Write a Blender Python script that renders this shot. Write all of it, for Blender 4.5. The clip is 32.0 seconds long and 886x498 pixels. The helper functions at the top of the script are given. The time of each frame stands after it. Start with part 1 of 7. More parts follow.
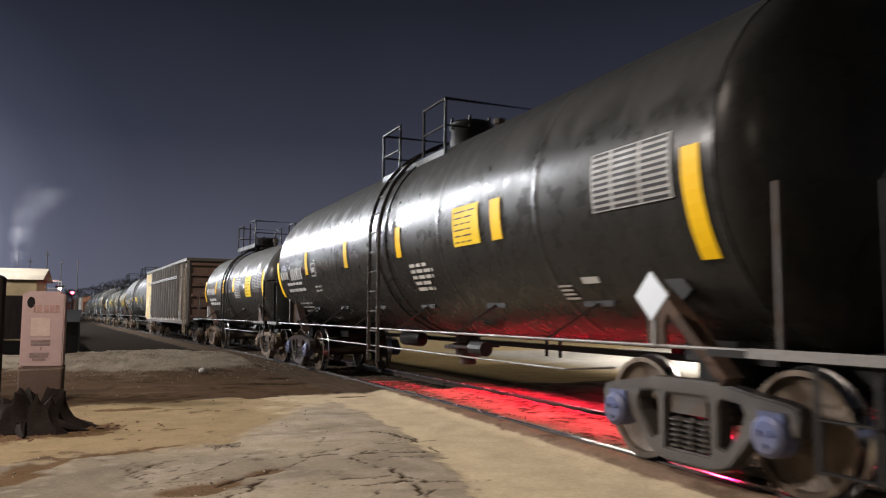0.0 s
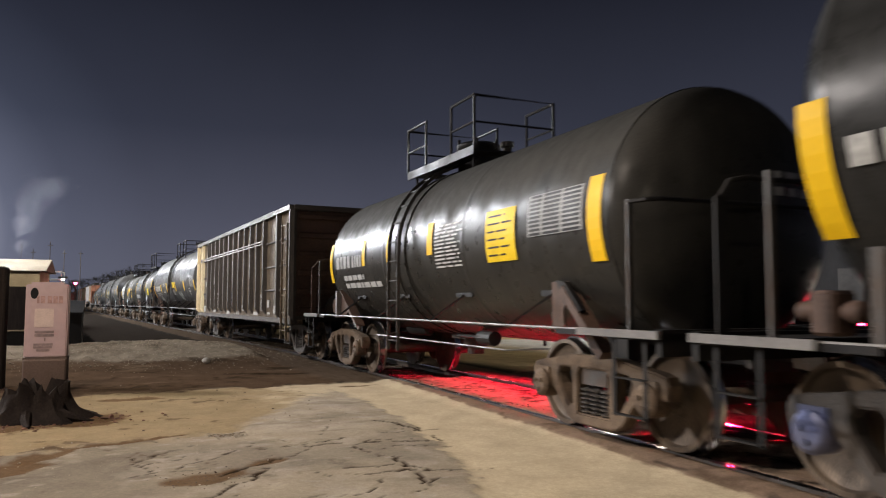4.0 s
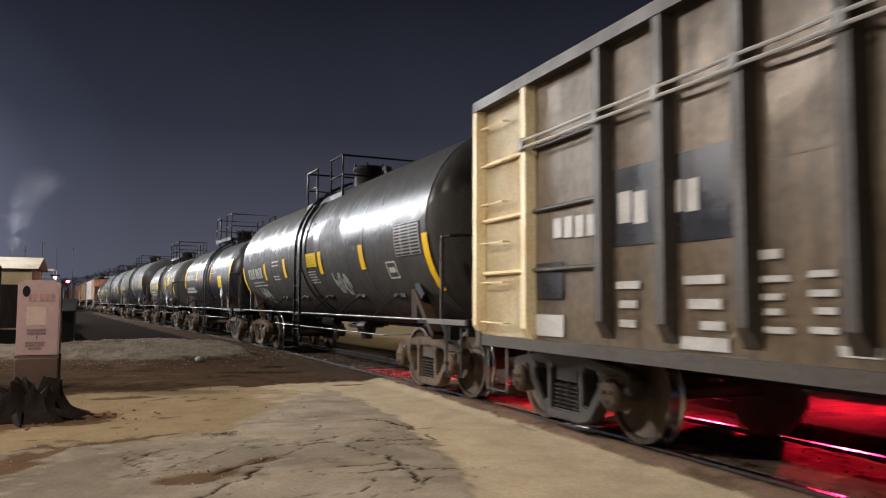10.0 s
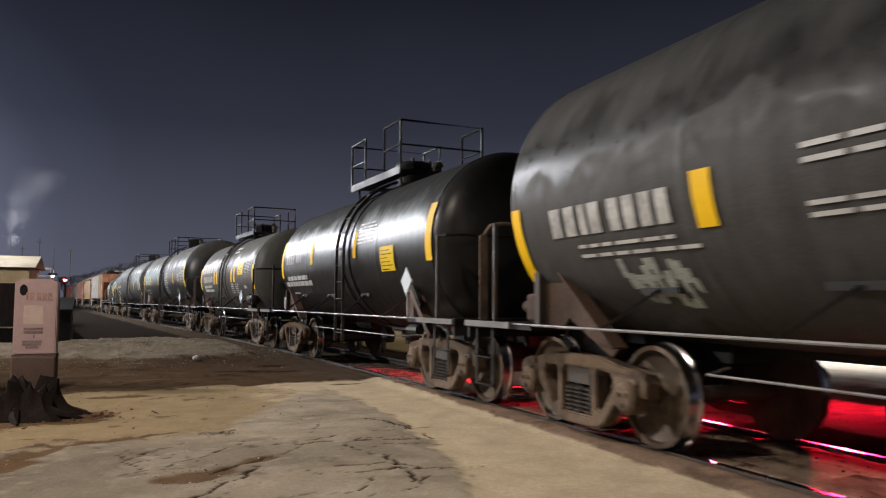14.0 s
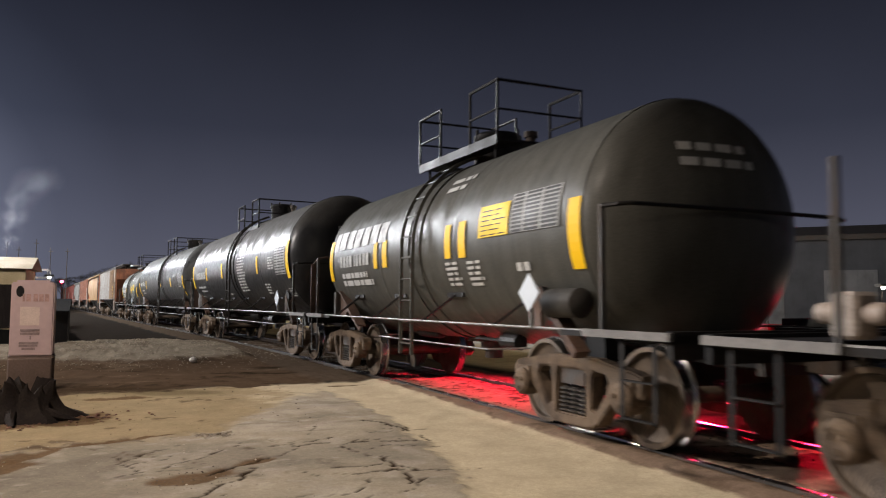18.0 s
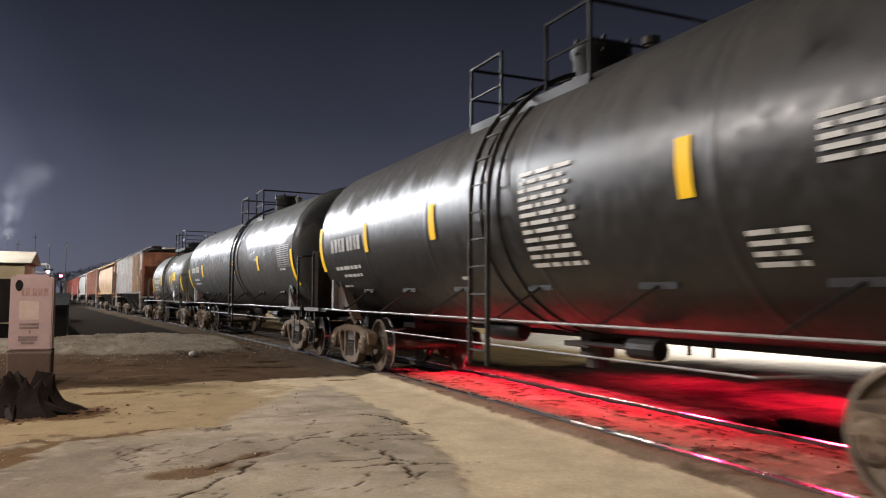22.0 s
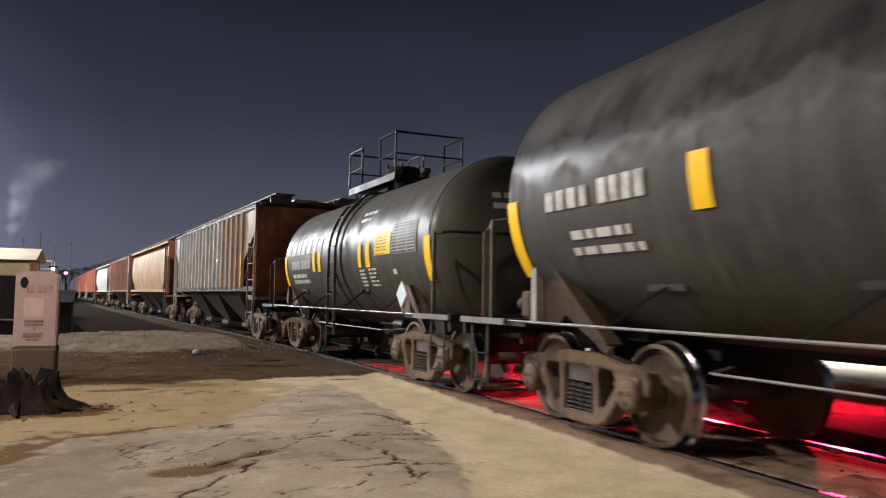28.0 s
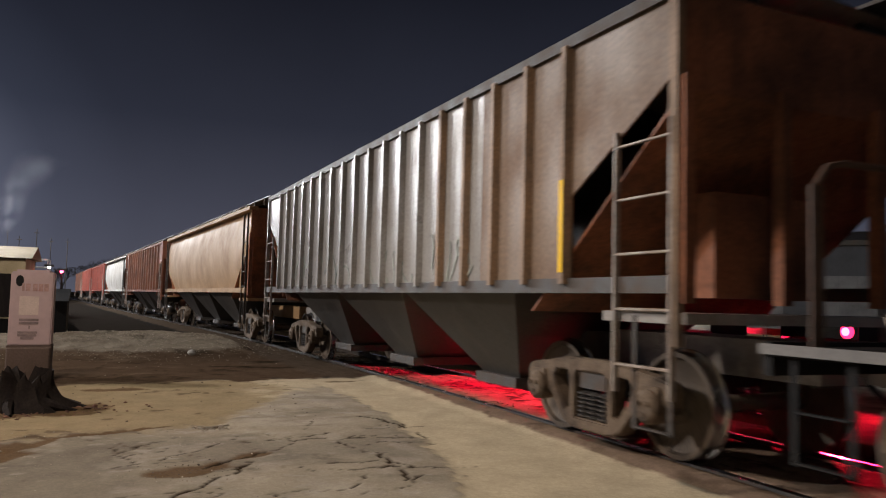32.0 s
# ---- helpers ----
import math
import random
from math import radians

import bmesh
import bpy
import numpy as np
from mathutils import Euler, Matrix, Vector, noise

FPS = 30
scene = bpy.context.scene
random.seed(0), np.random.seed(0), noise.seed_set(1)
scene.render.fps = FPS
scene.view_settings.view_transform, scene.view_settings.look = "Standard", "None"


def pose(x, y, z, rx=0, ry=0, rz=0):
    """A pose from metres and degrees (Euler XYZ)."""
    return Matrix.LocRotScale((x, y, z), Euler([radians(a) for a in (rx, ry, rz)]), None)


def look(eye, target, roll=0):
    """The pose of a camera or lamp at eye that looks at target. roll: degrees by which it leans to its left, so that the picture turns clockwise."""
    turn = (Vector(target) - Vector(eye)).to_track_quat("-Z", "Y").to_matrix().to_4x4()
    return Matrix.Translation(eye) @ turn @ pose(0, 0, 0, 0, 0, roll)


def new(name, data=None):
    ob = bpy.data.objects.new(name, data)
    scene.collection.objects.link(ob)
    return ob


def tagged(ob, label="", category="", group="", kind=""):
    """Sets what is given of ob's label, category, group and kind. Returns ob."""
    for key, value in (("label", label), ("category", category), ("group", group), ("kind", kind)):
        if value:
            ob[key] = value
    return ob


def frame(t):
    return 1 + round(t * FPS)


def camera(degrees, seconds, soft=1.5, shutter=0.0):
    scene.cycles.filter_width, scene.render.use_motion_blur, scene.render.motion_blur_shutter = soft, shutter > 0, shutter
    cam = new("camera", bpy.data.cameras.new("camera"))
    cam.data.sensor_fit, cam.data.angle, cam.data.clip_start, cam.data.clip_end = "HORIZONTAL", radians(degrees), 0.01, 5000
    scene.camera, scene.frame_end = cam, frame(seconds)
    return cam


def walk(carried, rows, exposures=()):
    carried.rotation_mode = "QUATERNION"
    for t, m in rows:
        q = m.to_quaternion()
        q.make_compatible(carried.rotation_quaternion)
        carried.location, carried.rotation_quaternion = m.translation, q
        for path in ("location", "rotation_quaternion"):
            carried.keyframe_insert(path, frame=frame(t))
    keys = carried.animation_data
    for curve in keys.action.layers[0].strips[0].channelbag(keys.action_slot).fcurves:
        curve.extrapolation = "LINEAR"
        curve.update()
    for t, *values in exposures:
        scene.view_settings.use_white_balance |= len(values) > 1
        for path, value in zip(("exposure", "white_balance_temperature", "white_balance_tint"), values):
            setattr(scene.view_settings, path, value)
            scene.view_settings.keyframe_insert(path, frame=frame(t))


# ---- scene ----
cam = camera(60.61, 32.0, soft=1.1, shutter=0.55)
EYE = 1.29
EXPOSURES = [(0, 0.0), (7.5, 0.0), (9, -0.3), (11, -0.3), (13, -0.3), (14.5, -0.25), (17, -0.12), (19, 0.0), (30.5, 0.0), (31.2, -0.2), (32, -0.5)]
# seconds and the camera's turn in degrees; it stands on one spot and sways in the hand
walk(cam, [(t, pose(0, 0, EYE, rx, ry, rz)) for t, rx, ry, rz in [
    (0, 94.91, -0.34, -21.93), (0.5, 94.69, -0.31, -21.98), (1, 94.62, -0.25, -21.98), (1.5, 94.52, -0.27, -21.95), (2, 94.39, -0.25, -21.90), (2.5, 94.32, -0.25, -21.80),
    (3, 94.22, -0.2, -21.73), (3.5, 94.14, -0.14, -21.69), (5.5, 94.06, -0.12, -21.98), (6, 94.14, -0.17, -21.95), (6.5, 94.16, -0.18, -21.88), (7, 94.16, -0.18, -21.83),
    (7.5, 94.14, -0.19, -21.79), (8, 94.08, -0.18, -21.79), (8.5, 94.01, -0.17, -21.85), (9, 94.01, -0.14, -22.01), (9.5, 94.02, -0.15, -22.12), (10, 94.02, -0.22, -22.22),
    (10.5, 93.96, -0.24, -22.26), (11, 93.92, -0.25, -22.27), (11.5, 93.89, -0.24, -22.29), (12, 93.89, -0.24, -22.35), (12.5, 93.90, -0.25, -22.49), (13, 93.90, -0.25, -22.52),
    (13.5, 93.90, -0.28, -22.48), (14, 93.97, -0.31, -22.39), (14.5, 93.98, -0.29, -22.32), (16.5, 94.12, -0.32, -22.33), (17, 94.10, -0.31, -22.50), (17.5, 94.09, -0.32, -22.62),
    (18, 94.10, -0.36, -22.59), (18.5, 94.04, -0.33, -22.50), (19, 93.96, -0.3, -22.42), (19.5, 93.91, -0.29, -22.42), (20, 93.84, -0.28, -22.61), (20.5, 93.78, -0.27, -22.76),
    (21, 93.76, -0.3, -22.73), (21.5, 93.73, -0.34, -22.69), (22, 93.67, -0.37, -22.65), (22.5, 93.70, -0.43, -22.57), (23, 93.72, -0.44, -22.52), (23.5, 93.74, -0.44, -22.72),
    (24, 93.75, -0.46, -22.91), (24.5, 93.81, -0.52, -22.90), (25, 93.84, -0.58, -22.87), (25.5, 93.85, -0.61, -22.81), (27.5, 93.72, -0.76, -22.49), (28, 93.68, -0.82, -22.37),
    (28.5, 93.65, -0.83, -22.28), (29, 93.63, -0.8, -22.34), (29.5, 93.63, -0.79, -22.45), (30, 93.67, -0.83, -22.42), (30.5, 93.74, -0.94, -22.40), (31, 93.81, -1.07, -22.36),
    (31.5, 93.88, -1.26, -22.41), (32, 93.94, -1.51, -22.65)]],
     exposures=EXPOSURES)

# ---- world and lamps ----
def world_sky():
    w = bpy.data.worlds.new("night_sky")
    w.use_nodes = True
    scene.world = w
    nt = w.node_tree
    nt.nodes.clear()
    out = nt.nodes.new("ShaderNodeOutputWorld")
    bg = nt.nodes.new("ShaderNodeBackground")
    tc = nt.nodes.new("ShaderNodeTexCoord")
    sep = nt.nodes.new("ShaderNodeSeparateXYZ")
    nt.links.new(tc.outputs["Generated"], sep.inputs[0])
    # height ramp
    up = nt.nodes.new("ShaderNodeValToRGB")
    e = up.color_ramp.elements
    e[0].position, e[0].color = 0.0, (0.108, 0.110, 0.146, 1)
    e[1].position, e[1].color = 0.62, (0.0065, 0.0065, 0.0085, 1)
    for p, c in ((0.10, (0.078, 0.081, 0.114, 1)), (0.22, (0.034, 0.037, 0.056, 1)), (0.38, (0.0142, 0.0155, 0.0245, 1))):
        k = e.new(p)
        k.color = c
    nt.links.new(sep.outputs["Z"], up.inputs[0])
    # town glow, low over the yard beyond the pillar
    dot = nt.nodes.new("ShaderNodeVectorMath")
    dot.operation = "DOT_PRODUCT"
    dot.inputs[1].default_value = Vector((-0.29, 0.95, 0.08)).normalized()
    nt.links.new(tc.outputs["Generated"], dot.inputs[0])
    glow = nt.nodes.new("ShaderNodeValToRGB")
    g = glow.color_ramp.elements
    g[0].position, g[0].color = 0.90, (0, 0, 0, 1)
    g[1].position, g[1].color = 1.0, (0.45, 0.46, 0.54, 1)
    for p, c in ((0.955, (0.002, 0.003, 0.006, 1)), (0.978, (0.016, 0.020, 0.032, 1)), (0.990, (0.060, 0.068, 0.098, 1))):
        k = g.new(p)
        k.color = c
    nt.links.new(dot.outputs["Value"], glow.inputs[0])
    add = nt.nodes.new("ShaderNodeMixRGB")
    add.blend_type = "ADD"
    add.inputs[0].default_value = 1
    nt.links.new(up.outputs[0], add.inputs[1])
    nt.links.new(glow.outputs[0], add.inputs[2])
    # faint cloud
    nz = nt.nodes.new("ShaderNodeTexNoise")
    nz.inputs["Scale"].default_value, nz.inputs["Detail"].default_value = 3.0, 4
    nt.links.new(tc.outputs["Generated"], nz.inputs["Vector"])
    mr = nt.nodes.new("ShaderNodeMapRange")
    mr.inputs[3].default_value, mr.inputs[4].default_value = 0.82, 1.18
    nt.links.new(nz.outputs[0], mr.inputs[0])
    mul = nt.nodes.new("ShaderNodeVectorMath")
    mul.operation = "SCALE"
    nt.links.new(add.outputs[0], mul.inputs[0])
    nt.links.new(mr.outputs[0], mul.inputs["Scale"])
    nt.links.new(mul.outputs[0], bg.inputs["Color"])
    bg.inputs["Strength"].default_value = 1.0
    nt.links.new(bg.outputs[0], out.inputs[0])


world_sky()


def lamp(name, at, watts, colour, radius=0.25, aim=None, cone=120, blend=0.6):
    data = bpy.data.lights.new(name, "SPOT" if aim else "POINT")
    data.energy, data.color, data.shadow_soft_size = watts, colour, radius
    ob = new(name, data)
    ob.matrix_world = look(at, aim) if aim else Matrix.Translation(at)
    if aim:
        data.spot_size, data.spot_blend = radians(cone), blend
    return ob


# lamps over the yard and in a row along it, all on the near side
lamp("yard_light", (-4.2, 6.0, 9.5), 4250, (1.0, 0.845, 0.72), 0.28, (-3.4, 6.3, 0.0), 103, 0.35)
lamp("mast_light", (-14.0, 20.0, 10.5), 15000, (1.0, 0.92, 0.88), 0.3)
lamp("road_light", (-9.0, -12.0, 9.0), 900, (1.0, 0.84, 0.64), 0.3)
for x, y, watts in ((-12.0, 42.0, 16000), (-13.0, 62.0, 27000), (-15.0, 86.0, 34000)):
    lamp("street_light", (x, y, 15.0), watts, (0.94, 0.96, 1.0), 1.2)
lamp("far_side_light", (17.0, 24.0, 8.0), 2200, (1.0, 0.90, 0.74), 0.3)
lamp("shaded_light", (19.0, 14.5, 8.0), 18000, (1.0, 0.93, 0.84), 0.25, (19.0, 15.0, 0.0), 100, 0.5)
RED = (1.0, 0.010, 0.055)
GATE_LIGHTS = ((9.05, 7.4, 1.04), (9.05, 10.0, 1.04))
for at, watts, aim in zip(GATE_LIGHTS, (5500, 17500), ((-2.6, -0.4), (-2.6, 0.8))):
    lamp("gate_light_glow", (at[0] - 0.12, at[1], at[2]), watts, RED, 0.014, (at[0] + aim[0], at[1] + aim[1], at[2] - 1.1), 165, 1.0)
# added fill, no lamp of its own: red pools on the ground by the gate
for y, watts in ((6.9, 600), (9.4, 500)):
    lamp("red_pool_fill", (8.50, y, 0.90), watts, RED, 0.05, (8.40, y, 0.0), 150, 0.6)
lamp("signal_glow", (-2.2, 43.9, 2.3), 10, RED, 0.1)

# ---- materials ----
def mat(name, base, rough=0.6, metal=0.0, vary=0.25, scale=6.0, bump=0.15, fine=60.0, dark=None, emit=None, island=False, coords="Object", stretch=(1, 1, 1), streak=0.0, spec=0.5):
    """A surface with a base colour, stains at two scales, grain relief and a second, dirty colour."""
    m = bpy.data.materials.new(name)
    m.use_nodes = True
    nt = m.node_tree
    b = nt.nodes["Principled BSDF"]
    b.inputs["Metallic"].default_value = metal
    b.inputs["Specular IOR Level"].default_value = spec
    if emit:
        b.inputs["Base Color"].default_value = (*base, 1)
        b.inputs["Emission Color"].default_value = (*base, 1)
        b.inputs["Emission Strength"].default_value = emit
        return m
    tc = nt.nodes.new("ShaderNodeTexCoord")
    mp = nt.nodes.new("ShaderNodeMapping")
    mp.inputs["Scale"].default_value = stretch
    nt.links.new(tc.outputs[coords], mp.inputs[0])
    n1 = nt.nodes.new("ShaderNodeTexNoise")
    n1.inputs["Scale"].default_value, n1.inputs["Detail"].default_value, n1.inputs["Roughness"].default_value = scale * 0.2, 6, 0.6
    n2 = nt.nodes.new("ShaderNodeTexNoise")
    n2.inputs["Scale"].default_value, n2.inputs["Detail"].default_value = fine, 4
    nt.links.new(mp.outputs[0], n1.inputs[0])
    nt.links.new(tc.outputs[coords], n2.inputs[0])
    d = dark or tuple(c * 0.45 for c in base)
    mix = nt.nodes.new("ShaderNodeMixRGB")
    mix.inputs[1].default_value, mix.inputs[2].default_value = (*base, 1), (*d, 1)
    mr = nt.nodes.new("ShaderNodeMapRange")
    mr.inputs[1].default_value, mr.inputs[2].default_value = 0.42, 0.72
    mr.inputs[3].default_value, mr.inputs[4].default_value = 0.0, min(1.0, vary * 2.6)
    nt.links.new(n1.outputs[0], mr.inputs[0])
    nt.links.new(mr.outputs[0], mix.inputs[0])
    last = mix.outputs[0]
    if streak:
        ms = nt.nodes.new("ShaderNodeMapping")
        ms.inputs["Scale"].default_value = (5.0, 5.0, 0.25)
        nt.links.new(tc.outputs[coords], ms.inputs[0])
        n3 = nt.nodes.new("ShaderNodeTexNoise")
        n3.inputs["Scale"].default_value, n3.inputs["Detail"].default_value = 1.6, 5
        nt.links.new(ms.outputs[0], n3.inputs[0])
        r3 = nt.nodes.new("ShaderNodeMapRange")
        r3.inputs[1].default_value, r3.inputs[2].default_value, r3.inputs[4].default_value = 0.48, 0.72, streak
        nt.links.new(n3.outputs[0], r3.inputs[0])
        x3 = nt.nodes.new("ShaderNodeMixRGB")
        x3.inputs[2].default_value = (*d, 1)
        nt.links.new(last, x3.inputs[1])
        nt.links.new(r3.outputs[0], x3.inputs[0])
        last = x3.outputs[0]
    fine_mix = nt.nodes.new("ShaderNodeMixRGB")
    fine_mix.blend_type = "MULTIPLY"
    fine_mix.inputs[0].default_value = min(1.0, vary * 1.6)
    fr = nt.nodes.new("ShaderNodeMapRange")
    fr.inputs[1].default_value, fr.inputs[2].default_value, fr.inputs[3].default_value, fr.inputs[4].default_value = 0.3, 0.7, 0.55, 1.25
    nt.links.new(n2.outputs[0], fr.inputs[0])
    nt.links.new(last, fine_mix.inputs[1])
    nt.links.new(fr.outputs[0], fine_mix.inputs[2])
    last = fine_mix.outputs[0]
    if island:
        oi = nt.nodes.new("ShaderNodeObjectInfo") if island == "object" else nt.nodes.new("ShaderNodeNewGeometry")
        ir = nt.nodes.new("ShaderNodeMapRange")
        ir.inputs[3].default_value, ir.inputs[4].default_value = 0.65, 1.3
        nt.links.new(oi.outputs["Random" if island == "object" else "Random Per Island"], ir.inputs[0])
        im = nt.nodes.new("ShaderNodeVectorMath")
        im.operation = "SCALE"
        nt.links.new(last, im.inputs[0])
        nt.links.new(ir.outputs[0], im.inputs["Scale"])
        last = im.outputs[0]
    nt.links.new(last, b.inputs["Base Color"])
    rr = nt.nodes.new("ShaderNodeMapRange")
    rr.inputs[1].default_value, rr.inputs[2].default_value = 0.3, 0.7
    rr.inputs[3].default_value, rr.inputs[4].default_value = max(0.02, rough - 0.12), min(1.0, rough + 0.14)
    nt.links.new(n1.outputs[0], rr.inputs[0])
    nt.links.new(rr.outputs[0], b.inputs["Roughness"])
    if bump:
        bp = nt.nodes.new("ShaderNodeBump")
        bp.inputs["Strength"].default_value, bp.inputs["Distance"].default_value = bump, 0.02
        nt.links.new(n2.outputs[0], bp.inputs["Height"])
        nt.links.new(bp.outputs[0], b.inputs["Normal"])
    return m


def tank_paint(name, base, dust, rough, dust_from, wave=0.35, low_sheen=None, spec=0.14):
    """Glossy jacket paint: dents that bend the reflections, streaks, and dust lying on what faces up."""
    m = bpy.data.materials.new(name)
    m.use_nodes = True
    nt = m.node_tree
    b = nt.nodes["Principled BSDF"]
    tc = nt.nodes.new("ShaderNodeTexCoord")
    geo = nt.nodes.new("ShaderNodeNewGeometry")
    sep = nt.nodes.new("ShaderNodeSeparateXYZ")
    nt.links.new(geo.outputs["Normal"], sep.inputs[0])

    def tex(scale, detail, stretch=(1, 1, 1)):
        mp = nt.nodes.new("ShaderNodeMapping")
        mp.inputs["Scale"].default_value = stretch
        nt.links.new(tc.outputs["Object"], mp.inputs[0])
        n = nt.nodes.new("ShaderNodeTexNoise")
        n.inputs["Scale"].default_value, n.inputs["Detail"].default_value = scale, detail
        nt.links.new(mp.outputs[0], n.inputs[0])
        return n

    def span(src, a, b2, c, d):
        r = nt.nodes.new("ShaderNodeMapRange")
        for i, v in ((1, a), (2, b2), (3, c), (4, d)):
            r.inputs[i].default_value = v
        nt.links.new(src, r.inputs[0])
        return r.outputs[0]

    def math_node(op, x, y):
        n = nt.nodes.new("ShaderNodeMath")
        n.operation = op
        for i, v in enumerate((x, y)):
            if isinstance(v, float):
                n.inputs[i].default_value = v
            else:
                nt.links.new(v, n.inputs[i])
        return n.outputs[0]

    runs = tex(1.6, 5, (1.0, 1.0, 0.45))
    spots = tex(7.0, 8)
    fine = tex(60.0, 4)
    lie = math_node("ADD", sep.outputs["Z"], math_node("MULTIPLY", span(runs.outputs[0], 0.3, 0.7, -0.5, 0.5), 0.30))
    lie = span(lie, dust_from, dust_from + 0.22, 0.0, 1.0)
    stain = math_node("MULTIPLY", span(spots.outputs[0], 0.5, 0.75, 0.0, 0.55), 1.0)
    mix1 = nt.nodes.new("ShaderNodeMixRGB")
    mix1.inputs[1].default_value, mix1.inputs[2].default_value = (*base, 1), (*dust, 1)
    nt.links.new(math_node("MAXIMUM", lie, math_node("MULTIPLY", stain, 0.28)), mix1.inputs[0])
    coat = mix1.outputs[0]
    if low_sheen:
        # ground reflection painted in as a paler lower half, with a scalloped upper edge
        runs2 = tex(1.0, 3, (1.0, 0.8, 0.3))
        edge = math_node("ADD", math_node("MULTIPLY", sep.outputs["Z"], -1.0), span(runs2.outputs[0], 0.35, 0.65, -0.18, 0.30))
        low = math_node("MULTIPLY", span(edge, -0.08, -0.03, 0.0, 1.0), span(spots.outputs[0], 0.3, 0.7, 0.65, 1.0))
        mix2 = nt.nodes.new("ShaderNodeMixRGB")
        mix2.inputs[2].default_value = (*low_sheen, 1)
        nt.links.new(low, mix2.inputs[0])
        nt.links.new(coat, mix2.inputs[1])
        coat = mix2.outputs[0]
        lie = math_node("MAXIMUM", lie, math_node("MULTIPLY", low, 0.8))
    mul = nt.nodes.new("ShaderNodeVectorMath")
    mul.operation = "SCALE"
    nt.links.new(coat, mul.inputs[0])
    drips = tex(2.2, 6, (1.6, 3.0, 0.35))
    nt.links.new(math_node("MULTIPLY", span(fine.outputs[0], 0.3, 0.7, 0.8, 1.2), span(drips.outputs[0], 0.32, 0.68, 0.84, 1.16)), mul.inputs["Scale"])
    nt.links.new(mul.outputs[0], b.inputs["Base Color"])
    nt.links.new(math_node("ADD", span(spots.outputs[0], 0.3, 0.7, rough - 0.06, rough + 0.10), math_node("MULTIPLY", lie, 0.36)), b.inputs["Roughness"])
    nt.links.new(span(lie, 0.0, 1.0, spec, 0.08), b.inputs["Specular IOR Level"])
    dents = tex(1.1, 2, (1, 1.5, 1))
    bp = nt.nodes.new("ShaderNodeBump")
    bp.inputs["Strength"].default_value, bp.inputs["Distance"].default_value = wave, 0.06
    nt.links.new(dents.outputs[0], bp.inputs["Height"])
    bp2 = nt.nodes.new("ShaderNodeBump")
    bp2.inputs["Strength"].default_value, bp2.inputs["Distance"].default_value = 0.05, 0.01
    nt.links.new(fine.outputs[0], bp2.inputs["Height"])
    nt.links.new(bp.outputs[0], bp2.inputs["Normal"])
    nt.links.new(bp2.outputs[0], b.inputs["Normal"])
    return m


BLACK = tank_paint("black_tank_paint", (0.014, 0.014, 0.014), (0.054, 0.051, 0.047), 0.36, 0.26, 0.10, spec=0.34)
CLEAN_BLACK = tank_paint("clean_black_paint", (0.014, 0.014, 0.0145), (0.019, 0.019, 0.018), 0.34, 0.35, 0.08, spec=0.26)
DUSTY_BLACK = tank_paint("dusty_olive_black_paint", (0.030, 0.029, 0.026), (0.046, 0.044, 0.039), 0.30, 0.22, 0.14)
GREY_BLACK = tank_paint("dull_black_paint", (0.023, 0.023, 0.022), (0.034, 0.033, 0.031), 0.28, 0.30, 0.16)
SHEEN_BLACK = tank_paint("black_paint_with_low_sheen", (0.032, 0.032, 0.032), (0.062, 0.061, 0.058), 0.30, 0.35, 0.26, (0.062, 0.061, 0.058))
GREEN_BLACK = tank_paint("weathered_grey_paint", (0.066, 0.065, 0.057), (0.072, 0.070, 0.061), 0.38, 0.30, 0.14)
IRON = mat("dark_cast_iron", (0.055, 0.051, 0.047), 0.6, 0.3, vary=0.3, scale=20, bump=0.3, fine=90, dark=(0.09, 0.055, 0.035))
RUSTY = mat("rusty_cast_steel", (0.155, 0.112, 0.076), 0.75, 0.0, spec=0.2, vary=0.4, scale=18, bump=0.4, fine=80, dark=(0.055, 0.04, 0.032))
WHEEL = mat("brown_wheel_steel", (0.15, 0.115, 0.084), 0.6, 0.35, vary=0.3, scale=15, bump=0.2, fine=60, dark=(0.05, 0.04, 0.034))
LADDER_GREY = mat("dusty_grey_ladder_paint", (0.040, 0.037, 0.033), 0.6, spec=0.2, vary=0.3, scale=12, bump=0.1, fine=40)
CAST = mat("dark_worn_cast_steel", (0.055, 0.050, 0.046), 0.5, 0.15, vary=0.35, scale=18, bump=0.35, fine=80, dark=(0.06, 0.048, 0.04))
BRIGHT = mat("polished_running_steel", (0.55, 0.55, 0.56), 0.22, 1.0, vary=0.1, scale=10, bump=0.0, fine=40)
BLACKPART = mat("black_underframe_paint", (0.013, 0.013, 0.014), 0.5, vary=0.3, scale=10, bump=0.1, fine=50, dark=(0.026, 0.023, 0.020), spec=0.15)
RAIL_GREY = mat("dusty_grey_pipe_paint", (0.17, 0.165, 0.16), 0.5, vary=0.3, scale=14, bump=0.05, fine=40)
PALE = mat("worn_white_paint", (0.34, 0.34, 0.34), 0.5, vary=0.3, scale=14, bump=0.1, fine=50, dark=(0.16, 0.15, 0.14))
YELLOW = mat("yellow_reflective_strip", (0.84, 0.52, 0.008), 0.5, spec=0.15, vary=0.08, scale=8, bump=0.02, fine=50)
PANEL = mat("yellow_panel_paint", (0.80, 0.56, 0.008), 0.5, spec=0.15, vary=0.15, scale=8, bump=0.02, fine=40)
MARK = mat("white_stencil_paint", (0.50, 0.50, 0.48), 0.55, vary=0.25, scale=20, bump=0.03, fine=50, dark=(0.34, 0.34, 0.33))
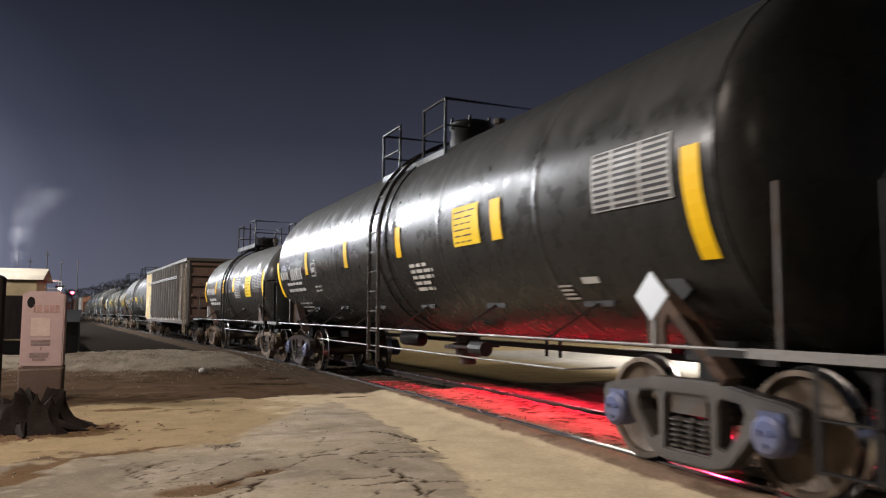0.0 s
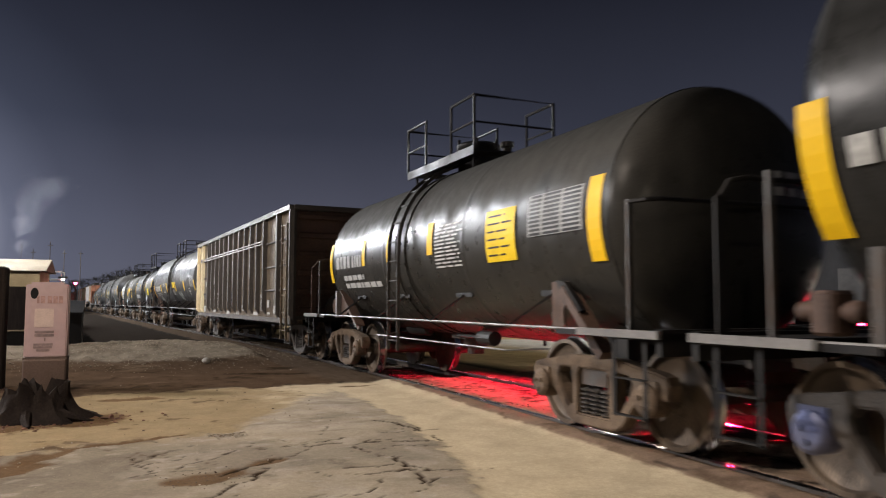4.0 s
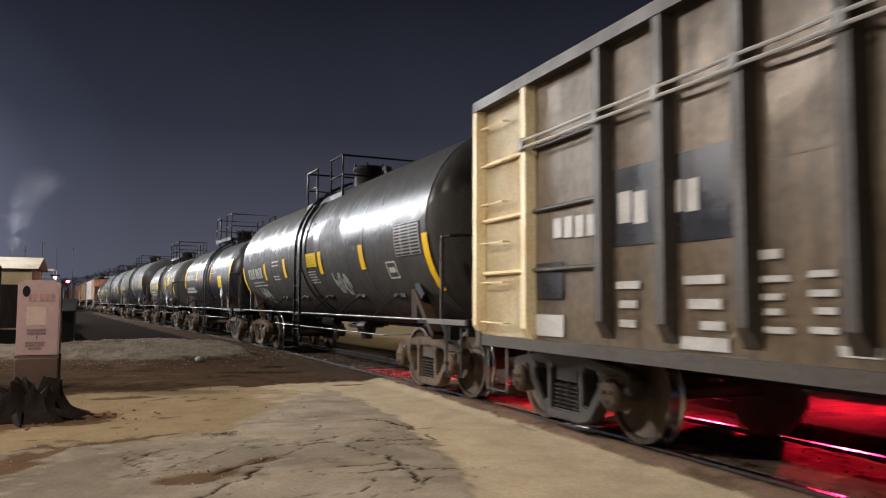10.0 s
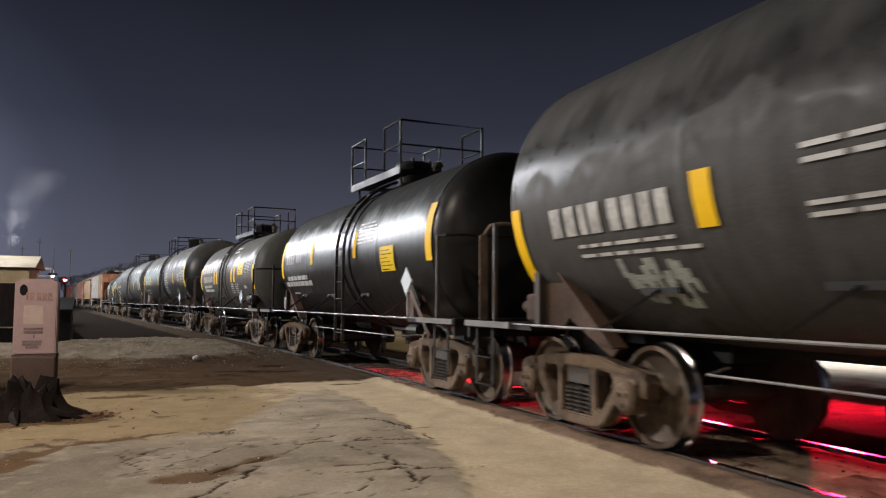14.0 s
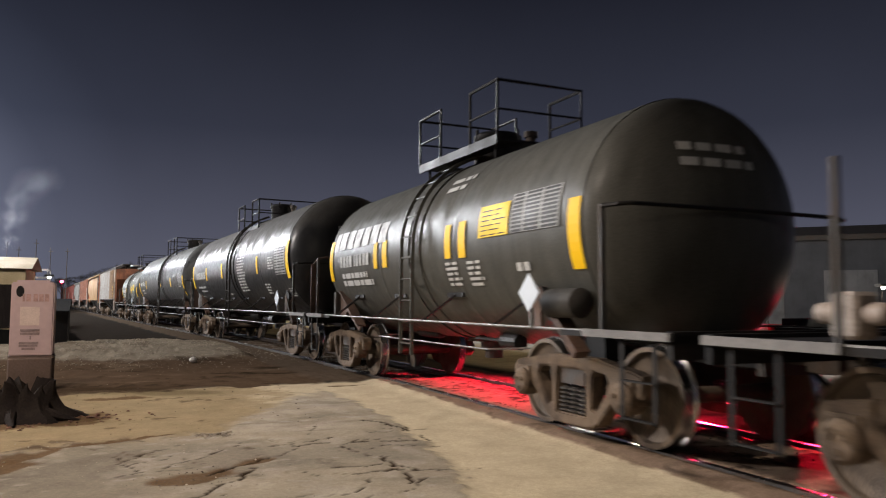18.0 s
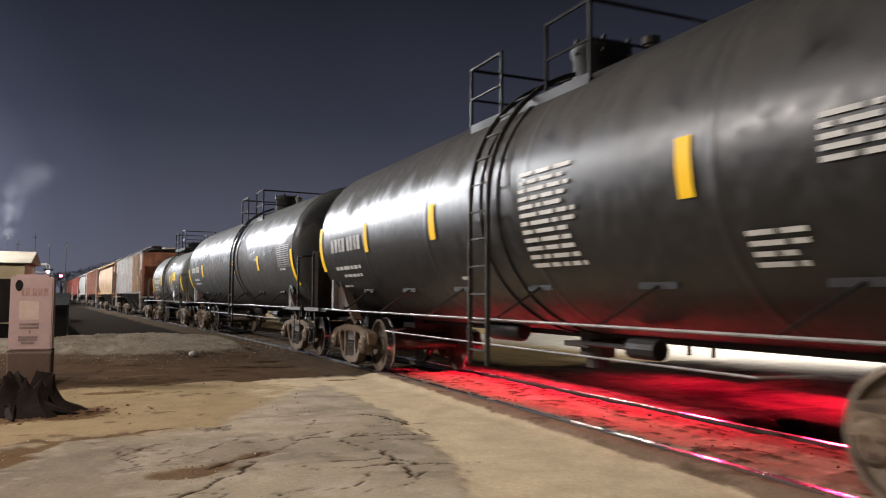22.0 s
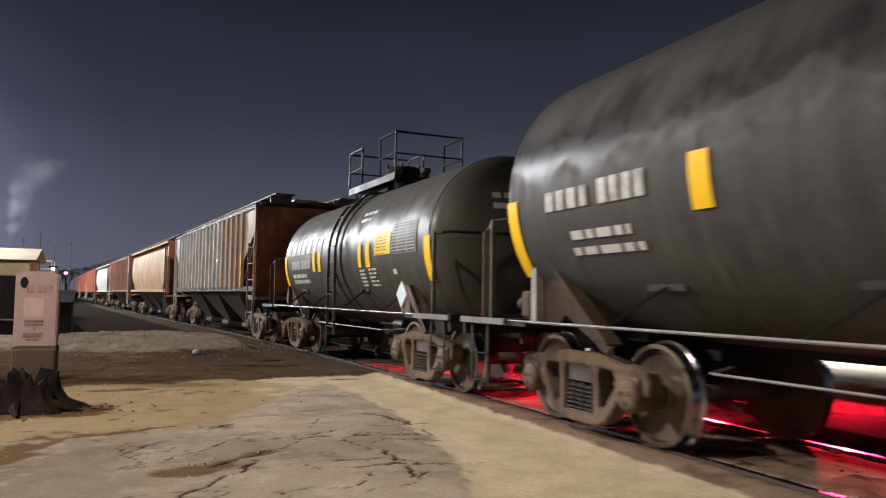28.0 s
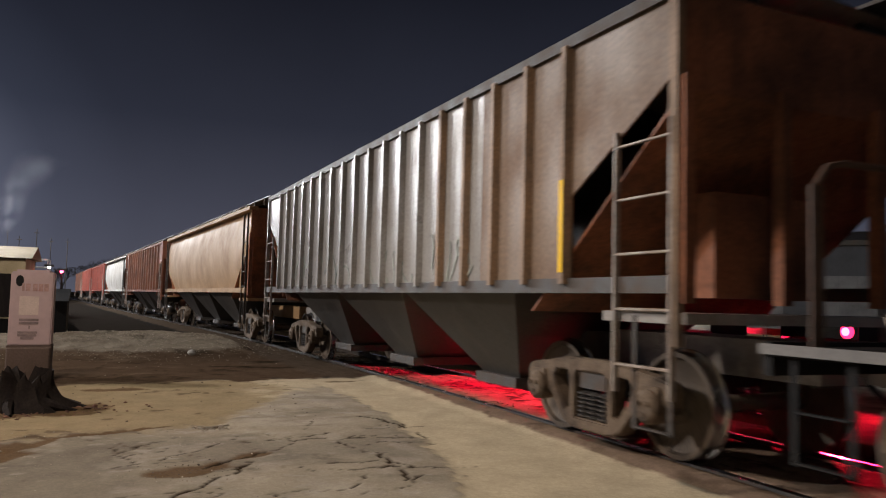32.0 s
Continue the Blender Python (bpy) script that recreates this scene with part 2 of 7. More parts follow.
FADED_MARK = mat("faded_white_letter_paint", (0.42, 0.42, 0.40), 0.55, vary=0.35, scale=20, bump=0.03, fine=22, dark=(0.17, 0.17, 0.165))
PLACARD = mat("white_placard", (0.58, 0.65, 0.73), 0.4, vary=0.06, scale=8, bump=0.0)
GONDOLA = mat("brown_grey_steel_sheet", (0.29, 0.228, 0.155), 0.42, 0.15, vary=0.30, scale=7, bump=0.15, fine=14, dark=(0.09, 0.07, 0.052), streak=0.5)
# shade on the ribs' near faces is put into this darker steel
GONDOLA_RIB = mat("rib_steel_with_shade", (0.07, 0.060, 0.048), 0.55, 0.1, vary=0.4, scale=6, bump=0.15, fine=30, dark=(0.05, 0.04, 0.032), streak=0.4)
PAINT_OUT = mat("glossy_blue_black_patch", (0.022, 0.024, 0.030), 0.28, vary=0.3, scale=10, bump=0.05, fine=30)
CREAM = mat("cream_corner_paint", (0.86, 0.76, 0.48), 0.55, vary=0.22, scale=6, bump=0.1, fine=30, dark=(0.66, 0.42, 0.18), streak=0.1)
GUSSET_GREY = mat("dusty_grey_gusset_paint", (0.15, 0.145, 0.135), 0.65, vary=0.4, scale=9, bump=0.15, fine=40, dark=(0.07, 0.06, 0.05))
SHIELD = mat("dark_rusty_shield_plate", (0.075, 0.046, 0.031), 0.75, spec=0.15, vary=0.4, scale=5, bump=0.15, fine=30, dark=(0.022, 0.019, 0.018), streak=0.4)
RUST_END = mat("rust_brown_end_sheet", (0.10, 0.054, 0.035), 0.7, vary=0.4, scale=6, bump=0.2, fine=30, dark=(0.05, 0.03, 0.022), streak=0.5)
SCRAWL = mat("pale_spray_paint", (0.34, 0.37, 0.33), 0.6, vary=0.4, scale=14, bump=0.0, fine=40, dark=(0.12, 0.13, 0.12))
TABLE = mat("pale_grid_paint", (0.30, 0.30, 0.29), 0.55, vary=0.2, scale=20, bump=0.0, fine=50)
LADDER_PALE = mat("worn_pale_ladder_paint", (0.36, 0.31, 0.27), 0.55, vary=0.4, scale=12, bump=0.1, fine=40, dark=(0.18, 0.11, 0.075))
BLUE = mat("blue_painted_cap", (0.075, 0.095, 0.21), 0.5, vary=0.3, scale=14, bump=0.1, fine=40, dark=(0.10, 0.09, 0.09))
HOP_RUST = mat("rust_orange_rib_paint", (0.30, 0.185, 0.105), 0.65, vary=0.4, scale=6, bump=0.1, fine=30, dark=(0.16, 0.12, 0.09), streak=0.4)

# ---- small building helpers ----
def part(name, bm, material, parent, label="", smooth=False, kind=""):
    me = bpy.data.meshes.new(name)
    bm.to_mesh(me)
    bm.free()
    if smooth:
        me.polygons.foreach_set("use_smooth", [True] * len(me.polygons))
        me.set_sharp_from_angle(angle=radians(40))
    me.materials.append(material)
    ob = new(name, me)
    if parent is not None:
        ob.parent = parent
    return tagged(ob, label, kind=kind)


def share(name, me, parent, m, label=""):
    ob = new(name, me)
    ob.parent = parent
    ob.matrix_basis = m
    return tagged(ob, label)


def box(bm, x0, x1, y0, y1, z0, z1, turn=None):
    m = Matrix.Translation(((x0 + x1) / 2, (y0 + y1) / 2, (z0 + z1) / 2))
    if turn is not None:
        m = m @ turn
    r = bmesh.ops.create_cube(bm, size=1, matrix=m @ Matrix.Diagonal((abs(x1 - x0), abs(y1 - y0), abs(z1 - z0), 1)))
    return r["verts"]


def rod(bm, a, b, r, seg=8, r2=None):
    a, b = Vector(a), Vector(b)
    d = b - a
    m = Matrix.Translation((a + b) / 2) @ d.to_track_quat("Z", "Y").to_matrix().to_4x4()
    bmesh.ops.create_cone(bm, cap_ends=True, segments=seg, radius1=r, radius2=r if r2 is None else r2, depth=d.length, matrix=m)


def pipe(bm, pts, r, seg=7):
    """One bent tube through the places, with mitred corners."""
    pts = [Vector(p) for p in pts]
    rings = []
    for i, p in enumerate(pts):
        a = (p - pts[i - 1]).normalized() if i else (pts[1] - p).normalized()
        b = (pts[i + 1] - p).normalized() if i < len(pts) - 1 else a
        t = (a + b).normalized()
        stretch = 1 / max(0.4, t.dot(a))
        side = Vector((0, 0, 1)).cross(t)
        side = side.normalized() if side.length > 0.05 else Vector((0, 1, 0)).cross(t).normalized()
        if rings:
            side = (last - t * last.dot(t)).normalized()
        last = side
        up = t.cross(side).normalized()
        bend = (b - a)
        bend = bend.normalized() if bend.length > 1e-4 else None
        ring = []
        for k in range(seg):
            v = (side * math.cos(6.2832 * k / seg) + up * math.sin(6.2832 * k / seg)) * r
            if bend is not None:
                v += bend * v.dot(bend) * (stretch - 1)
            ring.append(bm.verts.new(p + v))
        rings.append(ring)
    for a, b in zip(rings, rings[1:]):
        for k in range(seg):
            bm.faces.new((a[k], a[(k + 1) % seg], b[(k + 1) % seg], b[k]))
    bm.faces.new(rings[0])
    bm.faces.new(rings[-1])
    bmesh.ops.recalc_face_normals(bm, faces=bm.faces)


def bar(bm, a, b, w, h):
    """A square-edged bar between two places; w across, h deep."""
    a, b = Vector(a), Vector(b)
    d = b - a
    m = Matrix.Translation((a + b) / 2) @ d.to_track_quat("Y", "Z").to_matrix().to_4x4()
    bmesh.ops.create_cube(bm, size=1, matrix=m @ Matrix.Diagonal((w, d.length, h, 1)))


def slab(bm, outline, x0, x1):
    """A plate of that (y, z) outline between two x."""
    va = [bm.verts.new((x0, y, z)) for y, z in outline]
    vb = [bm.verts.new((x1, y, z)) for y, z in outline]
    n = len(outline)
    bm.faces.new(va)
    bm.faces.new(vb[::-1])
    for i in range(n):
        bm.faces.new((va[i], vb[i], vb[(i + 1) % n], va[(i + 1) % n]))
    bmesh.ops.recalc_face_normals(bm, faces=bm.faces)


def turned(bm, profile, axis_z=0.0, seg=40, lo=0.0, hi=2 * math.pi, along="Y", at=(0, 0, 0)):
    """A body of rotation: profile of (along, radius), about the Y (or X) axis at height axis_z."""
    full = abs(hi - lo - 2 * math.pi) < 1e-6
    n = seg if full else seg + 1
    rings = []
    for y, r in profile:
        ring = []
        for i in range(n):
            a = lo + (hi - lo) * i / seg
            c, s = r * math.cos(a), r * math.sin(a)
            p = (c, y, s) if along == "Y" else (y, c, s)
            ring.append(bm.verts.new((p[0] + at[0], p[1] + at[1], p[2] + axis_z + at[2])))
        rings.append(ring)
    for a, b in zip(rings, rings[1:]):
        for i in range(n if full else n - 1):
            j = (i + 1) % n
            bm.faces.new((a[i], a[j], b[j], b[i]))
    if full:
        bm.faces.new(rings[0])
        bm.faces.new(rings[-1][::-1])
    bmesh.ops.recalc_face_normals(bm, faces=bm.faces)


def empty(name, label="", category="", group=""):
    ob = new(name)
    ob.empty_display_size = 0.3
    return tagged(ob, label, category, group)


# ---- the line of the track ----
TRACK_X, BEND, BEND_END = 5.215, 0.003333, 30.0


def line_at(s, off=0.0):
    """Place and heading on the track, s metres on from the camera, off metres to its far side."""
    e = min(max(s, 0.0), BEND_END)
    a = e * BEND
    r = max(s - BEND_END, 0.0)
    x = TRACK_X - (1 - math.cos(a)) / BEND - r * math.sin(a)
    y = min(s, 0.0) + math.sin(a) / BEND + r * math.cos(a)
    return x + off * math.cos(a), y + off * math.sin(a), a


def gone(t):
    """Metres that the train has run, counted from 16 s."""
    return 3.896 * (t - 16) + 0.00547 * (t - 16) ** 2 / 2


# ---- trucks and wheels ----
WHEEL_R = 0.457


def wheel_mesh():
    bm = bmesh.new()
    for side in (-1, 1):
        prof = [(0.66, 0.10), (0.675, 0.36), (0.672, 0.45), (0.676, 0.482), (0.695, 0.482), (0.712, 0.462), (0.815, 0.452), (0.818, 0.41), (0.775, 0.395), (0.745, 0.30), (0.755, 0.16), (0.80, 0.13), (0.80, 0.0001)]
        turned(bm, [(side * x, r) for x, r in prof], 0, 36, along="X")
    turned(bm, [(-1.08, 0.0001), (-1.08, 0.075), (-0.66, 0.085), (0, 0.075), (0.66, 0.085), (1.08, 0.075), (1.08, 0.0001)], 0, 14, along="X")
    me = bpy.data.meshes.new("wheelset")
    bm.to_mesh(me)
    bm.free()
    me.polygons.foreach_set("use_smooth", [True] * len(me.polygons))
    me.set_sharp_from_angle(angle=radians(35))
    me.materials.append(WHEEL)
    me.materials.append(BRIGHT)
    for p in me.polygons:
        c = p.center
        r = math.hypot(c.y, c.z)
        if 0.445 < r < 0.475 and 0.70 < abs(c.x) < 0.815:
            p.material_index = 1
    return me


def sideframe_mesh(material):
    """A cast side frame, in the (y, z) plane about x = 0: arch, tension member, columns, boxes."""
    bm = bmesh.new()
    w = 0.078
    half = [(0.0, 0.785), (0.40, 0.78), (0.72, 0.725), (0.94, 0.70), (1.06, 0.67), (1.10, 0.60), (1.08, 0.47), (1.01, 0.47), (0.98, 0.585), (0.76, 0.585), (0.75, 0.46), (0.64, 0.37), (0.46, 0.17), (0.36, 0.125), (0.25, 0.105)]
    rims = [half + [(-y, z) for y, z in reversed(half[1:])]]
    rims.append([(-0.25, 0.215), (0.25, 0.215), (0.25, 0.60), (0.21, 0.655), (-0.21, 0.655), (-0.25, 0.60)])
    for d in (-1, 1):
        rims.append([(d * 0.345, 0.30), (d * 0.345, 0.60), (d * 0.385, 0.655), (d * 0.55, 0.645), (d * 0.60, 0.58), (d * 0.57, 0.48), (d * 0.41, 0.28)])
    edges = []
    for rim in rims:
        ring = [bm.verts.new((-w, y, z)) for y, z in rim]
        edges += [bm.edges.new((ring[i], ring[(i + 1) % len(ring)])) for i in range(len(ring))]
    bmesh.ops.triangle_fill(bm, use_beauty=True, use_dissolve=False, edges=edges)
    flat = bmesh.ops.extrude_face_region(bm, geom=list(bm.faces))
    bmesh.ops.translate(bm, verts=[v for v in flat["geom"] if isinstance(v, bmesh.types.BMVert)], vec=(2 * w, 0, 0))
    bmesh.ops.recalc_face_normals(bm, faces=bm.faces)
    bmesh.ops.bevel(bm, geom=[e for e in bm.edges if len(e.link_faces) == 2 and e.calc_face_angle() > 0.8 and abs(e.verts[0].co.x - e.verts[1].co.x) < 0.01], offset=0.016, segments=2, affect="EDGES")
    me = bpy.data.meshes.new("sideframe")
    bm.to_mesh(me)
    bm.free()
    me.materials.append(material)
    return me


def spring_mesh():
    """One coil spring standing on the side frame's lower member."""
    bm = bmesh.new()
    prof = [(0.215, 0.0001)]
    for k in range(6):
        z = 0.225 + k * 0.042
        prof += [(z, 0.040), (z + 0.007, 0.076), (z + 0.021, 0.076), (z + 0.028, 0.040)]
    prof.append((0.49, 0.0001))
    turned(bm, prof, 0, 12)
    bmesh.ops.rotate(bm, verts=bm.verts, cent=(0, 0, 0), matrix=Matrix.Rotation(radians(90), 3, "X"))
    me = bpy.data.meshes.new("spring")
    bm.to_mesh(me)
    bm.free()
    me.materials.append(CAST)
    return me


def bearing_mesh(material):
    bm = bmesh.new()
    turned(bm, [(-0.13, 0.0001), (-0.13, 0.11), (-0.10, 0.145), (0.06, 0.145), (0.085, 0.115), (0.095, 0.07), (0.10, 0.0001)], 0, 18, along="X")
    for k in range(3):
        a = k * 2.094 + 0.5
        rod(bm, (-0.15, 0.06 * math.cos(a), 0.06 * math.sin(a)), (-0.12, 0.06 * math.cos(a), 0.06 * math.sin(a)), 0.02, 6)
    box(bm, -0.07, 0.07, -0.11, 0.11, 0.10, 0.17)
    me = bpy.data.meshes.new("bearing")
    bm.to_mesh(me)
    bm.free()
    me.polygons.foreach_set("use_smooth", [True] * len(me.polygons))
    me.set_sharp_from_angle(angle=radians(40))
    me.materials.append(material)
    return me


def bolster_mesh():
    bm = bmesh.new()
    box(bm, -1.05, 1.05, -0.20, 0.20, 0.50, 0.66)
    box(bm, -0.55, 0.55, -0.24, 0.24, 0.42, 0.72)
    # brake beams and shoes behind the wheels
    for s in (-1, 1):
        rod(bm, (-0.75, s * 0.36, 0.36), (0.75, s * 0.36, 0.36), 0.04, 8)
        for x in (-0.745, 0.745):
            box(bm, x - 0.05, x + 0.05, s * 0.40 - 0.03, s * 0.40 + 0.03, 0.28, 0.52)
    me = bpy.data.meshes.new("bolster")
    bm.to_mesh(me)
    bm.free()
    me.materials.append(IRON)
    return me


WHEELSET, SPRINGS, BEARING, BOLSTER = wheel_mesh(), spring_mesh(), bearing_mesh(RUSTY), bolster_mesh()
BLUE_BEARING = bearing_mesh(BLUE)
FRAMES = {m.name: sideframe_mesh(m) for m in (RUSTY, CAST)}
SPINNING = []


def truck(car, y, frame_material, spin=True, bearing=None):
    base = new("truck")
    base.empty_display_size = 0.2
    base.parent = car
    base.location = (0, y, 0)
    share("bolster", BOLSTER, base, Matrix.Identity(4))
    for s in (-1, 1):
        share("sideframe", FRAMES[frame_material.name], base, Matrix.Translation((s * 1.0, 0, 0)))
        for d in (-0.16, 0.0, 0.16):
            share("spring", SPRINGS, base, Matrix.Translation((s * 1.0, d, 0)))
        for d in (-0.86, 0.86):
            m = Matrix.Translation((s * 1.03, d, WHEEL_R)) @ (Matrix.Identity(4) if s < 0 else Matrix.Rotation(math.pi, 4, "Z"))
            share("bearing", bearing or BEARING, base, m)
    for d in (-0.86, 0.86):
        w = share("wheelset", WHEELSET, base, Matrix.Translation((0, d, WHEEL_R)))
        if spin:
            SPINNING.append((w, d))


# ---- what all cars share ----
def coupler(car, y, sign, material):
    """Knuckle, shank and draft box at one end; sign is the way outward."""
    bm = bmesh.new()
    box(bm, -0.11, 0.11, y - sign * 1.2, y - sign * 0.42, 0.72, 1.02)
    box(bm, -0.07, 0.07, y - sign * 0.42, y - sign * 0.12, 0.80, 0.94)
    box(bm, -0.15, 0.10, y - sign * 0.16, y + sign * 0.02, 0.76, 0.99)
    rod(bm, (-0.10, y + sign * 0.01, 0.75), (-0.10, y + sign * 0.01, 1.0), 0.055, 8)
    box(bm, -0.30, 0.30, y - sign * 0.52, y - sign * 0.44, 0.70, 1.06)
    part("coupler", bm, material, car)
    bm = bmesh.new()
    pipe(bm, [(0.22, y - sign * 0.5, 0.82), (0.24, y - sign * 0.2, 0.55), (0.16, y - sign * 0.02, 0.50)], 0.025, 7)
    part("air_hose", bm, BLACKPART, car)


def sweep(bm, pts, w, h, across=(0, 1, 0)):
    """One connected flat bar along a line of places; w along `across`, h the other way."""
    rings = []
    ac = Vector(across)
    for i, p in enumerate(pts):
        a, b = Vector(pts[max(0, i - 1)]), Vector(pts[min(len(pts) - 1, i + 1)])
        n = (b - a).cross(ac).normalized()
        c = Vector(p)
        rings.append([bm.verts.new(c + ac * sx * w / 2 + n * sy * h / 2) for sx, sy in ((-1, -1), (1, -1), (1, 1), (-1, 1))])
    for a, b in zip(rings, rings[1:]):
        for i in range(4):
            bm.faces.new((a[i], a[(i + 1) % 4], b[(i + 1) % 4], b[i]))
    bm.faces.new(rings[0])
    bm.faces.new(rings[-1])
    bmesh.ops.recalc_face_normals(bm, faces=bm.faces)


RUNGS = {}


def ladder(parent, pts, width, step, material, across=(0, 1, 0), r=0.013, name="ladder"):
    """A ladder up a line of places: two stiles and its rungs, each a piece of its own."""
    lad = new(name)
    lad.empty_display_size = 0.2
    lad.parent = parent
    ac = Vector(across)
    for s in (-1, 1):
        bm = bmesh.new()
        sweep(bm, [Vector(p) + ac * s * width / 2 for p in pts], 0.022, 0.05, across)
        part("stile", bm, material, lad)
    key = (round(width, 2), r, material.name, tuple(across))
    if key not in RUNGS:
        bm = bmesh.new()
        rod(bm, -ac * width / 2, ac * width / 2, r, 6)
        me = bpy.data.meshes.new("rung")
        bm.to_mesh(me)
        bm.free()
        me.materials.append(material)
        RUNGS[key] = me
    rest = step * 0.5
    for a, b in zip(pts, pts[1:]):
        a, b = Vector(a), Vector(b)
        run = (b - a).length
        while rest < run:
            share("rung", RUNGS[key], lad, Matrix.Translation(a.lerp(b, rest / run)))
            rest += step
        rest -= run
    return lad


def patch(bm, radius, zc, y0, y1, z0, z1, lift=0.012, seg=8, flip=-1):
    """A thin sheet that follows the near side of a lying tank, from z0 to z1."""
    r = radius + lift
    lo, hi = math.asin(max(-1, min(1, (z0 - zc) / r))), math.asin(max(-1, min(1, (z1 - zc) / r)))
    cols = []
    for y in (y0, y1):
        cols.append([bm.verts.new((flip * r * math.cos(lo + (hi - lo) * i / seg), y, zc + r * math.sin(lo + (hi - lo) * i / seg))) for i in range(seg + 1)])
    for i in range(seg):
        bm.faces.new((cols[0][i], cols[1][i], cols[1][i + 1], cols[0][i + 1]))


def lines(bm, radius, zc, left, right, z_top, count, pitch, height, rng, ragged=0.25, lift=0.013):
    """Rows of plain bars in place of small lettering; they read from the larger y to the smaller."""
    for k in range(count):
        z = z_top - k * pitch
        end = right + (left - right) * ragged * rng.random()
        y = left
        while y > end:
            w = min(rng.uniform(0.10, 0.34), y - end)
            if w > 0.03:
                patch(bm, radius, zc, y - w, y, z - height, z, lift, 2)
            y -= w + 0.05


def blocks(bm, radius, zc, left, widths, z0, z1, gap=0.06, lift=0.013):
    """A row of plain solid blocks in place of large lettering; a negative width is a space."""
    y = left
    for w in widths:
        if w > 0:
            # one solid bar a letter
            patch(bm, radius, zc, y - w * 0.94, y, z0 + (z1 - z0) * 0.08, z1 - (z1 - z0) * 0.08, lift, 4)
        y -= abs(w) + gap * min(1.0, abs(w) / 0.2)


# ---- tank cars ----
def tank_car(spec):
    """spec: radius r, axis height zc, half length of the shell hl, coupler places front and rear, truck places, paint, and marks. Local y runs to the rear."""
    r, zc, hl, front, rear = spec["r"], spec["zc"], spec["hl"], spec["front"], spec["rear"]
    rng = random.Random(spec["seed"])
    car = empty("tank_car", spec["label"], "tank car", "cars of the freight train")
    paint = spec["paint"]
    dome = spec.get("dome", 0.62)
    prof = [(-hl - dome * math.sin(a), r * math.cos(a) + 0.0001) for a in [radians(d) for d in (90, 78, 66, 54, 42, 30, 20, 10)]]
    prof += [(-hl, r), (-hl + 0.06, r)]
    for k in range(1, spec.get("rings", 5)):
        y = -hl + 2 * hl * k / spec.get("rings", 5)
        prof += [(y - 0.09, r), (y - 0.034, r), (y - 0.026, r + 0.002), (y + 0.026, r + 0.002), (y + 0.034, r), (y + 0.09, r)]
    prof += [(hl - 0.06, r)] + [(-y, rr) for y, rr in reversed(prof[:9])]
    bm = bmesh.new()
    turned(bm, prof, zc, 56)
    body = part("tank", bm, paint, car, "", smooth=True)
    # seams round the heads
    for s in (-1, 1):
        bm = bmesh.new()
        turned(bm, [(s * hl - 0.03, r - 0.01), (s * hl - 0.03, r + 0.003), (s * hl + 0.03, r + 0.003), (s * hl + 0.03, r - 0.01)], zc, 56)
        part("head_seam", bm, paint, body, smooth=True)
    # ladder band, ladder and top walk
    lad = spec.get("lad", 0.0)
    bm = bmesh.new()
    for y in (-0.20, 0.20):
        turned(bm, [(lad + y - 0.04, r - 0.01), (lad + y - 0.04, r + 0.02), (lad + y + 0.04, r + 0.02), (lad + y + 0.04, r - 0.01)], zc, 44)
    part("tank_band", bm, paint, car)
    for s in (-1, 1):
        steps = 13
        pts = [(s * (r + 0.10), lad, 0.58), (s * (r + 0.10), lad, zc - 0.12)]
        for k in range(1, steps + 1):
            a = radians(74 * k / steps)
            pts.append((s * (r + 0.10) * math.cos(a), lad, zc + (r + 0.10) * math.sin(a)))
        ladder(car, pts, 0.42, 0.30, spec.get("ladder_paint", LADDER_GREY))
    top = zc + r
    py0, py1 = spec.get("walk_at", (lad - 1.3, lad + 1.3))
    pw = spec.get("pw", 1.0)
    zt = top + spec.get("walk_up", -0.36)
    for sx in (-1, 1):
        bm = bmesh.new()
        box(bm, sx * (pw - 0.32), sx * pw, py0, py1, zt - 0.03, zt)
        box(bm, sx * (pw - 0.01), sx * (pw + 0.015), py0, py1, zt - 0.08, zt + 0.05)
        w_ob = part("walkway", bm, BLACKPART, car)
        for y in (py0 + 0.2, py1 - 0.2):
            bm = bmesh.new()
            rod(bm, (sx * (pw - 0.08), y, zt), (sx * (pw * 0.86), y, zc + math.sqrt(r * r - (pw * 0.86) ** 2) - 0.02), 0.025, 6)
            part("walkway_bracket", bm, BLACKPART, w_ob)
    if zt > top:
        for y in (py0, py1 - 0.36):
            bm = bmesh.new()
            box(bm, -pw + 0.32, pw - 0.32, y, y + 0.36, zt - 0.03, zt)
            part("cross_walkway", bm, BLACKPART, car)
    rh = spec.get("rail_up", 0.78)
    for sy, yy in ((-1, py0), (1, py1)):
        bm = bmesh.new()
        pipe(bm, [(-pw, yy, zt), (-pw, yy, zt + rh), (pw, yy, zt + rh), (pw, yy, zt)], 0.022)
        part("end_handrail", bm, BLACKPART, car)
        bm = bmesh.new()
        pipe(bm, [(-pw, yy, zt + rh * 0.5), (pw, yy, zt + rh * 0.5)], 0.016)
        part("mid_rail", bm, BLACKPART, car)
    g = spec.get("rail_gap", 0.5)
    for sx in (-1, 1):
        for ya, yb in ((py0, lad - g), (py1, lad + g)):
            bm = bmesh.new()
            pipe(bm, [(sx * pw, ya, zt + rh), (sx * pw, yb, zt + rh), (sx * pw, yb, zt)], 0.022)
            part("side_handrail", bm, BLACKPART, car)
            bm = bmesh.new()
            pipe(bm, [(sx * pw, ya, zt + rh * 0.5), (sx * pw, yb, zt + rh * 0.5)], 0.016)
            part("mid_rail", bm, BLACKPART, car)
    bm = bmesh.new()
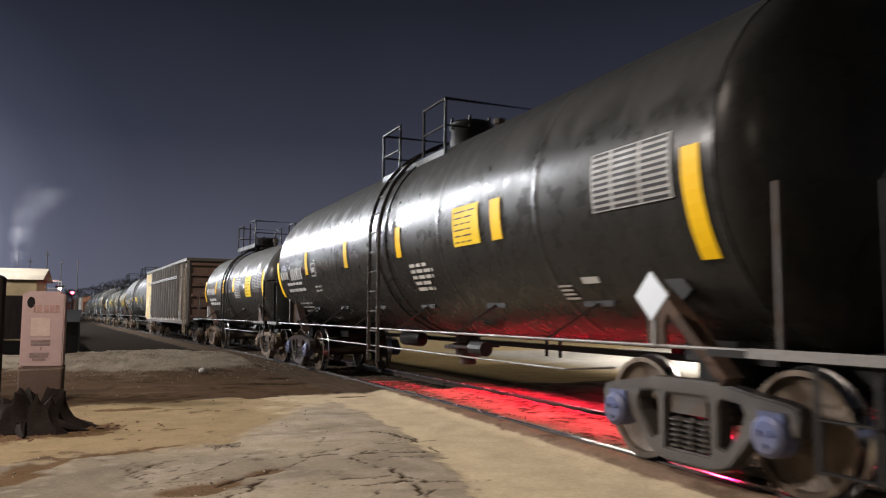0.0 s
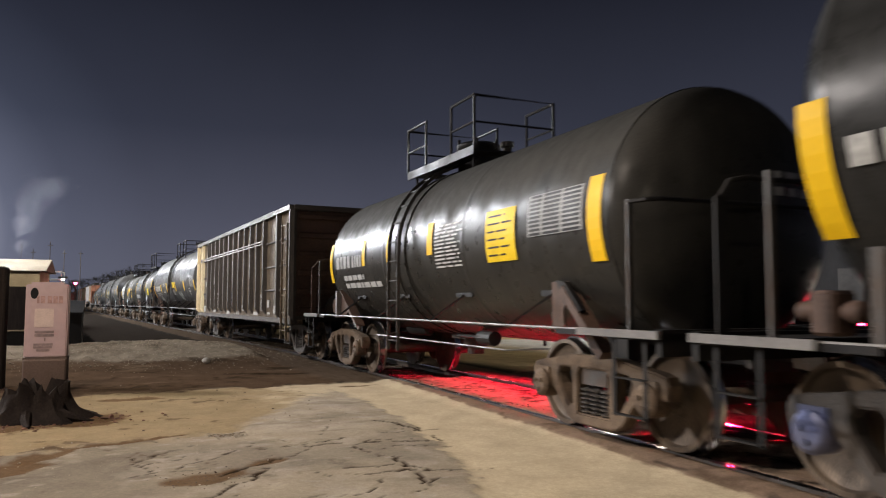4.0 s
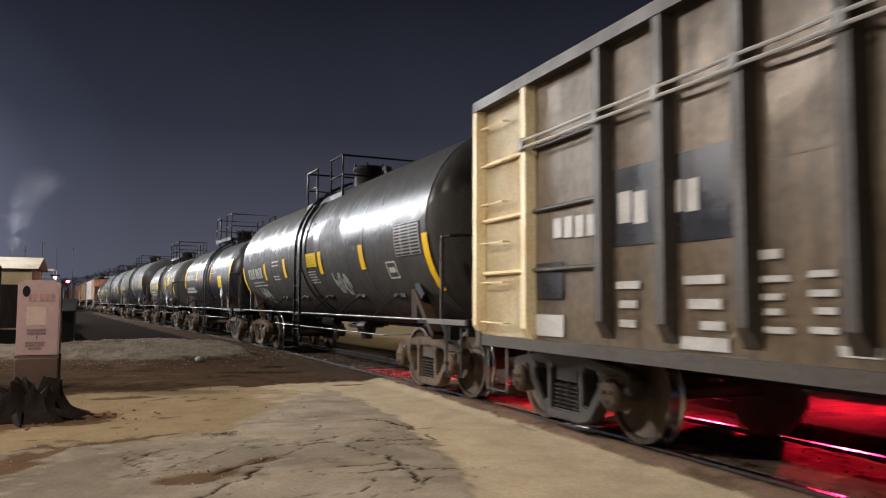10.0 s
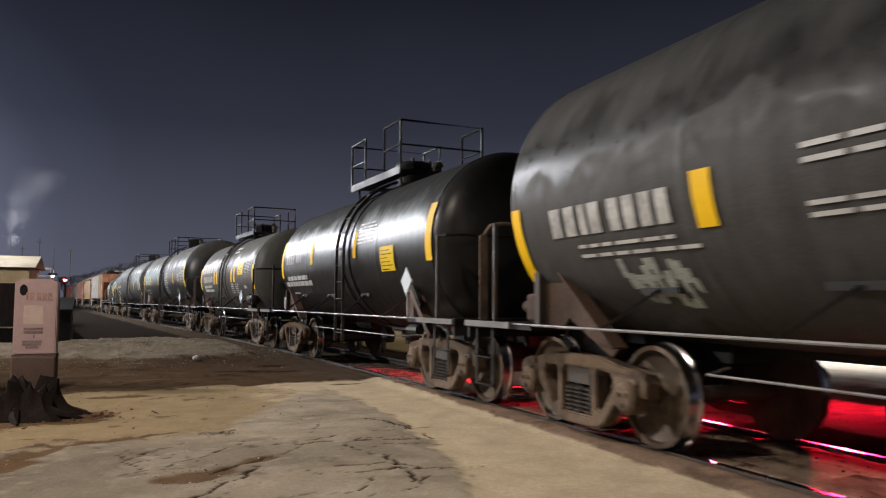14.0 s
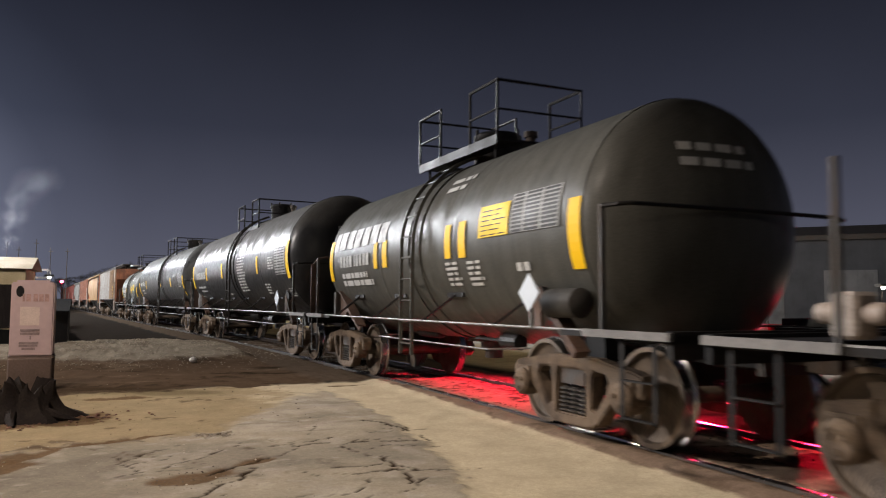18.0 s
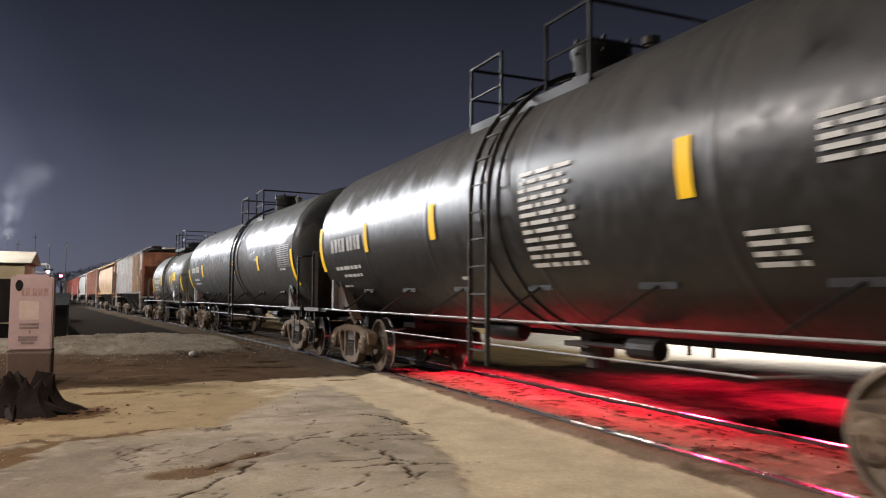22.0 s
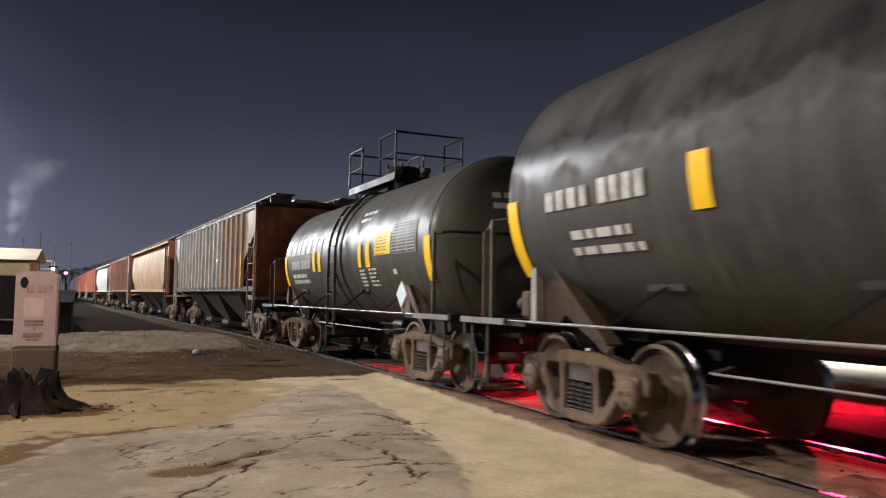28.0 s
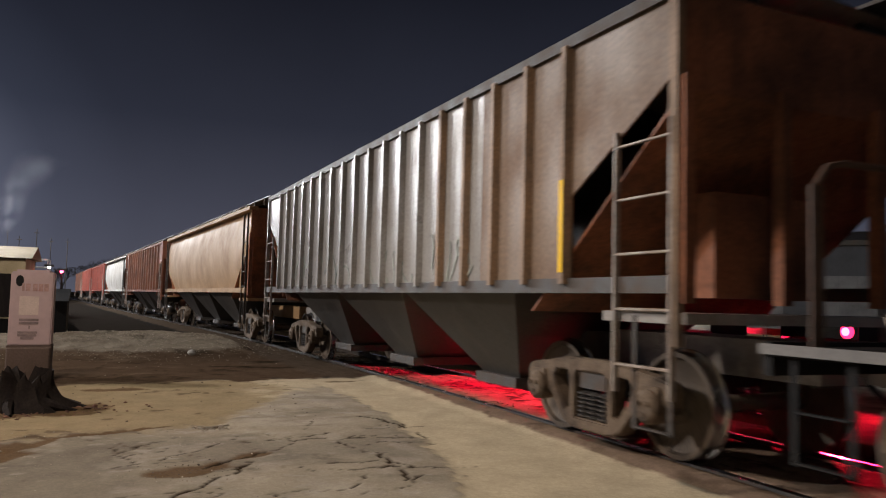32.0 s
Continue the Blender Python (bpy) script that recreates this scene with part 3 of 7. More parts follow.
    turned(bm, [(0, 0.0001), (0, 0.30), (0.02, 0.33), (0.36, 0.33), (0.40, 0.36), (0.46, 0.36), (0.50, 0.30), (0.53, 0.0001)], 0, 20)
    bmesh.ops.rotate(bm, verts=bm.verts, cent=(0, 0, 0), matrix=Matrix.Rotation(radians(90), 3, "X"))
    bmesh.ops.translate(bm, verts=bm.verts, vec=(0, lad + spec.get("dome_at", -0.1), top - 0.06))
    hatch = part("dome_hatch", bm, BLACKPART, car, "round bolted hatch housing", smooth=True)
    for k in range(6):
        a = k * 1.047
        bm = bmesh.new()
        p = (0.34 * math.cos(a), lad + spec.get("dome_at", -0.1) + 0.34 * math.sin(a))
        rod(bm, (*p, top + 0.30), (*p, top + 0.48), 0.025, 6)
        part("hatch_bolt", bm, BLACKPART, hatch)
    for y in (lad + 0.75, lad - 0.85):
        bm = bmesh.new()
        rod(bm, (0.12, y, top - 0.05), (0.12, y, top + 0.26), 0.07, 10)
        rod(bm, (0.12, y, top + 0.26), (0.12, y, top + 0.34), 0.10, 10)
        part("relief_valve", bm, IRON, car)
    # sill, running pipe and end platforms
    zs = spec.get("sill", 1.06)
    for s in (-1, 1):
        bm = bmesh.new()
        pipe(bm, [(s * 1.46, front + 1.3, zs), (s * 1.46, rear - 1.3, zs)], 0.014)
        part("side_rail", bm, RAIL_GREY if s < 0 and spec.get("bright_rail", True) else BLACKPART, car, "long grab pipe along the side")
        for k in range(spec.get("braces", 4)):
            y = -hl * 0.72 + 2 * hl * 0.72 * k / (spec.get("braces", 4) - 1)
            bm = bmesh.new()
            za = zs + 0.34
            xa = math.sqrt(max(0.1, r * r - (zc - za) ** 2)) + 0.012
            bar(bm, (s * 1.455, y + 0.24, zs), (s * xa, y - 0.10, za), 0.055, 0.02)
            bar(bm, (s * xa, y - 0.34, za), (s * xa, y + 0.14, za), 0.02, 0.06)
            part("rail_bracket", bm, BLACKPART, car)
    for sign, ye in ((-1, front), (1, rear)):
        inn = ye - sign * 2.35
        bm = bmesh.new()
        box(bm, -0.26, 0.26, ye - sign * 0.45, ye - sign * 3.1, 0.76, 1.02)
        part("stub_sill", bm, BLACKPART, car)
        bm = bmesh.new()
        box(bm, -1.48, 1.48, ye - sign * 0.20, ye - sign * 0.80, zs - 0.06, zs + 0.0)
        box(bm, -1.48, 1.48, ye - sign * 0.20, ye - sign * 0.26, zs - 0.18, zs + 0.03)
        for s in (-1, 1):
            box(bm, s * 1.20, s * 1.48, ye - sign * 0.20, ye - sign * 1.7, zs - 0.05, zs + 0.0)
        part("end_platform", bm, BLACKPART, car)
        for s in (-1, 1):
            bm = bmesh.new()
            box(bm, s * 1.48, s * 1.52, ye - sign * 0.20, ye - sign * 1.30, zs - 0.045, zs + 0.02)
            part("side_step_edge", bm, RAIL_GREY if spec.get("bright_rail", True) else IRON, car, "pale painted platform edge")
            bm = bmesh.new()
            for dy in (0.42, 0.82):
                bar(bm, (s * 1.46, ye - sign * dy, zs - 0.04), (s * 1.46, ye - sign * dy, 0.36), 0.012, 0.045)
            for z in (0.38, 0.68):
                bar(bm, (s * 1.46, ye - sign * 0.42, z), (s * 1.46, ye - sign * 0.82, z), 0.05, 0.012)
            part("stirrup_step", bm, BLACKPART, car)
        # end handrail, a tall hoop in front of the tank head
        if (sign > 0 and not spec.get("no_hoop")) or (sign < 0 and spec.get("front_hoop")):
            bm = bmesh.new()
            hh = spec.get("hoop", 1.15)
            inset = spec.get("rear_hoop", 0.38) if sign > 0 else 0.38
            pts = [(-1.36, zs), (-1.36, zs + hh - 0.15), (-1.27, zs + hh - 0.03), (-1.12, zs + hh), (1.12, zs + hh), (1.27, zs + hh - 0.03), (1.36, zs + hh - 0.15), (1.36, zs)]
            if spec.get("single_post") and sign > 0:
                pts = [(-1.36, zs), (-1.36, zs + hh)]
            for a, b in zip(pts, pts[1:]):
                bar(bm, (a[0], ye - sign * inset, a[1]), (b[0], ye - sign * inset, b[1]), 0.10, 0.02) if abs(a[0] - b[0]) < 0.01 else rod(bm, (a[0], ye - sign * inset, a[1]), (b[0], ye - sign * inset, b[1]), 0.022, 7)
            part("end_hoop_rail", bm, spec.get("hoop_paint", RUSTY), car, "pale upright post on the end platform" if spec.get("single_post") else "tall hoop handrail over the end platform")
        # saddle on the truck and gusset plates up to the shell
        ty = spec["trucks"][0 if sign < 0 else 1]
        bm = bmesh.new()
        box(bm, -0.78, 0.78, ty - 0.17, ty + 0.17, 0.74, 1.00)
        box(bm, -0.62, 0.62, ty - 0.50, ty + 0.50, 0.90, zc - r * 0.86)
        part("bolster_saddle", bm, BLACKPART, car, "saddle under the shell over the truck")
        # bracket plate between the shell and the sill, with its strut
        gt = zc - r * spec.get("gusset", 0.44)
        plate_paint, post_paint = spec.get("saddle_paint", SHIELD), spec.get("post_paint", IRON)
        if sign > 0:
            yo = hl - spec.get("plate_in", 0.12)
            bm = bmesh.new()
            slab(bm, [(yo - 0.03, 1.01), (yo - 0.04, gt - 0.04), (yo - 0.24, gt), (yo - 1.28, 0.88), (yo - 1.17, 0.80), (yo - 0.48, 1.14), (yo - 0.34, 1.02)], -1.16, -1.13)
            g_ob = part("gusset_plate", bm, plate_paint, car, "sloped gusset plate beside the shell")
            bm = bmesh.new()
            bar(bm, (-1.15, yo, 1.01), (-1.15, yo, gt), 0.20, 0.10)
            part("gusset_flange", bm, post_paint, g_ob)
            bm = bmesh.new()
            bar(bm, (-1.15, yo - 0.20, gt + 0.01), (-1.15, yo - 1.28, 0.89), 0.16, 0.025)
            part("gusset_rim", bm, plate_paint, g_ob)
        else:
            yo = -(hl - spec.get("bracket_in", 1.12))
            bm = bmesh.new()
            slab(bm, [(yo, 1.04), (yo + 0.01, gt + 0.03), (yo - 0.33, gt + 0.02), (yo - 0.27, 1.38), (yo - 0.20, 1.20), (yo - 0.22, 1.04)], -1.16, -1.13)
            g_ob = part("bracket_plate", bm, spec.get("front_plate", plate_paint), car, "upright bracket plate beside the shell")
            bm = bmesh.new()
            bar(bm, (-1.15, yo - 0.26, 1.44), (-1.15, yo - 0.92, 0.81), 0.16, 0.09)
            part("strut", bm, plate_paint, g_ob)
            bm = bmesh.new()
            slab(bm, [(yo - 0.16, gt), (yo - 0.32, gt - 0.02), (yo - 0.60, gt - 0.30), (yo - 0.50, gt - 0.38), (yo - 0.30, gt - 0.22)], -1.22, -1.165)
            part("hook", bm, BLACKPART, g_ob)
        for s in (-1, 1):
            bm = bmesh.new()
            yp = sign * (hl + (spec.get("rear_post", 0.50) if sign > 0 else 0.50))
            bar(bm, (s * 1.42, yp, zs), (s * 1.42, yp, zs + spec.get("post", 1.1)), 0.045, 0.03)
            part("corner_grab_post", bm, spec.get("grab_paint", IRON), car)
        if sign < 0 and spec.get("front_rail", True) and not spec.get("front_hoop"):
            # bent handrail before the head, from corner post to corner post
            yr, zr = -(hl + dome + 0.09), zs + spec.get("post", 1.1) - 0.02
            bm = bmesh.new()
            pipe(bm, [(-1.42, -(hl + 0.50), zr), (-1.38, yr + 0.04, zr), (-1.26, yr, zr + 0.01), (0.0, yr, zr + 0.02), (1.26, yr, zr + 0.01), (1.38, yr + 0.04, zr), (1.42, -(hl + 0.50), zr)], 0.021)
            part("end_handrail", bm, BLACKPART, car, "dark bent handrail before the tank head")
        coupler(car, ye, sign, IRON)
        if sign > 0:
            # brake valve block on the rear platform
            yv = ye - 0.95
            bm = bmesh.new()
            box(bm, -1.06, -0.84, yv - 0.10, yv + 0.10, zs + 0.02, zs + 0.32)
            bmesh.ops.bevel(bm, geom=list(bm.edges), offset=0.025, segments=1, affect="EDGES")
            valve_paint = LADDER_PALE if spec.get("pale_valve") else RUST_END
            valve = part("brake_valve", bm, valve_paint, car, "pale brake valve block" if spec.get("pale_valve") else "rusty brake valve block")
            for d in (-1, 1):
                bm = bmesh.new()
                turned(bm, [(yv + d * 0.10, 0.0001), (yv + d * 0.10, 0.055), (yv + d * 0.16, 0.075), (yv + d * 0.24, 0.07), (yv + d * 0.27, 0.04), (yv + d * 0.28, 0.0001)], zs + 0.18, 12, at=(-0.96, 0, 0))
                part("valve_body", bm, valve_paint, valve, smooth=True)
            bm = bmesh.new()
            pipe(bm, [(-0.96, yv - 0.3, zs + 0.18), (-0.96, yv - 0.55, zs + 0.10), (-0.80, yv - 0.8, zs - 0.1)], 0.02)
            part("valve_pipe", bm, IRON, valve)
    if spec.get("shield"):
        # rusty plate before one half of the front head
        x0, x1, zt2 = spec["shield"]
        bm = bmesh.new()
        ring = [(x0, 1.02), (x0, zt2 - 0.22), (x0 + 0.06, zt2 - 0.08), (x0 + 0.18, zt2), (x1 - 0.10, zt2), (x1 - 0.03, zt2 - 0.05), (x1, zt2 - 0.14), (x1, 1.02)]
        va = [bm.verts.new((x, -hl - dome - 0.05, z)) for x, z in ring]
        vb = [bm.verts.new((x, -hl - dome - 0.015, z)) for x, z in ring]
        bm.faces.new(va)
        bm.faces.new(vb[::-1])
        for i in range(len(ring)):
            j = (i + 1) % len(ring)
            bm.faces.new((va[i], vb[i], vb[j], va[j]))
        bmesh.ops.recalc_face_normals(bm, faces=bm.faces)
        part("head_shield", bm, SHIELD, car, "dark rusty half shield before the head")
    # underside
    bm = bmesh.new()
    box(bm, -0.10, 0.10, front + 3, rear - 3, 0.84, 0.90)
    part("brake_pipe_tray", bm, BLACKPART, car)
    bm = bmesh.new()
    ta, tb = spec["trucks"]
    pipe(bm, [(-0.60, ta + 1.55, 0.76), (-1.04, ta + 1.8, 0.74), (-1.04, tb - 1.8, 0.74), (-0.60, tb - 1.55, 0.76)], 0.012)
    part("brake_pipe", bm, RAIL_GREY, car)
    if spec.get("end_reservoir"):
        bm = bmesh.new()
        ya, yb = spec["end_reservoir"]
        turned(bm, [(ya, 0.0001), (ya + 0.015, 0.10), (ya + 0.05, 0.145), (yb - 0.05, 0.145), (yb - 0.015, 0.10), (yb, 0.0001)], 1.30, 18, at=(-1.22, 0, 0))
        part("end_reservoir", bm, LADDER_GREY, car, "grey air reservoir lying on the platform", smooth=True)
    bm = bmesh.new()
    rod(bm, (0, lad, zc - r + 0.05), (0, lad, 0.62), 0.20, 14)
    rod(bm, (0, lad, 0.64), (0, lad, 0.50), 0.13, 12)
    box(bm, -0.30, 0.30, lad - 0.25, lad + 0.25, 0.74, 0.80)
    part("outlet_valve", bm, IRON, car, "bottom outlet valve", smooth=False)
    bm = bmesh.new()
    yk = lad + spec.get("tank_at", 1.6)
    turned(bm, [(yk - 0.45, 0.0001), (yk - 0.43, 0.10), (yk - 0.37, 0.13), (yk + 0.37, 0.13), (yk + 0.43, 0.10), (yk + 0.45, 0.0001)], 0.86, 14, at=(-0.30, 0, 0))
    part("air_reservoir", bm, BLACKPART, car, "brake air reservoir", smooth=True)
    bm = bmesh.new()
    yk = lad - spec.get("tank_at", 1.6)
    rod(bm, (-0.6, yk - 0.2, 0.82), (-0.6, yk + 0.2, 0.82), 0.10, 12)
    rod(bm, (-0.6, yk + 0.3, 0.82), (-0.6, yk + 1.0, 0.82), 0.025, 6)
    bar(bm, (-0.55, yk + 1.0, 0.82), (0.3, yk + 1.1, 0.82), 0.02, 0.08)
    part("brake_cylinder", bm, BLACKPART, car)
    for y in spec["trucks"]:
        truck(car, y, spec.get("truck_paint", RUSTY), bearing=spec.get("bearing"))
    # painted marks on the near side
    for y0, y1, z0, z1 in spec.get("strips", ()):
        bm = bmesh.new()
        patch(bm, r, zc, y0, y1, z0, z1)
        part("yellow_strip", bm, YELLOW, body, "yellow reflective strip")
    for y0, y1, z0, z1 in spec.get("panels", ()):
        bm = bmesh.new()
        patch(bm, r, zc, y0, y1, z0, z1)
        p_ob = part("yellow_panel", bm, PANEL, body, "yellow warning panel")
        bm = bmesh.new()
        lines(bm, r, zc, max(y0, y1) - 0.06, min(y0, y1) + 0.06, z1 - 0.06, 6, (z1 - z0) / 6.6, (z1 - z0) / 30, rng, 0.3, 0.0145)
        part("panel_print", bm, BLACKPART, p_ob, kind="stuff")
    for y0, y1, z0, z1 in spec.get("tables", ()):
        bm = bmesh.new()
        patch(bm, r, zc, y0, y1, z0, z1, 0.011)
        t_ob = part("data_table", bm, TABLE, body, "pale grid of small stencilled lines")
        bm = bmesh.new()
        for k in range(10):
            z = z1 - (z1 - z0) * (k + 0.5) / 10
            for a, b in ((0.03, 0.26), (0.30, 0.62), (0.66, 0.97)):
                patch(bm, r, zc, y0 + (y1 - y0) * a, y0 + (y1 - y0) * b, z - 0.013, z + 0.013, 0.014, 2)
        part("table_print", bm, BLACKPART, t_ob, kind="stuff")
    for left, right, z_top, n, pitch, h in spec.get("rows", ()):
        bm = bmesh.new()
        lines(bm, r, zc, left, right, z_top, n, pitch, h, rng)
        part("stencilling", bm, MARK, body, kind="stuff")
    for left, widths, z0, z1 in spec.get("marks", ()):
        bm = bmesh.new()
        blocks(bm, r, zc, left, widths, z0, z1)
        part("block_mark", bm, FADED_MARK, body, "row of large white block marks", kind="stuff")
    for y0, y1, z0, z1 in spec.get("squares", ()):
        for a, b, c, d in ((y0, y1, z1 - 0.025, z1), (y0, y1, z0, z0 + 0.025), (y0, y0 - 0.03, z0, z1), (y1 + 0.03, y1, z0, z1), (y0 - 0.08, y1 + 0.08, z0 + 0.09, z0 + 0.13), (y0 - 0.08, y1 + 0.08, z1 - 0.13, z1 - 0.09)):
            bm = bmesh.new()
            patch(bm, r, zc, a, b, c, d, 0.006, 3)
            part("outline_bar", bm, MARK, body)
    for x0, x1, z0, n in spec.get("head_rows", ()):
        # small bars on the front head
        bm = bmesh.new()
        for k in range(n):
            z = z0 - k * 0.15
            x = x0
            while x < x1 - 0.05:
                w = rng.uniform(0.10, 0.22)
                q = []
                for px, pz in ((x, z), (x + w, z), (x + w, z - 0.08), (x, z - 0.08)):
                    rho = math.hypot(px, pz - zc) / r
                    q.append(bm.verts.new((px, -hl - dome * math.sqrt(max(0.0, 1 - rho * rho)) - 0.012, pz)))
                bm.faces.new(q)
                x += w + 0.05
        part("head_stencilling", bm, MARK, body, kind="stuff")
    for y, z in spec.get("scrawls", ()):
        # a sprayed scrawl: a run of loops, no letters
        bm = bmesh.new()
        px = None
        for k in range(46):
            u = k / 45
            yy, zz = y - 0.75 * u + 0.07 * math.sin(u * 37), z + 0.13 * math.sin(u * 29 + 1) + 0.07 * math.cos(u * 13)
            if px is not None:
                patch(bm, r, zc, min(px[0], yy) - 0.018, max(px[0], yy) + 0.018, min(px[1], zz) - 0.018, max(px[1], zz) + 0.018, 0.007, 2)
            px = (yy, zz)
        part("spray_scrawl", bm, SCRAWL, body, "faded pale spray-paint scrawl", kind="stuff")
    for y, z in spec.get("placards", ()):
        bm = bmesh.new()
        vs = [bm.verts.new((-1.50 + dx, y + dy, z + dz)) for dx in (-0.008, 0.008) for dy, dz in ((0, -0.19), (-0.19, 0), (0, 0.19), (0.19, 0))]
        for f in ((0, 1, 2, 3), (7, 6, 5, 4), (0, 4, 5, 1), (1, 5, 6, 2), (2, 6, 7, 3), (3, 7, 4, 0)):
            bm.faces.new([vs[i] for i in f])
        hold = part("placard", bm, PLACARD, car, "white diamond placard")
        bm = bmesh.new()
        bar(bm, (-1.47, y, z - 0.15), (-1.47, y, zs), 0.04, 0.02)
        box(bm, -1.482, -1.47, y - 0.16, y + 0.16, z - 0.03, z + 0.03)
        part("placard_holder", bm, PALE, hold)
    return car


# ---- gondola and hoppers ----
def gondola_car(half, top, bottom, front, rear):
    car = empty("gondola_car", "high-sided brown-grey ribbed steel gondola car, weathered", "gondola car", "cars of the freight train")
    hw = 1.565
    y0, y1 = -half, half + 0.32
    bm = bmesh.new()
    box(bm, -hw + 0.02, hw - 0.02, y0, y1, bottom, bottom + 0.08)
    part("floor", bm, GONDOLA_RIB, car)
    stations = [y0, -5.4] + [-4.0 + k * 0.775 for k in range(12)] + [5.78, y1]
    for s in (-1, 1):
        for k, (a, b) in enumerate(zip(stations, stations[1:])):
            paint = CREAM if a > 5 and s < 0 else GONDOLA
            wide = b - a > 0.9
            # the sheet is pressed inward a little between the ribs, and welded at mid height
            for z0, z1 in ((bottom, 2.17), (2.178, top - 0.03)):
                bm = bmesh.new()
                rows = []
                nz, nq = 6, 4
                for i in range(nz + 1):
                    row = []
                    for j in range(nq + 1):
                        y, z = a + 0.004 + (b - a - 0.008) * j / nq, z0 + (z1 - z0) * i / nz
                        dent = 0.010 * math.sin(math.pi * j / nq) * (1 + 0.9 * noise.noise(Vector((y * 1.7, s, z * 1.9))))
                        row.append(bm.verts.new((s * (hw - dent), y, z)))
                    rows.append(row)
                for r0, r1 in zip(rows, rows[1:]):
                    for j in range(nq):
                        bm.faces.new((r0[j], r0[j + 1], r1[j + 1], r1[j]))
                bmesh.ops.solidify(bm, geom=list(bm.faces), thickness=0.012 * s)
                bmesh.ops.recalc_face_normals(bm, faces=bm.faces)
                part("side_panel", bm, paint, car, smooth=True)
            if wide and (a > 4 or a < -4.5):
                for z in (1.60, 2.17, 2.78):
                    bm = bmesh.new()
                    box(bm, s * (hw - 0.005), s * (hw + 0.038), a + 0.05, b - 0.05, z - 0.02, z + 0.02)
                    bmesh.ops.bevel(bm, geom=list(bm.edges), offset=0.012, segments=1, affect="EDGES")
                    part("panel_brace", bm, paint if paint is CREAM else GONDOLA_RIB, car)
        for y in stations:
            bm = bmesh.new()
            w = 0.085
            x = s * hw
            foot = bottom - 0.02 if abs(y) > 5 else bottom + 0.08
            vs = [bm.verts.new(p) for p in ((x, y - w, foot), (x, y + w, foot), (x + s * 0.10, y + w * 0.55, foot + 0.14), (x + s * 0.10, y - w * 0.55, foot + 0.14),
                                           (x, y - w, top - 0.04), (x, y + w, top - 0.04), (x + s * 0.10, y + w * 0.55, top - 0.05), (x + s * 0.10, y - w * 0.55, top - 0.05))]
            for f in ((0, 1, 2, 3), (4, 5, 6, 7), (0, 3, 7, 4), (1, 2, 6, 5), (3, 2, 6, 7), (0, 1, 5, 4)):
                bm.faces.new([vs[i] for i in f])
            bmesh.ops.recalc_face_normals(bm, faces=bm.faces)
            part("side_rib", bm, CREAM if y > 5 and s < 0 else GONDOLA_RIB, car)
        # twin grab cable along the side, bound to every rib
        for z in (2.79, 2.86):
            bm = bmesh.new()
            pts = []
            for a, b in zip(stations[2:], stations[3:-1]):
                pts += [(s * (hw + 0.115), a, z), (s * (hw + 0.108), (a + b) / 2, z - 0.004)]
            pipe(bm, pts + [(s * (hw + 0.115), stations[-2], z)], 0.014, 6)
            part("grab_cable", bm, MARK, car, "pale twin cable along the side")
        for y in stations[2:-1]:
            bm = bmesh.new()
            box(bm, s * (hw + 0.095), s * (hw + 0.13), y - 0.045, y + 0.045, 2.76, 2.89)
            bmesh.ops.bevel(bm, geom=list(bm.edges), offset=0.012, segments=1, affect="EDGES")
            part("cable_clip", bm, TABLE, car)
        bm = bmesh.new()
        box(bm, s * (hw - 0.03), s * (hw + 0.11), y0 - 0.03, y1 + 0.03, top - 0.06, top + 0.05)
        part("top_chord", bm, GONDOLA_RIB, car)
        bm = bmesh.new()
        box(bm, s * (hw - 0.02), s * (hw + 0.05), y0, y1, bottom - 0.09, bottom + 0.02)
        part("side_sill", bm, GONDOLA_RIB, car)
        # a ladder at the front corner, grab irons straight on the sheet at the rear one
        ladder(car, [(s * (hw + 0.10), y0 + 0.36, bottom - 0.45), (s * (hw + 0.10), y0 + 0.36, top - 0.35)], 0.46, 0.40, GONDOLA, name="corner_ladder")
        for k in range(6):
            z = bottom + 0.16 + k * 0.42
            bm = bmesh.new()
            pipe(bm, [(s * hw, y1 - 0.14, z), (s * (hw + 0.075), y1 - 0.14, z), (s * (hw + 0.075), y1 - 0.62, z), (s * hw, y1 - 0.62, z)], 0.012, 6)
            part("grab_iron", bm, CREAM, car)
    for sign, ye, c in ((-1, y0, front), (1, y1, rear)):
        bm = bmesh.new()
        box(bm, -hw, hw, ye - sign * 0.01, ye - sign * 0.03, bottom, top)
        part("end_sheet", bm, RUST_END, car)
        for k in range(6):
            z = bottom + (top - bottom) * (k + 0.5) / 6
            bm = bmesh.new()
            box(bm, -hw + 0.1, hw - 0.1, ye - sign * 0.01, ye + sign * 0.09, z - 0.07, z + 0.07)
            bmesh.ops.bevel(bm, geom=list(bm.edges), offset=0.03, segments=1, affect="EDGES")
            part("end_rib", bm, RUST_END, car)
        for x in (-hw, hw):
            bm = bmesh.new()
            box(bm, x - 0.06, x + 0.06, ye - sign * 0.06, ye + sign * 0.06, bottom - 0.1, top)
            part("corner_post", bm, GONDOLA_RIB, car)
        bm = bmesh.new()
        box(bm, -hw, hw, ye - sign * 0.02, ye + sign * 0.11, top - 0.07, top + 0.05)
        part("end_chord", bm, GONDOLA_RIB, car)
        bm = bmesh.new()
        rod(bm, (-0.55, ye + sign * 0.10, 1.2), (-0.55, ye + sign * 0.16, 1.2), 0.28, 18)
        rod(bm, (-0.55, ye + sign * 0.05, 1.0), (-0.55, ye + sign * 0.05, 2.4), 0.03, 8)
        part("hand_brake", bm, IRON, car)
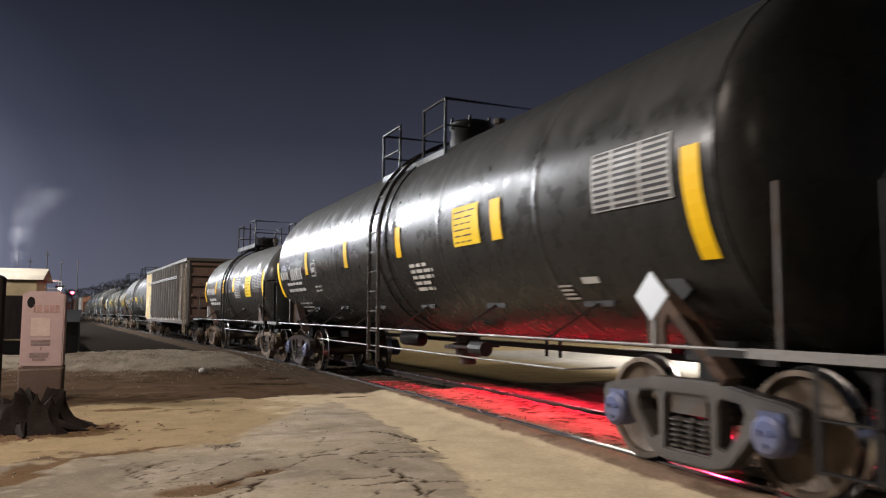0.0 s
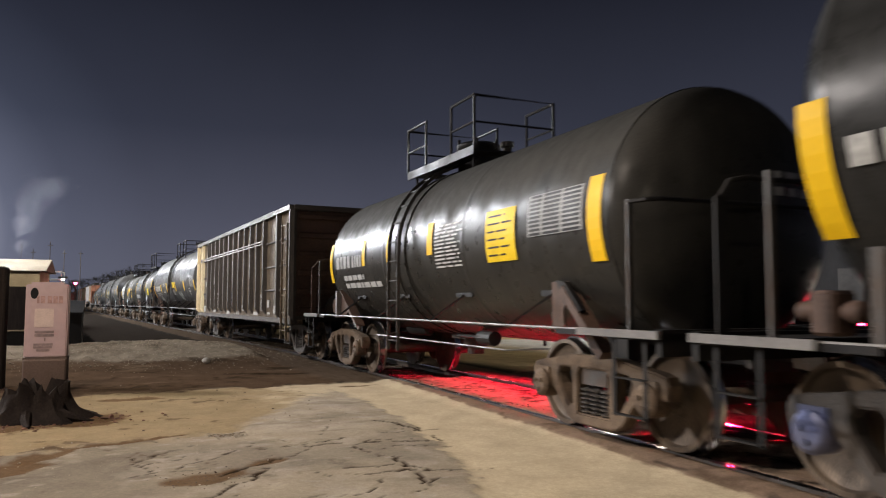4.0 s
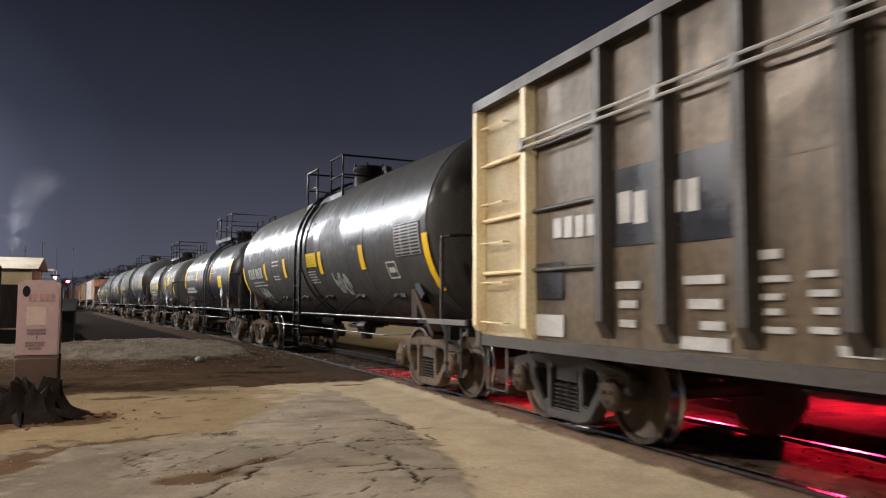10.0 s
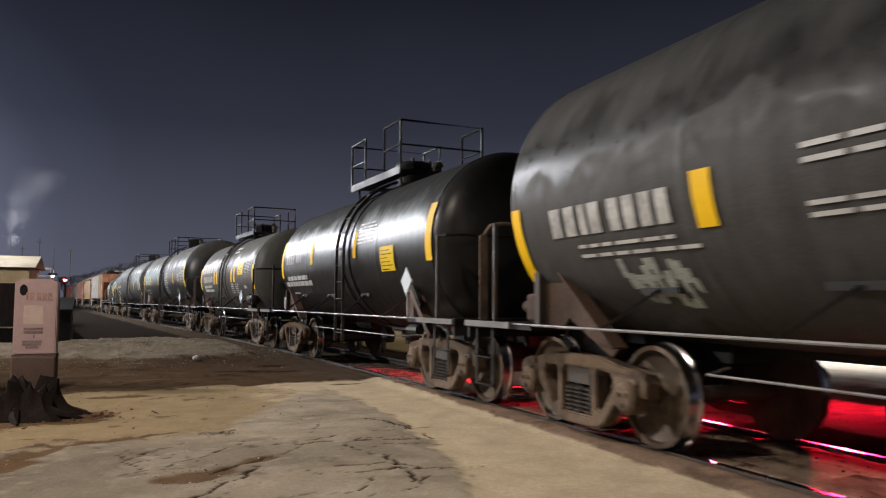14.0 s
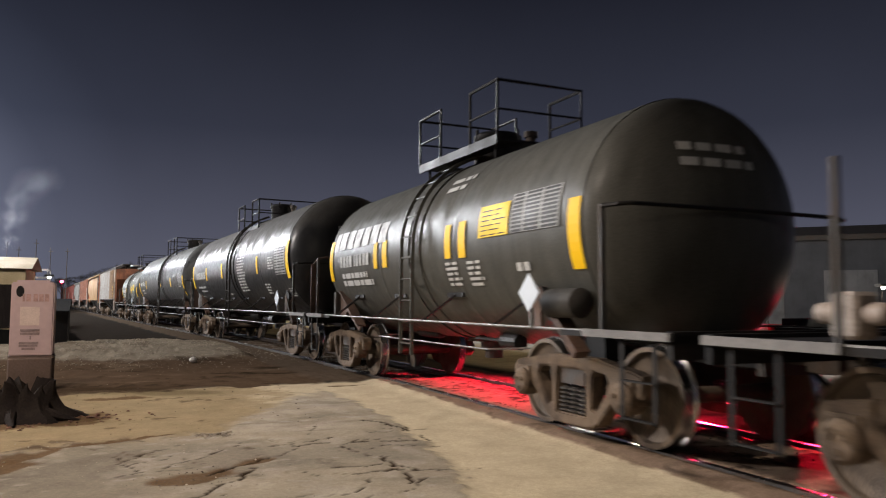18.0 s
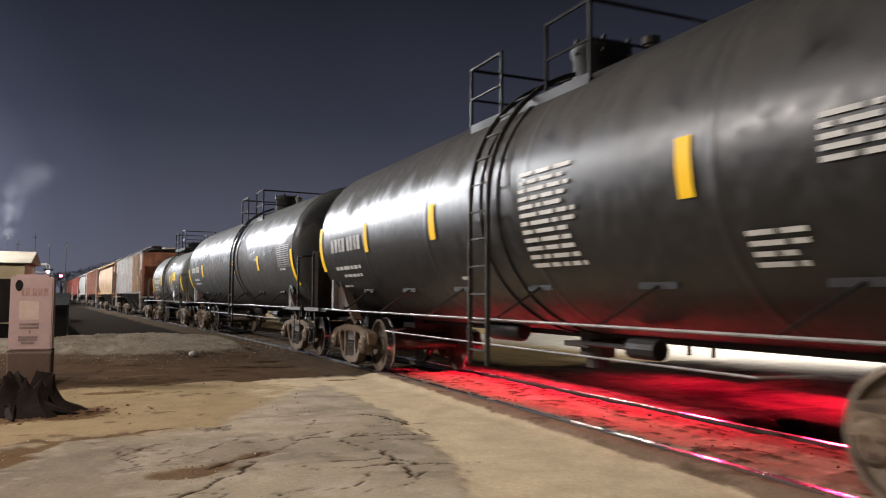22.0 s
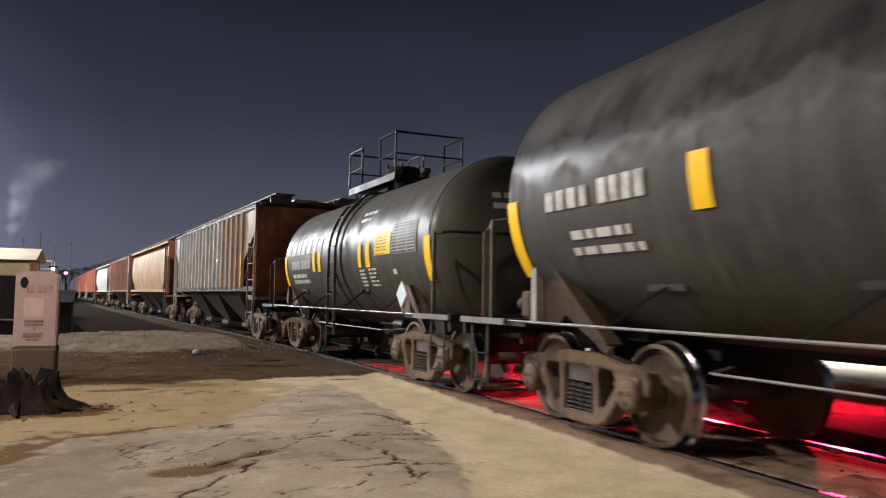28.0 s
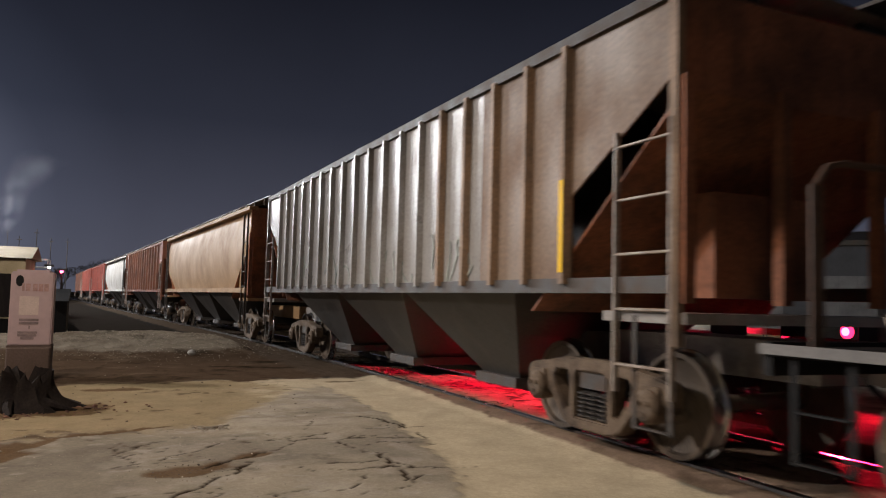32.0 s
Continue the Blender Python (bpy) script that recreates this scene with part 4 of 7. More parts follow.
        bm = bmesh.new()
        box(bm, -0.32, 0.32, c - sign * 0.4, ye - sign * 2, 0.70, 1.0)
        part("stub_sill", bm, BLACKPART, car)
        coupler(car, c, sign, IRON)
        for s in (-1, 1):
            bm = bmesh.new()
            yk = ye - sign * 0.36
            for dy in (-0.22, 0.22):
                bar(bm, (s * hw, yk + dy, bottom), (s * hw, yk + dy, 0.36), 0.012, 0.045)
            bar(bm, (s * hw, yk - 0.22, 0.38), (s * hw, yk + 0.22, 0.38), 0.05, 0.012)
            part("stirrup_step", bm, IRON, car)
    bm = bmesh.new()
    box(bm, -0.25, 0.25, y0 + 2, y1 - 2, 0.62, bottom)
    part("centre_sill", bm, BLACKPART, car)
    for ya, yb, za, zb, paint in ((-3.45, -3.86, 1.42, 1.51, MARK), (-4.18, -4.42, 1.18, 1.36, MARK), (-4.21, -4.48, 1.01, 1.06, MARK), (-4.86, -5.33, 1.04, 1.21, MARK), (-2.65, -3.12, 0.97, 1.06, MARK), (-0.44, -0.68, 0.97, 1.05, MARK),
                              (-3.62, -3.85, 0.84, 0.92, CREAM), (-0.30, -0.70, 0.95, 1.04, MARK), (0.45, 0.21, 1.44, 1.50, MARK), (1.20, 0.80, 0.95, 1.05, MARK), (0.37, 0.06, 0.87, 0.91, TABLE), (-1.08, -1.36, 1.14, 1.22, MARK),
                              (-1.09, -1.50, 1.07, 1.10, MARK), (-1.20, -1.42, 0.84, 0.91, CREAM), (2.35, 2.10, 1.0, 1.06, MARK), (-4.50, -5.00, 0.88, 0.93, TABLE)):
        bm = bmesh.new()
        box(bm, -hw - 0.007, -hw - 0.003, yb, ya, za, zb)
        part("stencil_plate", bm, paint, car, "small pale stencilled plate")
    for ya, yb, za, zb in ((-3.46, -3.50, 1.09, 1.37), (-3.88, -3.92, 1.09, 1.37), (-3.50, -3.88, 1.34, 1.37), (-3.50, -3.88, 1.09, 1.12), (-3.55, -3.83, 1.15, 1.17), (-3.58, -3.62, 1.17, 1.32), (-3.74, -3.77, 1.17, 1.32)):
        bm = bmesh.new()
        box(bm, -hw - 0.007, -hw - 0.003, yb, ya, za, zb)
        part("outline_bar", bm, MARK, car)
    # dark painted-out squares and rows of short bars towards the rear
    for ya, yb, za, zb in ((4.43, 3.84, 1.74, 2.36), (3.70, 3.10, 1.72, 2.36), (0.52, 0.08, 1.14, 1.64), (5.70, 5.22, 1.32, 1.66)):
        bm = bmesh.new()
        box(bm, -hw - 0.0045, -hw - 0.001, yb, ya, za, zb)
        part("painted_square", bm, PAINT_OUT, car, "dark painted-out square")
    for ya, yb, za, zb in ((4.36, 4.20, 1.92, 2.17), (4.16, 4.01, 1.90, 2.15), (3.72, 3.60, 1.94, 2.17), (3.56, 3.44, 1.93, 2.16), (5.36, 5.22, 1.88, 2.06), (5.18, 5.04, 1.87, 2.06), (5.0, 4.86, 1.86, 2.05), (4.82, 4.70, 1.86, 2.04),
                           (4.40, 4.10, 1.40, 1.46), (4.36, 4.14, 1.25, 1.31), (4.36, 4.16, 1.10, 1.16), (3.60, 3.22, 1.42, 1.48), (3.56, 3.24, 1.25, 1.32), (3.44, 3.22, 1.11, 1.17), (3.64, 3.18, 0.97, 1.06),
                           (2.92, 2.74, 1.56, 1.62), (2.90, 2.68, 1.42, 1.46), (2.90, 2.74, 1.31, 1.35), (2.88, 2.74, 1.22, 1.26), (2.88, 2.66, 1.11, 1.15), (2.54, 2.36, 1.44, 1.48), (2.54, 2.36, 1.33, 1.37), (2.50, 2.36, 1.23, 1.27), (2.54, 2.36, 1.12, 1.16),
                           (5.70, 5.20, 0.98, 1.18), (1.98, 1.80, 1.44, 1.48), (1.96, 1.82, 1.30, 1.34)):
        bm = bmesh.new()
        box(bm, -hw - 0.009, -hw - 0.005, yb, ya, za, zb)
        part("stencil_bar", bm, MARK, car)
    for y in (-5.42, 6.0):
        truck(car, y, CAST)
    return car


def hopper_car(half, top, sill, front, rear, paint, rib_paint, end_paint, label, ribs, rounded=False, detail=True, scrawls=()):
    car = empty("hopper_car", label, "hopper car", "cars of the freight train")
    hw = 1.56
    slope = 1.38
    cut_top, cut_low = sill + (top - sill) * 0.70, sill + (top - sill) * 0.34
    b0, b1 = -half, half
    bay0, bay1 = -half + 1.75, half - 1.75
    # side sheets, cut off slantwise at the ends
    for s in (-1, 1):
        n = 10 if rounded else 1
        bm = bmesh.new()
        if rounded:
            # bowed side
            rows = []
            for k in range(n + 1):
                z = sill + (top - 0.16 - sill) * k / n
                u = 2 * k / n - 1
                x = s * (hw - 0.16 * u * u)
                cut = slope * max(0.0, 1 - k / (n * 0.62))
                rows.append((bm.verts.new((x, b0 + cut, z)), bm.verts.new((x, b1 - cut, z))))
            for a, b in zip(rows, rows[1:]):
                bm.faces.new((a[0], a[1], b[1], b[0]))
            part("side_sheet", bm, paint, car, smooth=True)
        else:
            bm.free()
            warm = b0 + slope + 0.05 + (b1 - b0 - 2 * slope - 0.1) * 2.5 / max(1, ribs - 1)
            for outline, sheet in (([(warm, top - 0.12), (b1, top - 0.12), (b1, cut_top), (b1 - slope, cut_low), (b1 - slope, sill), (warm, sill)], paint),
                                   ([(b0, top - 0.12), (warm - 0.004, top - 0.12), (warm - 0.004, sill), (b0 + slope, sill), (b0 + slope, cut_low), (b0, cut_top)], HOP_WARM if detail else paint)):
                bm = bmesh.new()
                slab(bm, outline, s * (hw - 0.02), s * hw)
                part("side_sheet", bm, sheet, car)
        for k in range(ribs):
            y = b0 + slope + 0.05 + (b1 - b0 - 2 * slope - 0.1) * k / max(1, ribs - 1)
            bm = bmesh.new()
            x = s * hw
            vs = [bm.verts.new(p) for p in ((x, y - 0.055, sill), (x, y + 0.055, sill), (x + s * 0.075, y + 0.035, sill), (x + s * 0.075, y - 0.035, sill),
                                           (x, y - 0.055, top - 0.14), (x, y + 0.055, top - 0.14), (x + s * 0.075, y + 0.035, top - 0.14), (x + s * 0.075, y - 0.035, top - 0.14))]
            for f in ((0, 1, 2, 3), (4, 5, 6, 7), (0, 3, 7, 4), (1, 2, 6, 5), (3, 2, 6, 7)):
                bm.faces.new([vs[i] for i in f])
            bmesh.ops.recalc_face_normals(bm, faces=bm.faces)
            part("side_rib", bm, HOP_RUST if k < 5 and detail and not rounded else rib_paint, car)
            if k == 0 and detail and not rounded:
                bm = bmesh.new()
                box(bm, x + s * 0.074, x + s * 0.079, y - 0.033, y + 0.033, sill + 0.10, sill + 0.92)
                part("reflective_strip", bm, YELLOW, car, "yellow reflective strip")
        for ye, d in ((b0, 1), (b1, -1)):
            if not rounded:
                bm = bmesh.new()
                zs = sill + (top - sill) * 0.62
                box(bm, s * (hw - 0.03), s * (hw + 0.04), ye, ye + d * 0.09, sill - 0.46, top - 0.12)
                part("corner_post", bm, HOP_RUST if detail and d > 0 else rib_paint, car)
            if rounded:
                ladder(car, [(s * (hw + 0.03), ye + d * 0.34, 0.55), (s * (hw + 0.03), ye + d * 0.34, top - 0.25)], 0.44, 0.40, IRON, name="corner_ladder")
            else:
                ladder(car, [(s * (hw + 0.03), ye + d * 0.38, 0.62), (s * (hw + 0.03), ye + d * 0.38, cut_top - 0.38)], 0.64, 0.43, LADDER_PALE, name="corner_ladder")
        bm = bmesh.new()
        box(bm, s * (hw - 0.14), s * (hw + 0.03), b0 + 0.1, b1 - 0.1, sill - 0.08, sill + 0.05)
        part("side_sill", bm, IRON if detail and not rounded else rib_paint, car)
        bm = bmesh.new()
        box(bm, s * (hw - 0.20), s * (hw + 0.04), b0, b1, top - 0.16, top - 0.06)
        part("top_chord", bm, IRON if detail and not rounded else rib_paint, car)
    for y, z, wd, ht in scrawls:
        # sprayed loops between the ribs, no letters
        bm = bmesh.new()
        last = None
        for k in range(60):
            u = k / 59
            yy, zz = y - wd * u + 0.10 * math.sin(u * 31 + y), z + ht * 0.5 * math.sin(u * 17 + z) + ht * 0.3 * math.cos(u * 29)
            if last and noise.noise(Vector((yy * 3, zz * 3, y))) > -0.25:
                bar(bm, (-hw - 0.008, *last), (-hw - 0.008, yy, zz), 0.006, 0.035)
            last = (yy, zz)
        part("spray_scrawl", bm, SCRAWL, car, "pale spray-paint scrawl on the lower side", kind="stuff")
    # roof
    bm = bmesh.new()
    prof = [(-hw + 0.02, top - 0.08), (-hw * 0.6, top + 0.05), (0, top + 0.11), (hw * 0.6, top + 0.05), (hw - 0.02, top - 0.08)]
    va = [bm.verts.new((x, b0, z)) for x, z in prof]
    vb = [bm.verts.new((x, b1, z)) for x, z in prof]
    for i in range(4):
        bm.faces.new((va[i], va[i + 1], vb[i + 1], vb[i]))
    part("roof", bm, rib_paint, car)
    for s in (-1, 1):
        bm = bmesh.new()
        box(bm, s * 0.62, s * 1.15, b0 - 0.22, b1 + 0.22, top + 0.20, top + 0.235)
        part("roof_walk", bm, IRON, car)
        y = b0 + 0.2
        while y < b1:
            bm = bmesh.new()
            box(bm, s * 0.60, s * 1.17, y - 0.03, y + 0.03, top - 0.02, top + 0.20)
            part("walk_bracket", bm, IRON, car)
            y += 1.05
    bm = bmesh.new()
    box(bm, -0.34, 0.34, b0 + 0.8, b1 - 0.8, top + 0.08, top + 0.24)
    part("hatch_cover", bm, rib_paint, car)
    # end: slope sheet, end plate, posts
    for sign, ye, c in ((-1, b0, front), (1, b1, rear)):
        zs = sill + (top - sill) * 0.62
        bm = bmesh.new()
        slab(bm, [(ye, top - 0.1), (ye - sign * 0.03, top - 0.1), (ye - sign * 0.03, zs), (ye - sign * slope * 1.5, sill - 0.25), (ye - sign * slope * 1.5 + sign * 0.03, sill - 0.25), (ye, zs)], -hw + 0.03, hw - 0.03)
        part("end_sheet", bm, end_paint, car)
        if detail:
            for x in (-hw + 0.04, -0.55, 0.55, hw - 0.04):
                bm = bmesh.new()
                box(bm, x - 0.05, x + 0.05, ye - sign * 0.05, ye + sign * 0.05, sill - 0.15, zs + 0.1)
                part("end_post", bm, end_paint, car)
            bm = bmesh.new()
            box(bm, -0.9, 0.2, ye - sign * 0.75, ye - sign * 0.35, sill - 0.1, sill + 0.75)
            part("brake_box", bm, end_paint, car)
        bm = bmesh.new()
        box(bm, -hw, hw, ye - sign * 0.9, ye + sign * 0.05, sill - 0.30, sill - 0.22)
        box(bm, -0.32, 0.32, c - sign * 0.4, ye - sign * 2.4, 0.72, 1.04)
        part("end_platform", bm, rib_paint, car)
        coupler(car, c, sign, IRON)
        for s in (-1, 1):
            bm = bmesh.new()
            yk = ye - sign * 0.3
            for dy in (-0.2, 0.2):
                bar(bm, (s * hw, yk + dy, sill - 0.25), (s * hw, yk + dy, 0.36), 0.012, 0.045)
            bar(bm, (s * hw, yk - 0.2, 0.38), (s * hw, yk + 0.2, 0.38), 0.05, 0.012)
            part("stirrup_step", bm, IRON, car)
    # discharge bays
    nb = 3
    for k in range(nb):
        a, b = bay0 + 0.7 + (bay1 - bay0 - 1.4) * k / nb, bay0 + 0.7 + (bay1 - bay0 - 1.4) * (k + 1) / nb
        bm = bmesh.new()
        m = (a + b) / 2
        t4 = [bm.verts.new(p) for p in ((-hw + 0.06, a, sill - 0.02), (hw - 0.06, a, sill - 0.02), (hw - 0.06, b, sill - 0.02), (-hw + 0.06, b, sill - 0.02))]
        l4 = [bm.verts.new(p) for p in ((-0.75, m - 0.42, 0.40), (0.75, m - 0.42, 0.40), (0.75, m + 0.42, 0.40), (-0.75, m + 0.42, 0.40))]
        for i in range(4):
            j = (i + 1) % 4
            bm.faces.new((t4[i], t4[j], l4[j], l4[i]))
        bm.faces.new(l4)
        bmesh.ops.recalc_face_normals(bm, faces=bm.faces)
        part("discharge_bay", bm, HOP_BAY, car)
        bm = bmesh.new()
        box(bm, -0.85, 0.85, m - 0.5, m + 0.5, 0.30, 0.42)
        part("outlet_gate", bm, IRON, car)
    bm = bmesh.new()
    box(bm, -0.28, 0.28, b0 + 1, b1 - 1, 0.70, 1.0)
    part("centre_sill", bm, IRON, car)
    for y in (-half + 1.74, half - 1.74):
        truck(car, y, RUSTY if detail else CAST, spin=detail)
    return car

# ---- the train ----
CARS = []


def add_car(car, centre, half_base):
    CARS.append((car, centre, half_base))


def moved(sp):
    """The same car with its origin in the middle of its shell."""
    d = sp.get("shift", 0.0)
    sp = dict(sp, centre=sp["centre"] + d, front=sp["front"] - d, rear=sp["rear"] - d, lad=sp["lad"] - d, trucks=tuple(y - d for y in sp["trucks"]))
    for key in ("strips", "panels", "tables", "squares"):
        sp[key] = [(a - d, b - d, c, e) for a, b, c, e in sp.get(key, ())]
    sp["rows"] = [(a - d, b - d, *rest) for a, b, *rest in sp.get("rows", ())]
    sp["marks"] = [(a - d, *rest) for a, *rest in sp.get("marks", ())]
    sp["placards"] = [(y - d, z) for y, z in sp.get("placards", ())]
    sp["scrawls"] = [(y - d, z) for y, z in sp.get("scrawls", ())]
    return sp


def add_tank(**sp):
    sp = moved(sp)
    add_car(tank_car(sp), sp["centre"], (sp["trucks"][1] - sp["trucks"][0]) / 2)


SHORT = dict(pw=0.66, walk_up=0.10, rail_up=0.78)
add_tank(
    centre=-50.25, label="long black tank car with white stencils and yellow strips", paint=GREY_BLACK, r=1.50, zc=2.45, hl=7.15, front=-8.75, rear=8.55, trucks=(-6.38, 6.80), seed=1, front_hoop=True, bearing=BLUE_BEARING, hoop_paint=BLACKPART, lad=-0.2, rings=6, braces=6, truck_paint=CAST,
         strips=[(-6.86, -7.05, 1.70, 2.53), (-3.83, -4.06, 2.10, 2.55), (-0.85, -1.05, 2.10, 2.54), (1.77, 1.57, 2.09, 2.54), (7.33, 7.12, 1.68, 2.50), (4.59, 4.39, 2.09, 2.55)],
         panels=[(-2.84, -3.54, 2.10, 2.57)], tables=[(-5.73, -6.75, 2.17, 2.68)], squares=[(4.14, 3.80, 2.04, 2.31)], placards=[(-6.5, 1.44)],
         rows=[(-1.24, -2.01, 1.98, 5, 0.08, 0.045), (-4.78, -5.05, 1.58, 4, 0.04, 0.02), (-5.22, -5.56, 1.64, 1, 0.1, 0.06), (4.15, 3.56, 1.85, 2, 0.08, 0.035), (6.48, 4.73, 1.98, 2, 0.14, 0.06), (6.15, 5.04, 1.53, 3, 0.085, 0.03)],
         marks=[(7.0, (0.18, 0.10, 0.16, 0.17), 2.05, 2.26), (6.0, (0.14, 0.14, 0.14, 0.14, 0.14, 0.14), 2.0, 2.30)], head_rows=[(0.15, 0.85, 3.0, 3)])
add_tank(
    centre=-36.0, label="short black tank car with large white block marks", paint=DUSTY_BLACK, r=1.30, zc=2.10, hl=4.55, front=-5.7, rear=6.2, trucks=(-4.0, 4.35), seed=2, lad=0.72, rings=3, saddle_paint=RUST_END, hoop_paint=RUST_END, post_paint=PALE, **SHORT,
         strips=[(-4.28, -4.5, 1.68, 2.48), (4.70, 4.52, 1.69, 2.45), (2.61, 2.44, 1.94, 2.39), (1.32, 1.15, 1.95, 2.40), (-0.38, -0.57, 1.96, 2.41)], panels=[(-2.19, -2.9, 1.77, 2.37)], tables=[(-3.18, -4.2, 1.99, 2.43)],
         rows=[(-0.66, -1.54, 2.34, 12, 0.05, 0.022), (3.81, 2.34, 1.80, 1, 0.1, 0.09), (3.81, 1.66, 1.66, 1, 0.1, 0.09)], marks=[(4.22, (0.19, 0.17, 0.19, 0.18), 1.92, 2.19), (3.22, (0.12, 0.11, 0.12, 0.11), 1.92, 2.17)], head_rows=[(0.1, 0.8, 2.5, 2)])
add_tank(
    centre=-7.55, shift=0.35, label="dusty black tank car with yellow strips and a white scrawl", paint=SHEEN_BLACK, r=1.45, zc=2.35, hl=6.45, front=-7.65, rear=8.1, trucks=(-5.35, 6.22), seed=3, lad=0.25, braces=6,
         strips=[(-6.0, -6.18, 1.45, 2.23), (-3.33, -3.54, 1.83, 2.24), (6.85, 6.68, 1.5, 2.24), (4.12, 3.92, 1.83, 2.24), (2.05, 1.83, 1.84, 2.27), (-0.88, -1.09, 1.83, 2.27)], panels=[(0.07, -0.73, 1.99, 2.27)], tables=[(-4.97, -5.9, 1.96, 2.43)], squares=[(-4.45, -4.85, 1.65, 1.91)],
         rows=[(3.14, 2.45, 2.26, 2, 0.09, 0.035), (3.15, 2.42, 1.91, 2, 0.07, 0.03), (5.72, 4.04, 1.81, 2, 0.085, 0.03), (0.05, -0.71, 1.91, 5, 0.055, 0.022)], marks=[(6.10, (0.19, 0.18, 0.12, 0.18, -0.05, 0.16, 0.16, 0.16, 0.16), 1.87, 2.19)],
         scrawls=[(-1.6, 1.62), (5.2, 1.45)], head_rows=[(0.2, 0.9, 2.9, 3)])
add_tank(
    centre=5.8, shift=0.37, label="glossy black tank car with white block marks", paint=CLEAN_BLACK, r=1.32, zc=2.12, hl=4.3, front=-5.25, rear=6.4, trucks=(-3.75, 4.57), seed=4, no_hoop=True, pale_valve=True, lad=-0.2, rings=4, saddle_paint=RUST_END, hoop_paint=RUST_END, pw=0.78, walk_up=0.10, rail_up=0.84,
         strips=[(-3.80, -4.0, 1.85, 2.65), (4.72, 4.54, 1.82, 2.67), (2.16, 1.97, 2.04, 2.48), (-0.66, -0.81, 2.04, 2.49)], panels=[(-2.01, -2.6, 1.76, 2.15)], placards=[(-3.56, 1.57)],
         rows=[(4.18, 2.44, 1.84, 1, 0.1, 0.09), (4.42, 1.79, 1.72, 1, 0.1, 0.10), (4.04, 3.43, 1.48, 1, 0.1, 0.035), (-0.85, -1.8, 2.62, 6, 0.065, 0.03)], marks=[(4.20, (0.14, 0.13, 0.14, 0.14), 2.09, 2.35), (3.36, (0.09, 0.15, 0.15), 2.11, 2.34)])
add_tank(
    centre=17.5, shift=0.43, label="grey weathered tank car with bold white block marks", paint=GREEN_BLACK, r=1.30, zc=2.06, hl=4.1, front=-5.3, rear=5.7, trucks=(-3.17, 4.30), seed=5, rear_hoop=0.10, end_reservoir=(-4.05, -3.45), lad=0.4, rings=3, saddle_paint=RUST_END, hoop_paint=RUST_END, ladder_paint=GREEN_BLACK, **SHORT,
         strips=[(-3.48, -3.68, 1.62, 2.3), (4.60, 4.40, 1.69, 2.44), (2.09, 1.92, 1.84, 2.26), (1.68, 1.48, 1.84, 2.26), (-0.67, -0.84, 1.86, 2.29), (-1.07, -1.26, 1.85, 2.30)], panels=[(-1.62, -2.32, 2.05, 2.42)], tables=[(-2.37, -3.33, 2.05, 2.48)], placards=[(-3.09, 1.40)],
         rows=[(3.85, 2.14, 1.81, 2, 0.13, 0.09), (-0.65, -1.05, 1.81, 5, 0.065, 0.035), (-1.26, -1.63, 1.80, 5, 0.065, 0.035), (-2.44, -2.78, 1.73, 1, 0.1, 0.09), (-0.3, -1.0, 2.95, 2, 0.12, 0.06)],
         marks=[(4.33, (0.26,), 2.2, 2.6), (4.02, (0.37, 0.36, 0.36, 0.36, 0.36, 0.36), 2.21, 2.60), (3.92, (0.14, 0.14, 0.14, 0.14, -0.06, 0.08, 0.14, 0.14, 0.14, 0.14), 1.90, 2.14)], head_rows=[(-0.55, 0.25, 2.80, 2)])
add_tank(
    centre=31.2, shift=0.23, label="long glossy black tank car with white stencils", paint=BLACK, r=1.45, zc=2.35, hl=6.4, front=-8.0, rear=7.85, trucks=(-5.39, 5.93), seed=6, rear_hoop=0.46, single_post=True, hoop_paint=PALE, rear_post=0.70, lad=-0.25, braces=6, truck_paint=RUSTY, post_paint=PALE,
         strips=[(-6.07, -6.29, 1.84, 2.70), (-3.25, -3.41, 2.02, 2.47), (6.75, 6.55, 1.77, 2.59), (4.05, 3.88, 2.01, 2.45), (1.38, 1.20, 2.03, 2.48)], tables=[(-5.08, -5.98, 1.94, 2.59)], placards=[(-5.6, 1.38)],
         rows=[(-4.47, -5.0, 2.39, 5, 0.065, 0.035), (-3.78, -4.29, 1.75, 4, 0.07, 0.035), (-5.74, -6.15, 1.62, 4, 0.055, 0.025), (-0.95, -2.0, 2.54, 12, 0.082, 0.04), (5.9, 4.33, 1.83, 1, 0.1, 0.06), (5.58, 4.37, 1.69, 1, 0.1, 0.05), (5.93, 5.3, 1.50, 1, 0.1, 0.03), (0.85, 0.56, 1.55, 1, 0.1, 0.04)],
         marks=[(5.95, (0.18, 0.17, 0.16, 0.17, -0.05, 0.15, 0.15, 0.15, 0.15), 2.06, 2.34)], head_rows=[(-0.42, 0.40, 3.02, 3)])
